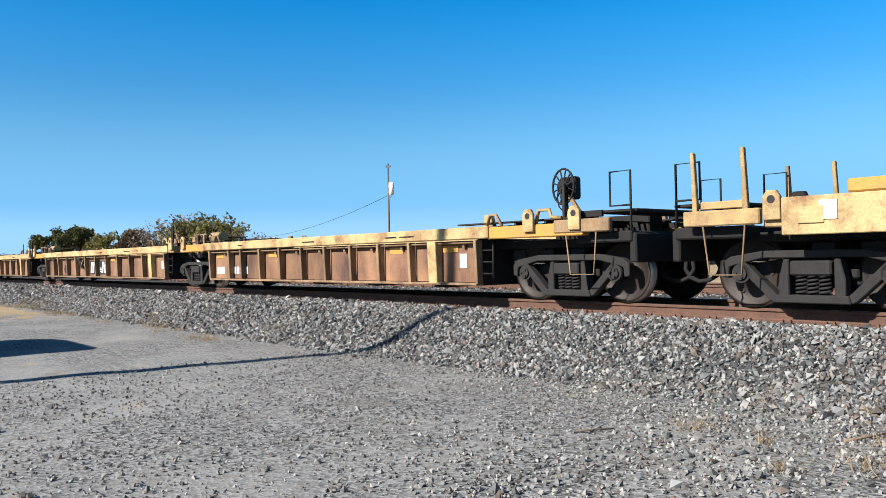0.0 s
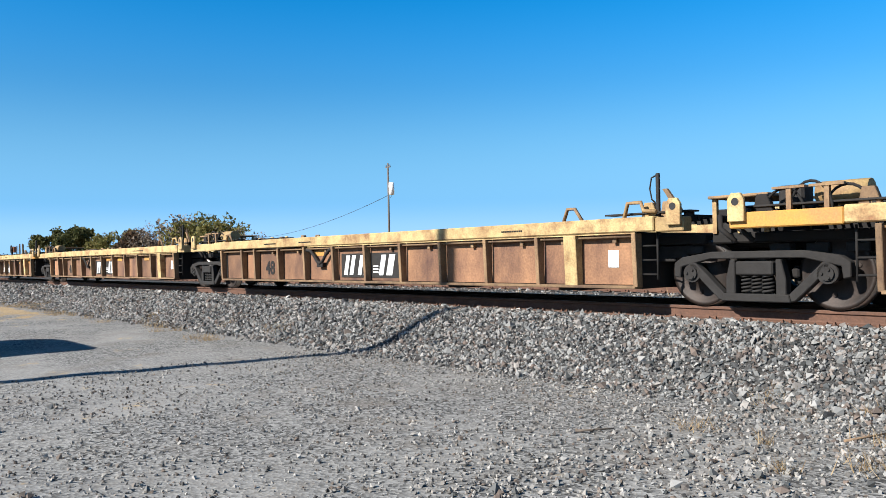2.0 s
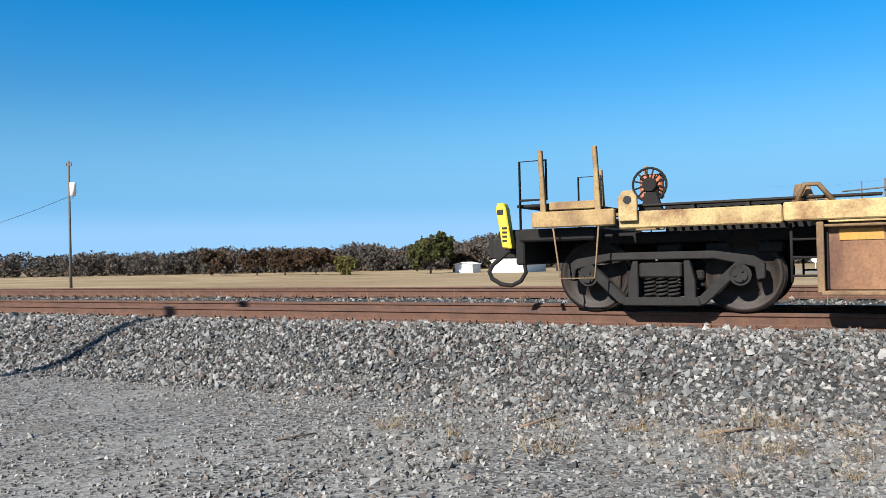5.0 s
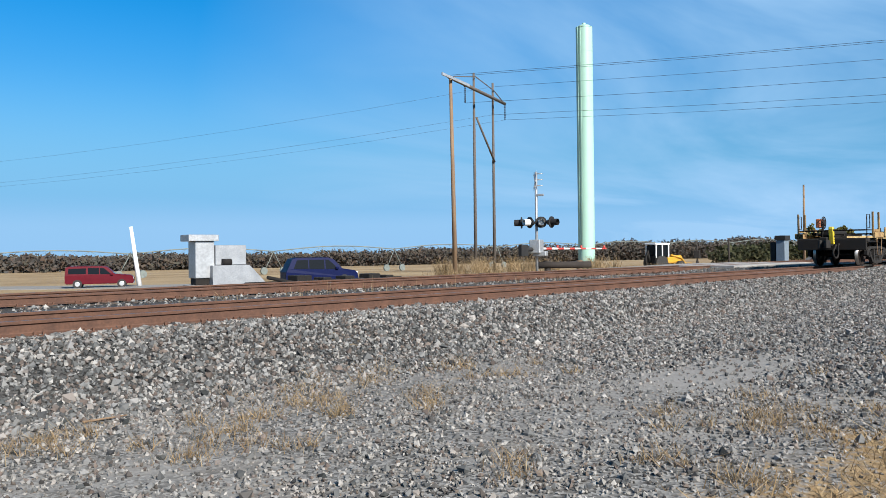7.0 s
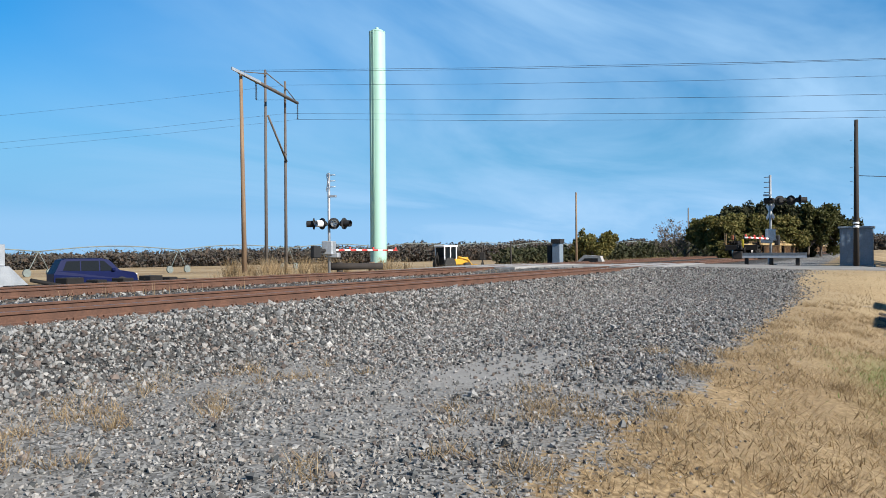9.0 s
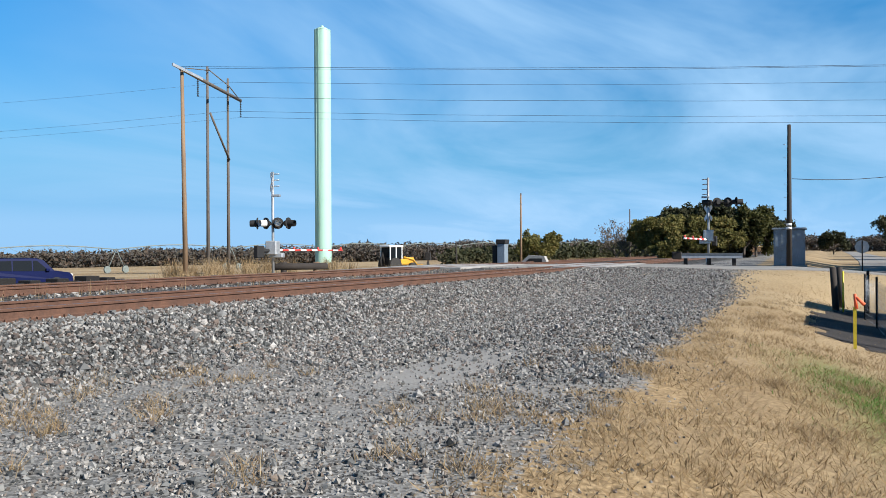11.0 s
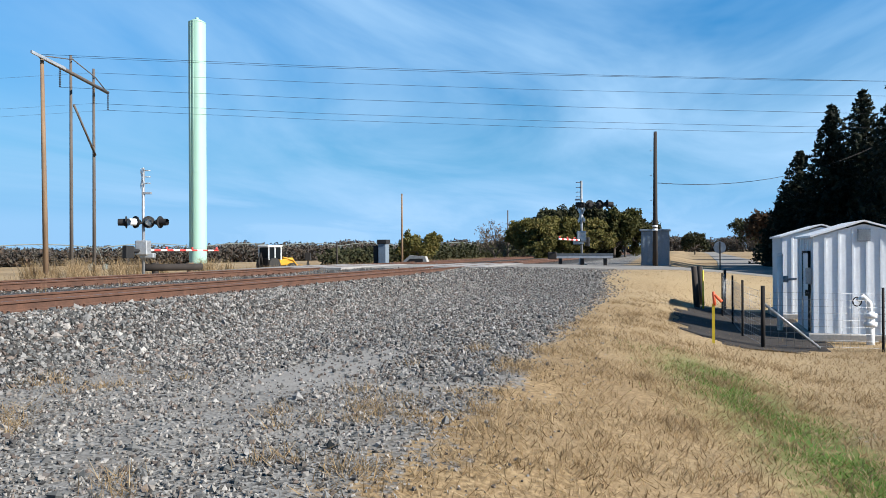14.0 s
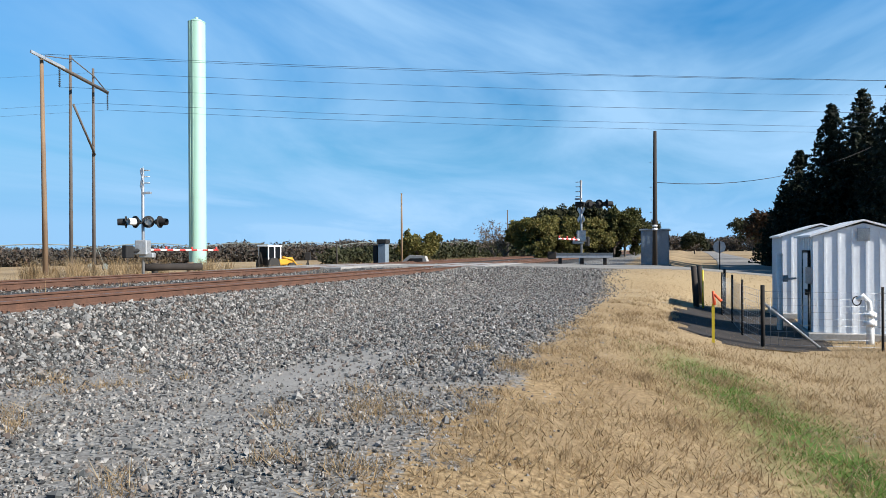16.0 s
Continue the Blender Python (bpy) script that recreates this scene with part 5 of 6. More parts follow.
def vehicle(name, m, paint, label, kind_of, L=4.95, H=1.78, W=1.95):
    v = thing(name, m, label, "car")
    h = H
    if kind_of == "suv":
        prof = [(-L / 2, 0.42), (-L / 2, 0.95), (-L / 2 + 0.12, 1.15), (-L / 2 + 0.42, h - 0.08), (-L / 2 + 0.7, h), (0.35, h), (0.75, h - 0.1), (1.35, 1.12), (2.2, 0.98), (L / 2 - 0.05, 0.82), (L / 2, 0.45), (L / 2 - 0.1, 0.3), (-L / 2 + 0.1, 0.3)]
        glass = [[(-L / 2 + 0.5, 1.15), (-L / 2 + 0.72, h - 0.16), (-0.95, h - 0.14), (-0.95, 1.12)], [(-0.88, 1.12), (-0.88, h - 0.14), (0.12, h - 0.14), (0.12, 1.1)], [(0.2, 1.1), (0.2, h - 0.14), (0.42, h - 0.15), (1.05, 1.1)]]
        shield = [(0.72, h - 0.12), (1.32, 1.14)]
    else:
        prof = [(-L / 2, 0.45), (-L / 2, 1.1), (-L / 2 + 0.06, h - 0.1), (-L / 2 + 0.3, h - 0.02), (0.1, h), (0.55, h - 0.08), (1.2, 1.16), (2.4, 1.05), (L / 2 - 0.04, 0.9), (L / 2, 0.5), (L / 2 - 0.1, 0.36), (-L / 2 + 0.1, 0.36)]
        glass = [[(-L / 2 + 0.25, 1.2), (-L / 2 + 0.28, h - 0.2), (-1.05, h - 0.18), (-1.05, 1.2)], [(-0.9, 1.18), (-0.9, h - 0.16), (-0.05, h - 0.16), (-0.05, 1.16)], [(0.03, 1.16), (0.03, h - 0.16), (0.3, h - 0.17), (0.9, 1.15)]]
        shield = [(0.52, h - 0.1), (1.17, 1.18)]
    body = part("body", car_body(prof, W), paint, v)
    zt = max(p[1] for p in prof)

    def yat(z):
        return W / 2 - 0.16 * max(0, (z - 0.95) / (zt - 0.95))
    for s in (-1, 1):
        for g in glass:
            bm = B()
            lo = [bm.verts.new((x, s * (yat(z) + 0.012), z)) for x, z in g]
            hi = [bm.verts.new((x, s * (yat(z) - 0.02), z)) for x, z in g]
            bm.faces.new(lo)
            for i in range(4):
                bm.faces.new((lo[i], hi[i], hi[(i + 1) % 4], lo[(i + 1) % 4]))
            bmesh.ops.recalc_face_normals(bm, faces=bm.faces[:])
            part("side_window", bm, M_GLASS, v)
        for xw in (-L / 2 + 0.95, L / 2 - 0.95):
            bm = B()
            tube(bm, (xw, s * (W / 2 - 0.20), 0.36), (xw, s * (W / 2 + 0.015), 0.36), 0.36, 20)
            wheel = part("wheel", bm, M_TYRE, v)
            bm = B()
            tube(bm, (xw, s * (W / 2 + 0.016), 0.36), (xw, s * (W / 2 + 0.03), 0.36), 0.22, 12, 0.19)
            part("rim", bm, M_ALU, wheel)
        bm = B()
        box(bm, L / 2 - 0.30, L / 2 - 0.01, s * (W / 2 - 0.28) - 0.2, s * (W / 2 - 0.28) + 0.22, 0.72, 0.9, 0.02)
        part("headlight", bm, M_WHITE, v, "clear headlight")
        bm = B()
        box(bm, 0.85, 1.05, s * (W / 2 + 0.02) - 0.1, s * (W / 2 + 0.02) + 0.1, 1.08, 1.24, 0.03)
        part("mirror", bm, paint, v)
        bm = B()
        tube(bm, (-L / 2 + 0.8, s * (W / 2 - 0.28), h + 0.03), (0.1, s * (W / 2 - 0.28), h + 0.03), 0.025, 6)
        part("roof_rail", bm, M_BLACK, v)
    bm = B()
    (xa, za), (xb, zb) = shield
    vs = [bm.verts.new(p) for p in ((xa + 0.02, -yat(za) + 0.1, za), (xa + 0.02, yat(za) - 0.1, za), (xb + 0.02, yat(zb) - 0.1, zb), (xb + 0.02, -yat(zb) + 0.1, zb))]
    lo = [bm.verts.new(p.co + Vector((-0.03, 0, -0.03))) for p in vs]
    bm.faces.new(vs)
    for i in range(4):
        bm.faces.new((vs[i], lo[i], lo[(i + 1) % 4], vs[(i + 1) % 4]))
    bmesh.ops.recalc_face_normals(bm, faces=bm.faces[:])
    part("windscreen", bm, M_GLASS, v)
    bm = B()
    box(bm, L / 2 - 0.06, L / 2 + 0.02, -0.5, 0.5, 0.55, 0.86, 0.02)
    part("grille", bm, M_BLACK, v)
    bm = B()
    box(bm, L / 2 - 0.15, L / 2 + 0.05, -W / 2 + 0.08, W / 2 - 0.08, 0.36, 0.52, 0.04)
    part("bumper", bm, paint if kind_of == "suv" else M_GALV, v)
    return v


vehicle("suv", on_ground(31.0, 42.6, -22), M_BLUECAR, "dark blue sport utility car waiting on the road", "suv", 4.8, 1.85)
vehicle("pickup", on_ground(26.3, 67.2, -25), M_REDCAR, "dark red pickup with a topper waiting on the road", "pickup", 5.3, 1.85)
CAR_B = vehicle("pickup", pose(20, 165, field_z(165), 0, 0, 180), M_WHITECAR, "white pickup driving on the far road", "pickup", 5.4, 1.85)
CAR_A = vehicle("sedan", pose(-10, 150, field_z(150), 0, 0, 180), M_WHITECAR, "white car driving on the far road", "suv", 4.8, 1.6)
vehicle("van", on_ground(-18.3, 0.3, 180), M_REDCAR, "parked van whose shadow falls on the gravel", "pickup", 4.9, 2.5)
pole(-13.7, -5.0, 12.0, 0.2, M_WOODG, "utility pole whose shadow crosses the gravel", (0.6, 0))

# backhoe loader
bk = thing("backhoe_loader", on_ground(73.0, 40.9, -20), "yellow backhoe loader with a glazed cab", "backhoe")
bm = B()
box(bm, -1.6, 1.3, -0.6, 0.6, 0.7, 1.35, 0.08)
box(bm, 1.0, 2.2, -0.45, 0.45, 0.8, 1.5, 0.08)
part("chassis", bm, M_DIGGER, bk)
bm = B()
box(bm, -1.5, 0.15, -0.75, 0.75, 1.35, 2.6, 0.1)
part("cab", bm, M_GLASS, bk)
bm = B()
box(bm, -1.65, 0.3, -0.85, 0.85, 2.6, 2.8, 0.05)
for (x, y) in ((-1.5, -0.75), (-1.5, 0.75), (0.12, -0.75), (0.12, 0.75), (-0.7, -0.76)):
    box(bm, x - 0.05, x + 0.05, y - 0.05, y + 0.05, 1.3, 2.62)
part("cab_roof", bm, M_WHITE, bk)
bm = B()
box(bm, -1.62, -1.5, -0.8, 0.8, 0.6, 1.5, 0.03)
part("rear_frame", bm, M_FRAME, bk)
for (x, r) in ((-0.9, 0.75), (1.6, 0.48)):
    for s in (-1, 1):
        bm = B()
        tube(bm, (x, s * 0.65, r), (x, s * 1.05, r), r, 20)
        part("wheel", bm, M_TYRE, bk)
bm = B()
for s in (-0.5, 0.5):
    pipe(bm, [(0.6, s, 1.55), (2.0, s, 1.25), (2.7, s, 0.5)], 0.10, 6)
prism(bm, [(2.6, 0.1), (3.4, 0.1), (3.5, 0.3), (2.8, 0.75), (2.6, 0.7)], 1, -1.05, 1.05)
part("loader_arm", bm, M_DIGGER, bk)
bm = B()
pipe(bm, [(-1.7, 0, 0.9), (-1.95, 0, 2.0), (-2.2, 0, 1.2), (-2.1, 0, 0.5)], 0.13, 8)
part("backhoe_arm", bm, M_FRAME, bk)

# control box on a post beyond the second track
cp = thing("control_box", on_ground(55.3, 28.1, 20), "dark control box on a post at the field edge", "control box")
bm = B()
tube(bm, (0, 0, -0.2), (0, 0, 2.25), 0.05, 8)
part("post", bm, M_WOODD, cp)
bm = B()
box(bm, -0.28, 0.28, -0.2, 0.2, 1.15, 1.75, 0.02)
part("case", bm, M_FRAME, cp)
bm = B()
pipe(bm, [(-0.6, 0, 0.2), (-0.5, 0, 0.9), (0.0, 0, 1.1), (0.6, 0, 0.8), (0.75, 0, 0.2)], 0.05, 6)
part("conduit", bm, M_FRAME, cp)



# ---- sheds and fence ----
def shed(x0, x1, y0, y1, h, ridge, label, vent):
    s = thing("metal_shed", pose(x0, y0, gz(x0, y0) - 0.02), label, "shed", "metal sheds")
    w, d = x1 - x0, y1 - y0
    bm = B()
    box(bm, 0, w, 0, 0.04, 0.18, h)
    box(bm, 0, w, d - 0.04, d, 0.18, h)
    part("side_wall", bm, M_SHED, s)
    for xx in (0, w - 0.04):
        bm = B()
        prism(bm, [(0.04, 0.18), (d - 0.04, 0.18), (d - 0.04, h), (d / 2, ridge), (0.04, h)], 0, xx, xx + 0.04)
        part("gable_wall", bm, M_SHED, s)
    bm = B()
    k = 0.12
    while k < d:
        hh = h + (ridge - h) * (1 - abs(k - d / 2) / (d / 2))
        prism(bm, [(k - 0.025, 0.2), (k + 0.025, 0.2), (k + 0.025, hh - 0.05), (k - 0.025, hh - 0.05)], 0, -0.022, -0.001)
        k += 0.30
    k = 0.15
    while k < w:
        box(bm, k - 0.025, k + 0.025, d + 0.001, d + 0.022, 0.2, h - 0.03)
        k += 0.30
    part("siding_rib", bm, M_SHED, s)
    bm = B()
    for sg_ in (0, 1):
        pts = [(-0.08, h - 0.02), (d / 2, ridge + 0.05), (d / 2, ridge + 0.09), (-0.08, h + 0.03)]
        if sg_:
            pts = [(d - a, b) for a, b in pts]
        prism(bm, pts, 0, -0.08, w + 0.08)
    part("roof", bm, M_SHEDT, s)
    bm = B()
    box(bm, -0.14, w + 0.14, -0.14, d + 0.14, -0.25, 0.18, 0.02)
    part("foundation", bm, M_CONC, s)
    return s, w, d


YS = -2.97
near, w, d = shed(20.6, 23.3, -5.15, YS, 2.5, 2.8, "pale ribbed metal shed with a louvred vent and a door", True)
bm = B()
box(bm, -0.035, -0.024, d * 0.5 - 0.14, d * 0.5 + 0.14, 2.38, 2.68)
for i in range(6):
    box(bm, -0.05, -0.035, d * 0.5 - 0.12, d * 0.5 + 0.12, 2.41 + i * 0.045, 2.43 + i * 0.045)
part("vent", bm, M_GALV, near, "small louvred vent")
bm = B()
box(bm, 0.35, 1.25, d + 0.024, d + 0.06, 0.2, 2.1, 0.01)
dr = part("door", bm, M_SHED, near, "pale metal door")
bm = B()
for (a, b, z0, z1_) in ((0.30, 0.345, 0.2, 2.15), (1.255, 1.30, 0.2, 2.15), (0.30, 1.30, 2.11, 2.16)):
    box(bm, a, b, d + 0.02, d + 0.075, z0, z1_)
part("door_frame", bm, M_DARK, dr)
bm = B()
box(bm, 0.42, 0.5, d + 0.06, d + 0.12, 1.05, 1.2, 0.01)
part("door_handle", bm, M_DARK, dr)
bm = B()
box(bm, 0.1, 0.28, d + 0.024, d + 0.14, 1.35, 1.75, 0.01)
part("meter_box", bm, M_GALV, near)
shed(26.2, 29.0, -5.1, -2.9, 2.55, 2.85, "second pale metal shed behind the first", False)

PIPE = thing("white_standpipe", on_ground(22.4, -2.42), "white painted vertical pipe beside the shed", "pipe")
bm = B()
tube(bm, (0, 0, -0.2), (0, 0, 2.0), 0.075, 12)
tube(bm, (0, 0, 2.0), (0, 0, 2.06), 0.09, 12, 0.05)
part("pipe", bm, M_WHITE, PIPE)
bm = B()
tube(bm, (0, 0, 1.35), (0.9, -0.5, 1.35), 0.03, 8)
tube(bm, (0.3, -0.17, 1.28), (0.3, -0.17, 1.45), 0.07, 8)
part("branch", bm, M_GALV, PIPE)
vv = thing("gas_valve", on_ground(19.9, -4.05), "white gas riser with valve and bent pipe", "valve")
bm = B()
tube(bm, (0, 0, -0.2), (0, 0, 0.75), 0.085, 12)
tube(bm, (0, 0, 0.42), (0, 0, 0.52), 0.14, 12)
tube(bm, (0, 0, 0.62), (0, 0, 0.72), 0.14, 12)
pipe(bm, [(0, 0, 0.7), (0, 0.02, 0.95), (0, 0.14, 1.1), (0, 0.26, 1.0)], 0.06, 10)
part("riser", bm, M_WHITE, vv)
bm = B()
ring(bm, (0, 0.27, 0.98), (1, 0.3, 0), 0.1, 0.015, 16, 5)
part("hand_wheel", bm, M_BLACK, vv)

FENCE = [(18.5, -1.65), (20.3, -1.35), (23.5, -1.3), (26.3, -1.15), (28.9, -1.35)]
fn = thing("wire_fence", Matrix(), "thin wire mesh fence on dark steel posts", "fence")
allp = FENCE + [(18.7, -4.05), (18.9, -7.5)]
for (x, y) in allp:
    bm = B()
    tube(bm, (x, y, gz(x, y) - 0.2), (x, y, gz(x, y) + 1.38), 0.045 if (x, y) in ((18.5, -1.65), (28.9, -1.35)) else 0.028, 8)
    part("post", bm, M_DARK, fn)
order = [(18.9, -7.5), (18.7, -4.05), (18.5, -1.65), (20.3, -1.35), (23.5, -1.3), (26.3, -1.15), (28.9, -1.35)]
for i in range(9):
    bm = B()
    for (p, q) in zip(order, order[1:]):
        z = 0.08 + i * 0.145
        tube(bm, (p[0], p[1], gz(*p) + z), (q[0], q[1], gz(*q) + z), 0.004, 4)
    part("wire", bm, M_GALV, fn)
bm = B()
for (p, q) in zip(order, order[1:]):
    n = int(math.hypot(q[0] - p[0], q[1] - p[1]) / 0.16)
    for i in range(n):
        x, y = p[0] + (q[0] - p[0]) * i / n, p[1] + (q[1] - p[1]) * i / n
        tube(bm, (x, y, gz(x, y) + 0.08), (x, y, gz(x, y) + 1.24), 0.003, 4)
part("mesh_stay", bm, M_GALV, fn)
bm = B()
tube(bm, (18.5, -1.65, gz(18.5, -1.65) + 1.0), (18.9, -2.85, gz(18.9, -2.85) + 0.05), 0.03, 8)
part("brace", bm, M_GALV, fn)
bm = B()
tube(bm, (28.9, -1.35, gz(28.9, -1.35) + 0.95), (26.5, -1.2, gz(26.5, -1.2) + 0.1), 0.03, 8)
part("brace", bm, M_DARK, fn)

# marker stake with ribbon, slanting old posts
sk = thing("marker_stake", on_ground(17.9, -0.6), "yellow marker stake with a fluttering orange ribbon", "marker stake")
bm = B()
box(bm, -0.018, 0.018, -0.03, 0.03, -0.15, 0.85)
part("stake", bm, M_MARK, sk)
bm = B()
for (p, q) in (((0, 0, 1.12), (0, -0.03, 0.82)), ((0, -0.02, 1.05), (0, -0.17, 0.9))):
    tube(bm, p, q, 0.03, 5, 0.04)
part("ribbon", bm, M_ORANGE, sk)
for (x, y, l) in ((28.2, -0.42, 0.10), (30.2, -0.62, 0.08)):
    ps = thing("fence_post", on_ground(x, y), "dark slanting wooden post in the ditch bank", "post", "old posts")
    bm = B()
    tube(bm, (0, 0, -0.2), (0, l, 1.42), 0.105, 10, 0.095)
    part("shaft", bm, M_WOODD, ps)
bm = B()
tube(bm, (27.5, -0.6, gz(27.5, -0.6) - 0.1), (27.5, -0.6, gz(27.5, -0.6) + 1.3), 0.03, 6)
solid("marker_post", bm, M_MARK, Matrix(), "thin yellow marker post by the fence", "marker post")

# bare soil inside the fence, coloured near black for the sheds' cast shadow
bm = B()
rng_ = random.Random(4)
xs_ = np.linspace(17.6, 29.8, 34)
ys_ = np.linspace(-3.2, 0.3, 16)
grid = {}
for i, x in enumerate(xs_):
    for j, y in enumerate(ys_):
        e = 0.35 * noise.noise((x * 0.9, y * 0.9, 3))
        u = (x - 23.2) / 6.0
        v = (y + 1.55) / 1.75
        inside = u * u + v * v * 0.8 + e < 1.0
        grid[i, j] = bm.verts.new((x, y, gz(x, y) + (0.025 if inside else -0.05)))
for i in range(len(xs_) - 1):
    for j in range(len(ys_) - 1):
        bm.faces.new((grid[i, j], grid[i + 1, j], grid[i + 1, j + 1], grid[i, j + 1]))
solid("shaded_soil_patch", bm, M_SOIL_SHADE, Matrix(), "bare soil around the sheds, darkened for their shadow", "soil", kind="structure")

# white pipe gate and far things across the field
gt = thing("pipe_frame", pose(-14.6, 53.0, field_z(53)), "white pipe frame with rails at the field edge", "gate")
bm = B()
for x in (0.0, 1.0, 3.0, 3.9):
    tube(bm, (x, 0, -0.3), (x, 0, 2.15), 0.07, 8)
for (a, b, z) in ((0, 3.9, 0.75), (0, 1.0, 1.6), (3.0, 3.9, 1.6), (0, 1.0, 0.2)):
    tube(bm, (a, 0, z), (b, 0, z), 0.06, 8)
part("frame", bm, M_WHITE, gt)
for x in (0.0, 3.9):
    bm = B()
    tube(bm, (x, 0, 2.15), (x, 0, 2.35), 0.12, 8)
    part("cap", bm, M_WHITE, gt)


def barn(x, y, w, d, h, ridge, wall, roof, label, rz=0):
    g = thing("barn", pose(x, y, field_z(y), 0, 0, rz), label, "barn", "farm buildings")
    bm = B()
    prism(bm, [(-w / 2, -0.5), (w / 2, -0.5), (w / 2, h), (0, ridge), (-w / 2, h)], 1, 0, d)
    part("wall", bm, wall, g)
    bm = B()
    for s in (-1, 1):
        prism(bm, [(s * (w / 2 + 0.3), h - 0.05), (0, ridge + 0.08), (0, ridge + 0.25), (s * (w / 2 + 0.3), h + 0.12)], 1, -0.4, d + 0.4)
    part("roof", bm, roof, g)
    return g


barn(-73.8, 178, 9.2, 14, 2.9, 4.2, M_WHITE, M_WHITE, "white metal barn across the field")
# solid black body stands in for the open barn's shaded inside
gb = barn(-58, 190, 15.5, 12, 2.8, 4.6, M_BLACK, M_GREENROOF, "open barn with a green roof, its shaded inside solid black")
for k in (-7, -2.5, 2.5, 7):
    bm = B()
    box(bm, k - 0.12, k + 0.12, -0.25, -0.05, -0.4, 2.8)
    part("post", bm, M_WHITE, gb)
barn(-42, 186, 8, 8, 2.2, 3.6, M_CONC, M_GALV, "low grey house beside the barns")
barn(-88, 182, 5, 5, 2.2, 2.6, M_WHITE, M_WHITE, "small white shed across the field")
for (x, y, h) in ((-73, 196, 8.5), (-23, 186, 9.6), (-40.5, 185, 5), (-33, 188, 5.5), (-24, 240, 15), (-21.5, 240, 14.5), (-34, 205, 9)):
    pole(x, y, h, 0.16, M_WOODG, "grey utility pole across the field")
for (x, y, h) in ((3.2, 187, 18.3), (7.4, 184, 18.3), (8.2, 168, 17.0)):
    pole(x, y, h, 0.24, M_WOODG, "tall transmission pole across the field")
bm = B()
tube(bm, (-0.5, 187, 12.6), (11.5, 181, 12.9), 0.16, 6)
pipe(bm, [(1.9, 187, 10.6), (7.2, 184, 7.4)], 0.12, 6)
solid("cross_arm", bm, M_WOODG, Matrix(), "wooden cross-arm between tall transmission poles", "cross-arm")
bm = B()
tube(bm, (0, 0, -0.3), (0, 0, 2.1), 0.05, 6)
tube(bm, (0, -0.06, 2.1), (0, -0.03, 2.1), 0.75, 12)
solid("road_sign", bm, M_WHITE, pose(-4.8, 150, field_z(150)), "round pale sign at the far road", "road sign")

# irrigation span with towers across the field
iv = thing("irrigation_machine", Matrix(), "long wheeled irrigation pipe with truss towers", "irrigation machine")
bm = B()
pa, pb = Vector((28, 119, 0.7)), Vector((235, 62, 2.5))
N = 10
for i in range(N):
    a, b = pa.lerp(pb, i / N), pa.lerp(pb, (i + 1) / N)
    pts = [a.lerp(b, t) + Vector((0, 0, 0.7 * math.sin(math.pi * t))) for t in np.linspace(0, 1, 9)]
    pipe(bm, pts, 0.085, 6)
    for j in range(8):
        m_ = (pts[j] + pts[j + 1]) / 2 - Vector((0, 0, 0.8))
        pipe(bm, [pts[j], m_, pts[j + 1]], 0.035, 4)
part("span", bm, M_PIVOT, iv)
for i in range(N + 1):
    a = pa.lerp(pb, i / N)
    bm = B()
    g0 = field_z(a.y)
    for k in (-1.8, 1.8):
        pipe(bm, [(a.x + k, a.y, g0 + 0.4), tuple(a)], 0.06, 5)
        tube(bm, (a.x + k, a.y - 0.15, g0 + 0.55), (a.x + k, a.y + 0.15, g0 + 0.55), 0.6, 14)
    part("tower", bm, M_PIVOT, iv)


# ---- plants ----
def clumps(rng, centres, radii, per, size, squash=1.0):
    """Small leaf sprays: triangles scattered round the centres. Returns points and faces."""
    n = len(centres) * per
    c = np.repeat(np.array(centres), per, 0)
    r = np.repeat(np.array(radii), per)
    d = rng.normal(size=(n, 3))
    d /= np.linalg.norm(d, axis=1)[:, None]
    p = c + d * (r * rng.random(n) ** 0.45)[:, None] * np.array((1, 1, squash))
    u = rng.normal(size=(n, 3))
    u /= np.linalg.norm(u, axis=1)[:, None]
    v = np.cross(u, rng.normal(size=(n, 3)))
    v /= np.linalg.norm(v, axis=1)[:, None]
    s = size * rng.uniform(0.6, 1.5, n)[:, None]
    co = np.stack([p - u * s * 0.5, p + u * s * 0.5, p + v * s], 1).reshape(-1, 3)
    return co, np.arange(n * 3).reshape(-1, 3)


def limbs(bm, rng, base, direction, length, radius, depth, tips):
    end = base + direction * length
    tube(bm, base, end, radius, 7 if depth > 1 else 4, radius * 0.62, False)
    if depth == 0:
        tips.append(end)
        return
    for _ in range(3 if depth > 1 else 4):
        d = (direction + Vector(rng.normal(size=3)) * 0.55 + Vector((0, 0, 0.15))).normalized()
        limbs(bm, rng, base.lerp(end, rng.uniform(0.55, 1.0)), d, length * rng.uniform(0.55, 0.8), radius * 0.5, depth - 1, tips)


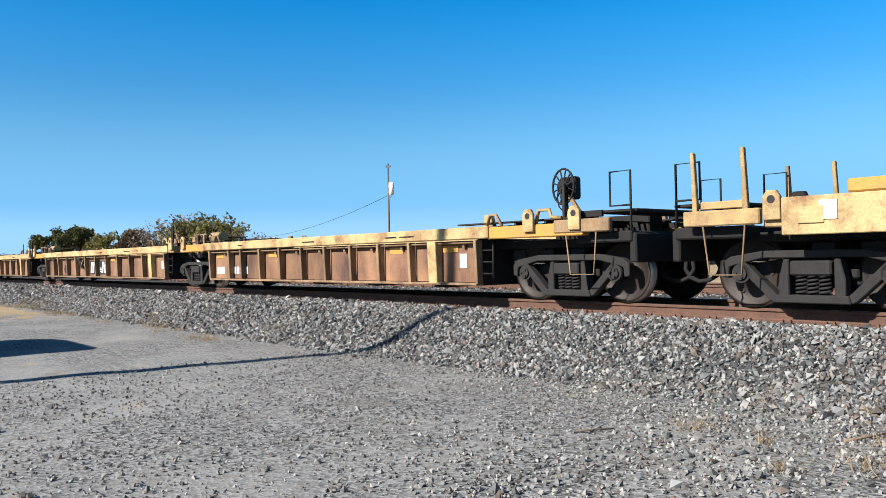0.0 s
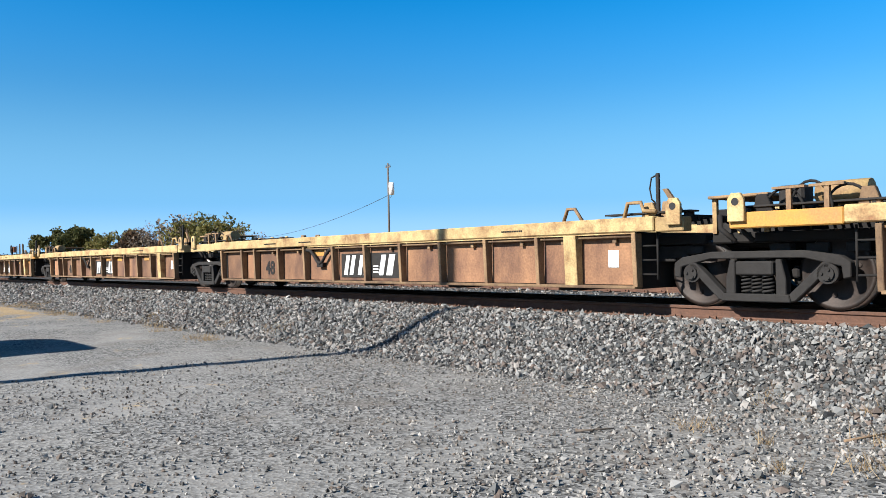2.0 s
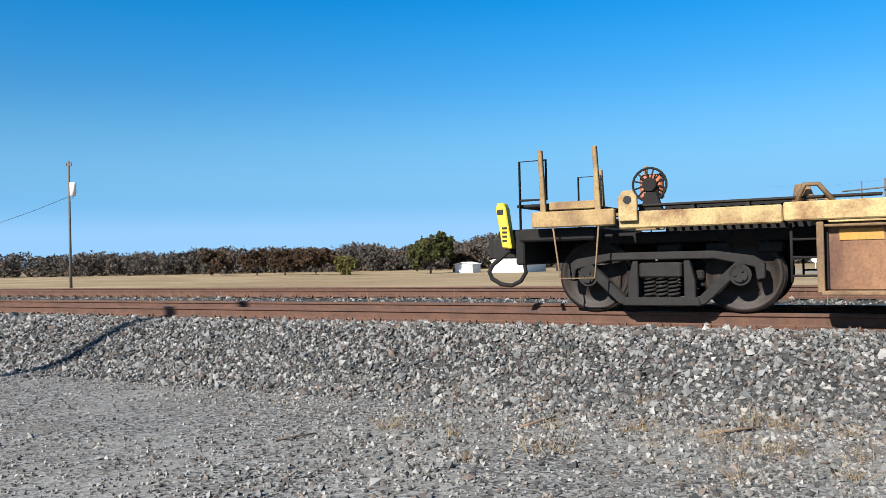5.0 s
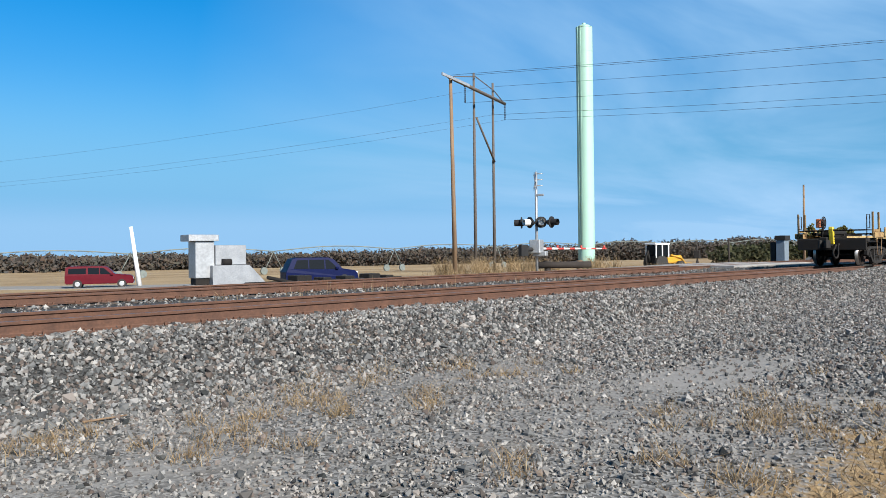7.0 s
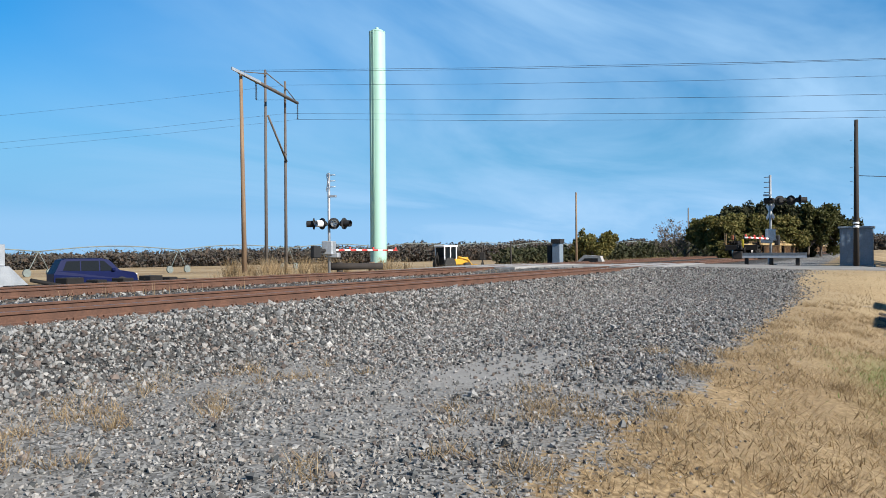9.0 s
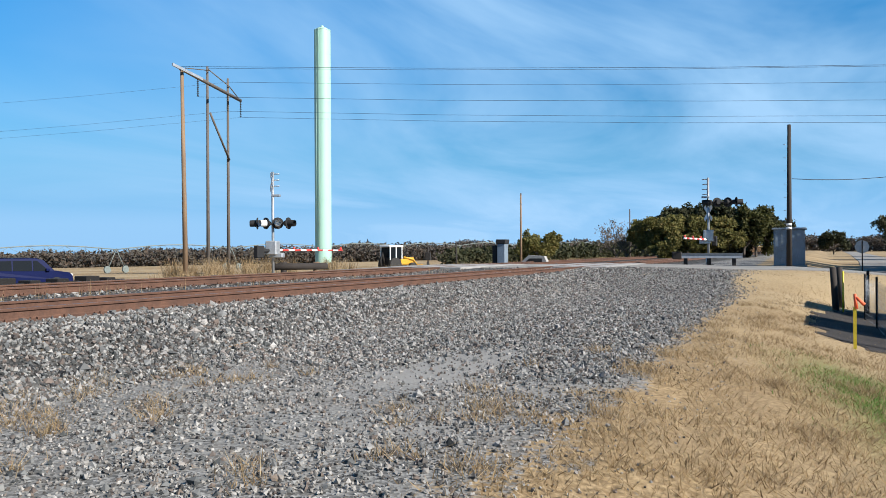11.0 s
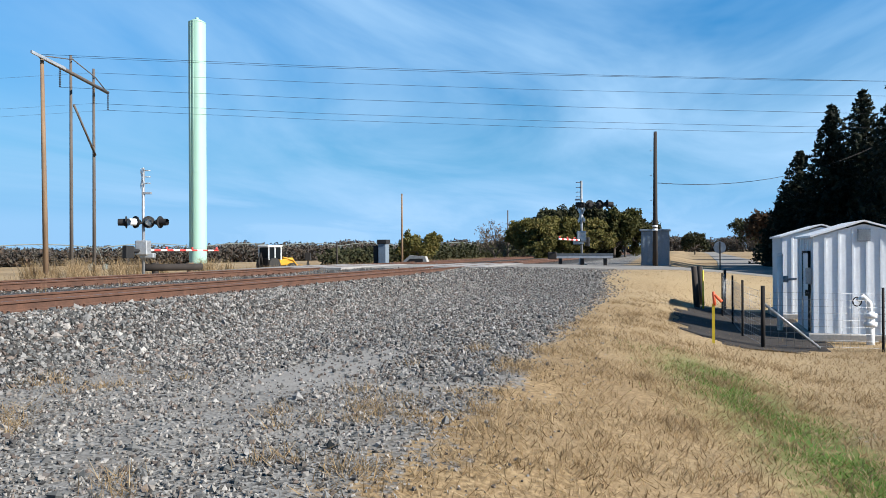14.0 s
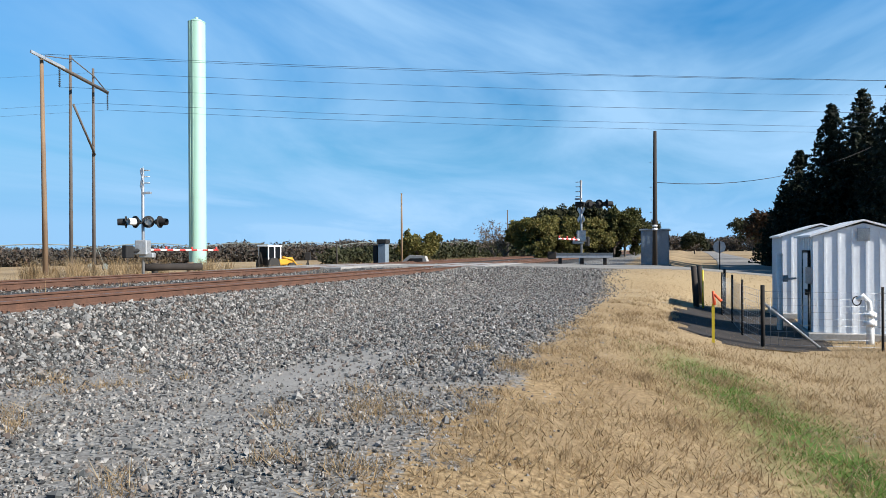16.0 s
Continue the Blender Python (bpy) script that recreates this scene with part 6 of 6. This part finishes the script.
def tree(x, y, h, spread, material, seed, label, leaves=26, size=0.35, depth=3, z=None, name="tree"):
    rng = np.random.default_rng(seed)
    t = thing(name, pose(x, y, gz(x, y) if z is None else z), label, "tree", "trees")
    bm = B()
    tips = []
    tube(bm, (0, 0, -0.4), (0, 0, h * 0.22), h * 0.028, 9, h * 0.022, False)
    for k in range(6):
        a = 2 * math.pi * (k + rng.random()) / 6
        d = Vector((math.cos(a) * spread, math.sin(a) * spread, rng.uniform(0.7, 1.4))).normalized()
        limbs(bm, rng, Vector((0, 0, h * rng.uniform(0.14, 0.26))), d, h * 0.30, h * 0.014, depth, tips)
    zt = max(p.z for p in tips)
    f = h / zt
    for v in bm.verts:
        if v.co.z > 0:
            v.co *= f if v.co.z > h * 0.2 else 1 + (f - 1) * v.co.z / (h * 0.2)
    part("trunk", bm, M_BARK, t)
    if leaves:
        cs = [tuple(p * f) for p in tips]
        co, fa = clumps(rng, cs, [h * 0.10 * rng.uniform(0.6, 1.4) for _ in cs], leaves, size)
        cr = new("crown", from_arrays("crown", co, fa, material))
        cr.parent = t
    else:
        cs = [tuple(p * f) for p in tips]
        co, fa = clumps(rng, cs, [h * 0.08 for _ in cs], 5, size * 0.5)
        cr = new("crown", from_arrays("crown", co, fa, material))
        cr.parent = t
    return t


def spruce(x, y, h, r, seed):
    rng = np.random.default_rng(seed)
    t = thing("spruce_tree", on_ground(x, y), "tall dense dark green spruce tree", "tree", "spruce trees")
    bm = B()
    tube(bm, (0, 0, -0.4), (0, 0, h * 0.97), h * 0.02, 8, 0.03, False)
    part("trunk", bm, M_BARK, t)
    cs, rs = [], []
    z = h * 0.04
    while z < h:
        k = 1 - z / h
        rad = r * (k ** 0.8)
        nb = max(4, int(11 * k ** 0.5 + 3))
        for i in range(nb):
            a = 2 * math.pi * (i + rng.random()) / nb
            R_ = rad * rng.uniform(0.72, 1.12)
            for q in np.linspace(0.25, 1, max(2, int(R_ / 0.4))):
                cs.append((math.cos(a) * R_ * q, math.sin(a) * R_ * q, z - 0.28 * R_ * q + 0.20 * R_ * q * q))
                rs.append(0.20 + 0.16 * (1 - q) + 0.07 * rad * 0.5)
        z += 0.34 + 0.12 * k
    co, fa = clumps(rng, cs, rs, 12, 0.24, 0.6)
    cr = new("crown", from_arrays("crown", co, fa, M_NEEDLE))
    cr.parent = t


for i, (x, y, h, r) in enumerate(((62, -14.8, 14.8, 4.6), (68.5, -11.3, 13.0, 4.2), (55, -14.6, 16.0, 5.0), (74, -14.6, 15.2, 4.6), (78, -10.2, 10.6, 4.2), (90, -10.4, 8.0, 3.5), (49, -14.0, 14.5, 4.8), (66, -17, 17, 5))):
    spruce(x, y, h, r, 50 + i)
tree(125, -13.6, 7.5, 1.0, M_LEAFB, 31, "reddish-brown autumn tree by the street", 30, 0.4)
tree(170, -13.5, 7.5, 1.1, M_LEAFD, 32, "dark bare-twigged tree by the street", 20, 0.4)
tree(240, -3.0, 6, 1.2, M_LEAFD, 33, "dark distant tree by the street", 20, 0.5)

# group behind the far signal
tree(95, 13.0, 5.8, 1.1, M_LEAFD, 41, "dense dark olive tree beyond the crossing", 110, 0.27)
tree(104, 10.6, 6.6, 1.1, M_LEAFD, 42, "dense dark olive tree beyond the crossing", 110, 0.27)
tree(98, 8.2, 5.6, 1.2, M_LEAFG, 43, "rounded olive green tree beyond the crossing", 110, 0.27)
tree(108, 7.6, 6.0, 1.1, M_LEAFD, 44, "rounded dark olive tree beyond the crossing", 110, 0.27)
for i, (x, y, h) in enumerate(((90, 15.6, 4.6), (91, 13.6, 4.4), (93, 17.6, 4.4), (92, 11.6, 4.4))):
    tree(x, y, h, 1.5, M_LEAFY, 60 + i, "yellow-green leafy bush beyond the crossing", 90, 0.22, name="bush")
tree(96, 21.5, 5.4, 1.3, M_TWIG, 66, "bare twiggy bush beyond the crossing", 0, 0.3, name="bush")
tree(99, 23.5, 4.4, 1.3, M_TWIG, 67, "bare twiggy bush beyond the crossing", 0, 0.3, name="bush")
tree(118, 40, 5.0, 1.3, M_LEAFY, 68, "small yellowing tree at the field edge", 50, 0.3)

# beyond the train at the start, and in the field
tree(-248, 68, 13.2, 1.0, M_LEAFG, 71, "green round tree beyond the train", 50, 0.7)
for i, (x, y, h, m, lv) in enumerate(((-215, 72, 11.2, M_LEAFY, 24), (-196, 70, 10.5, M_LEAFB, 16), (-180, 70, 12.0, M_TWIG, 0), (-168, 69, 13.3, M_TWIG, 6), (-158, 71, 12.2, M_LEAFY, 12), (-148, 70, 10.5, M_LEAFY, 14), (-144, 72, 9.4, M_TWIG, 0))):
    tree(x, y, h, 1.0, m, 80 + i, "half-bare autumn tree beyond the train", lv, 0.5)
tree(-95, 177, 9.6, 1.0, M_LEAFG, 91, "green round tree across the field", 70, 0.65, z=field_z(175))
for i, (x, y, h, m) in enumerate(((-132, 178, 7.0, M_LEAFB), (-146, 182, 7.0, M_LEAFB), (-120, 176, 4.5, M_LEAFY), (-160, 186, 7.5, M_LEAFB), (-92, 190, 5, M_LEAFB), (-178, 186, 8, M_LEAFB))):
    tree(x, y, h, 1.1, m, 95 + i, "brown half-bare tree across the field", 30, 0.6, z=field_z(y))


def woods(name, pts, h, depth, n, seed, label, material, size=1.3):
    """A far belt of trees along the points, with an uneven top."""
    rng = np.random.default_rng(seed)
    cs, rs = [], []
    for _ in range(n):
        k = rng.integers(0, len(pts) - 1)
        t = rng.random()
        (ax, ay, hs), (bx, by, hb) = pts[k], pts[k + 1]
        x, y = ax + (bx - ax) * t, ay + (by - ay) * t
        dd = rng.random() * depth
        l = math.hypot(x, y)
        hh = (hs + (hb - hs) * t) * (0.72 + 0.28 * noise.noise((x * 0.07, y * 0.07, seed)) + 0.12 * rng.random()) * (1 + 0.25 * dd / depth)
        x, y = x + x / l * dd, y + y / l * dd
        base = field_z(y)
        for q in range(6):
            cs.append((x + rng.normal() * 1.2, y + rng.normal() * 1.2, base + hh * (0.08 + 0.92 * (q + rng.random()) / 6)))
            rs.append(1.6)
    co, fa = clumps(rng, cs, rs, 11, size * 0.62)
    ob = new(name, from_arrays(name, co, fa, material))
    tagged(ob, label, "woods", kind="stuff")


woods("far_woods", [(-420, 190, 11), (-250, 215, 9.5), (-150, 235, 10), (-90, 250, 11.5), (-40, 255, 9.5), (10, 250, 6.2), (60, 235, 4.0), (110, 215, 3.6)], 1.0, 60, 2600, 5, "brown and russet autumn woods across the field", M_WOODS, 1.5)
woods("far_woods", [(100, 230, 3.8), (170, 190, 4.8), (240, 150, 6.0), (300, 110, 6.5), (330, 75, 7), (380, 40, 8)], 1.0, 30, 1900, 6, "low dark tree belt behind the field", M_WOODS, 1.2)
woods("far_woods", [(130, 62, 2.2), (160, 50, 2.8), (200, 36, 3.6), (240, 30, 4.4)], 1.0, 12, 420, 7, "scrubby dark trees beyond the crossing", M_LEAFD, 0.9)
woods("far_woods", [(430, 20, 9), (450, -10, 8), (440, -40, 10), (430, -90, 12)], 1.0, 30, 400, 8, "dark trees at the end of the street", M_WOODS, 1.3)
woods("far_woods", [(-700, 60, 10), (-500, 110, 10), (-420, 190, 11)], 1.0, 40, 700, 9, "far low trees along the railway", M_WOODS, 1.5)


# ---- loose stones and grass ----
OCT = np.array([(1, 0, 0), (0, 1, 0), (-1, 0, 0), (0, -1, 0), (0, 0, 1), (0, 0, -1)], float)
OCF = np.array([(0, 1, 4), (1, 2, 4), (2, 3, 4), (3, 0, 4), (1, 0, 5), (2, 1, 5), (3, 2, 5), (0, 3, 5)])


def stones(name, n, xr, yr, size, seed, label, material, dens=None, sink=0.25):
    rng = np.random.default_rng(seed)
    x = rng.uniform(*xr, n)
    y = rng.uniform(*yr, n)
    if dens:
        keep = np.array([dens(a, b) for a, b in zip(x, y)]) > rng.random(n)
        x, y = x[keep], y[keep]
        n = len(x)
    s = size * rng.lognormal(0, 0.32, n)
    z = np.array([ground(a, b) for a, b in zip(x, y)]) + s * sink
    sh = OCT[None] * rng.uniform(0.6, 1.15, (n, 6, 1)) * np.stack([s * rng.uniform(0.7, 1.3, n), s * rng.uniform(0.7, 1.2, n), s * rng.uniform(0.5, 0.9, n)], 1)[:, None]
    # turn each stone by a random axis
    q = rng.normal(size=(n, 4))
    q /= np.linalg.norm(q, axis=1)[:, None]
    w, a, b, c = q.T
    R = np.stack([1 - 2 * (b * b + c * c), 2 * (a * b - c * w), 2 * (a * c + b * w), 2 * (a * b + c * w), 1 - 2 * (a * a + c * c), 2 * (b * c - a * w), 2 * (a * c - b * w), 2 * (b * c + a * w), 1 - 2 * (a * a + b * b)], 1).reshape(n, 3, 3)
    co = np.einsum("nij,nkj->nki", R, sh) + np.stack([x, y, z], 1)[:, None]
    fa = (OCF[None] + 6 * np.arange(n)[:, None, None]).reshape(-1, 3)
    ob = new(name, from_arrays(name, co.reshape(-1, 3), fa, material))
    return tagged(ob, label, "gravel", kind="stuff")


def not_road(x, y):
    return 1.0 if road_at(x, y)[0] > 3.9 else 0.0


def shoulder(x, y):
    return not_road(x, y) * smooth(7.2, 8.2, y)


stones("ballast", 88000, (-12, 24), (6.9, 9.95), 0.029, 11, "grey crushed stone ballast on the bank", M_STONE, shoulder, 0.45)
stones("ballast", 34000, (-34, -12), (6.9, 9.95), 0.036, 16, "grey crushed stone ballast on the bank", M_STONE, shoulder, 0.45)
stones("ballast", 26000, (24, 44), (7.0, 9.95), 0.034, 17, "grey crushed stone ballast on the bank", M_STONE, shoulder, 0.45)
stones("ballast", 14000, (-75, -34), (7.0, 9.95), 0.055, 18, "far grey ballast along the main track", M_STONE, shoulder, 0.45)
stones("ballast", 30000, (-34, 48), (9.95, 18.2), 0.034, 12, "grey ballast between the rails and tracks", M_STONE, not_road)


def lot_density(x, y):
    d = math.hypot(x, y)
    k = 1.0 if d < 9 else (9 / d) ** 1.2
    g = smooth(2.9, 1.5, y - 0.035 * (x - 6)) * smooth(1.5, 5.0, x)
    dust = 0.5 * smooth(0.5, 0.62, 0.5 + 0.5 * noise.noise((x * 0.35, y * 0.8, 2)))
    dust = max(dust, 0.9 * math.exp(-(((x - 9.8) / 2.6) ** 2 + ((y - 4.6) / 0.75) ** 2) ** 2))
    k *= 1 - 0.6 * smooth(-2, -7, x) * smooth(7.2, 6.0, y)
    return k * (1 - 0.93 * g) * (1 - dust) * not_road(x, y)


stones("gravel", 105000, (-12, 30), (1.0, 8.2), 0.0155, 13, "grey loose gravel on the lot", M_GRAVEL, lot_density, 0.4)
stones("gravel", 38000, (-4, 40), (2.0, 8.2), 0.024, 14, "larger scattered stones on the lot", M_STONE, lot_density, 0.3)


def far_lot(x, y):
    g = smooth(2.9, 1.5, y - 0.035 * (x - 6)) * smooth(1.5, 5.0, x)
    dust = 0.92 * math.exp(-(((x - 9.8) / 2.6) ** 2 + ((y - 4.6) / 0.75) ** 2) ** 2)
    return (1 - 0.95 * g) * (1 - dust) * not_road(x, y)


stones("gravel", 60000, (9, 44), (2.2, 8.4), 0.029, 15, "coarse dark gravel beside the track", M_STONE, far_lot, 0.35)


def blades(name, n, xr, yr, h, seed, label, material, dens, lean=0.5, wide=0.006):
    rng = np.random.default_rng(seed)
    x = rng.uniform(*xr, n)
    y = rng.uniform(*yr, n)
    keep = np.array([dens(a, b) for a, b in zip(x, y)]) > rng.random(n)
    x, y = x[keep], y[keep]
    n = len(x)
    z = np.array([ground(a, b) for a, b in zip(x, y)]) - 0.01
    p = np.stack([x, y, z], 1)
    a = rng.uniform(0, 2 * np.pi, n)
    side = np.stack([np.cos(a), np.sin(a), 0 * a], 1)
    hh = h * rng.uniform(0.4, 1.3, n)
    ld = rng.normal(size=(n, 2)) * lean
    tip = p + np.stack([ld[:, 0] * hh, ld[:, 1] * hh, hh], 1)
    w = wide * rng.uniform(0.6, 1.5, n)[:, None]
    co = np.stack([p - side * w, p + side * w, tip], 1).reshape(-1, 3)
    ob = new(name, from_arrays(name, co, np.arange(n * 3).reshape(-1, 3), material))
    return tagged(ob, label, "grass", kind="stuff")


def lawn(x, y):
    if road_at(x, y)[0] < 4:
        return 0.0
    g = smooth(3.0, 1.4, y - 0.035 * (x - 6)) * smooth(1.5, 5.0, x)
    g *= smooth(0.30, 0.5, 0.5 + 0.5 * noise.noise((x * 0.9, y * 0.9, 5)) + (1.2 - y) * 0.12)
    if 17.6 < x < 29.5 and -3.1 < y < 0.1:
        g *= 0.08
    d = math.hypot(x, y)
    return g * min(1.0, (11 / d) ** 1.5)


def green_strip(x, y):
    return math.exp(-((y + 1.75 - 0.24 * (x - 7.5)) / 0.7) ** 2) * smooth(5, 6.5, x) * smooth(16, 12.5, x) * smooth(0.36, 0.52, 0.5 + 0.5 * noise.noise((x * 0.8, y * 1.1, 8)))


blades("dry_grass", 200000, (3, 40), (-9, 3.4), 0.085, 21, "short straw-coloured dry grass on the ditch bank", M_DRY, lawn, 0.9, 0.006)
blades("green_grass", 60000, (5, 16.5), (-4, 1.8), 0.06, 22, "patches of short green grass in the ditch", M_GREEN, green_strip, 0.8, 0.006)

TUFTS = [(random.uniform(-4, 16), random.uniform(4.9, 8.3), random.uniform(0.08, 0.26)) for _ in range(45)]
TUFTS = [p for p in TUFTS if p[0] < 6]
TUFTS += [(random.uniform(-3, 9), random.uniform(5.6, 7.9), random.uniform(0.1, 0.35)) for _ in range(32)]
TUFTS += [(random.uniform(4, 12), random.uniform(1.8, 3.8), random.uniform(0.1, 0.3)) for _ in range(26)]
TUFTS += [(random.uniform(-40, -14), random.uniform(6.8, 8.2), random.uniform(0.15, 0.4)) for _ in range(40)]


def tufts(name, spots, h, per, seed, label, material, lean=0.45, wide=0.004):
    rng = np.random.default_rng(seed)
    P = []
    for (x, y, r) in spots:
        k = int(per * (r / 0.2))
        P += [(x + rng.normal() * r * 0.5, y + rng.normal() * r * 0.5) for _ in range(k)]
    P = np.array(P)
    n = len(P)
    z = np.array([ground(a, b) for a, b in P]) - 0.01
    p = np.concatenate([P, z[:, None]], 1)
    a = rng.uniform(0, 2 * np.pi, n)
    side = np.stack([np.cos(a), np.sin(a), 0 * a], 1) * wide
    hh = h * rng.uniform(0.3, 1.4, n)
    ld = rng.normal(size=(n, 2)) * lean
    tip = p + np.stack([ld[:, 0] * hh, ld[:, 1] * hh, hh], 1)
    co = np.stack([p - side, p + side, tip], 1).reshape(-1, 3)
    ob = new(name, from_arrays(name, co, np.arange(n * 3).reshape(-1, 3), material))
    return tagged(ob, label, "grass", kind="stuff")


tufts("dry_grass", TUFTS, 0.13, 70, 23, "thin tufts of dry grass in the gravel", M_DRY, 0.7)
BANK = [(random.uniform(4, 26), random.uniform(-4.5, 2.4), random.uniform(0.1, 0.4)) for _ in range(190)]
BANK = [p for p in BANK if not (17 < p[0] < 30 and p[1] < 0.3)]
tufts("dry_grass", BANK, 0.12, 70, 27, "ragged clumps of dry grass on the ditch bank", M_DRY, 0.8, 0.005)
WEEDS = [(random.uniform(-22, 30), random.uniform(13.0, 14.6), random.uniform(0.05, 0.15)) for _ in range(90)]
tufts("dry_weeds", WEEDS, 0.38, 12, 24, "dry weeds between the tracks", M_DRY, 0.25, 0.006)
TALL = [(48 + random.uniform(-3, 8), 42.5 + random.uniform(-1, 4), 0.5) for _ in range(16)]
tufts("tall_dry_grass", TALL, 1.5, 90, 25, "tall dry grass round the pole feet", M_DRY, 0.3, 0.02)
EDGE = [(random.uniform(30, 130), random.uniform(24, 34), 0.5) for _ in range(160)]
tufts("tall_dry_grass", EDGE, 0.7, 40, 26, "tall dry grass at the field edge", M_DRY, 0.4, 0.02)

# fallen sticks and boards on the ballast
STICKS = ((-1.75, 4.75, 0.42, 20), (-2.6, 6.9, 0.5, 70), (9.6, 8.2, 0.55, 5), (3.0, 7.6, 0.4, -10), (-4.4, 5.6, 0.35, 50), (-0.9, 7.2, 0.5, 40), (1.6, 7.5, 0.35, -25))
for (x, y, l, a) in STICKS:
    bm = B()
    tube(bm, (-l / 2, 0, 0.02), (l / 2, 0, 0.035), 0.013, 6, 0.008)
    tube(bm, (0, 0, 0.025), (l * 0.25, 0.07, 0.05), 0.007, 5, 0.004)
    solid("stick", bm, M_BARK if a in (20, 50) else M_WOOD, on_ground(x, y, a), "small dead stick lying on the gravel", "stick", "sticks")


# ---- movement ----
def rear_x(t):
    """Where the rearmost coupler is at t."""
    if t <= 3.2:
        return -87.6 + 16.62 * t
    if t <= 5.3:
        return -34.42 + 16.68 * (t - 3.2)
    return 0.61 + 18.0 * (t - 5.3)


def motions():
    times = [i * 0.5 for i in range(33)]
    times = sorted(times + [5.3])
    for car, s in TRAIN:
        walk(car, [(t, pose(rear_x(t) + s, TRACK1, 0)) for t in times])
    for w, x in WHEELS:
        rows = []
        for i in range(481):
            t = i / 30
            rows.append((t, pose(x, 0, WR, 0, math.degrees((rear_x(t)) / WR) % 360, 0)))
        walk(w, rows)
    walk(CAR_B, [(t, pose(21.2 - 17.5 * (t - 5.5), 165, field_z(165), 0, 0, 180)) for t in times])
    walk(CAR_A, [(t, pose(-12.5 - 22 * (t - 5.5), 150, field_z(150), 0, 0, 180)) for t in times])


motions()
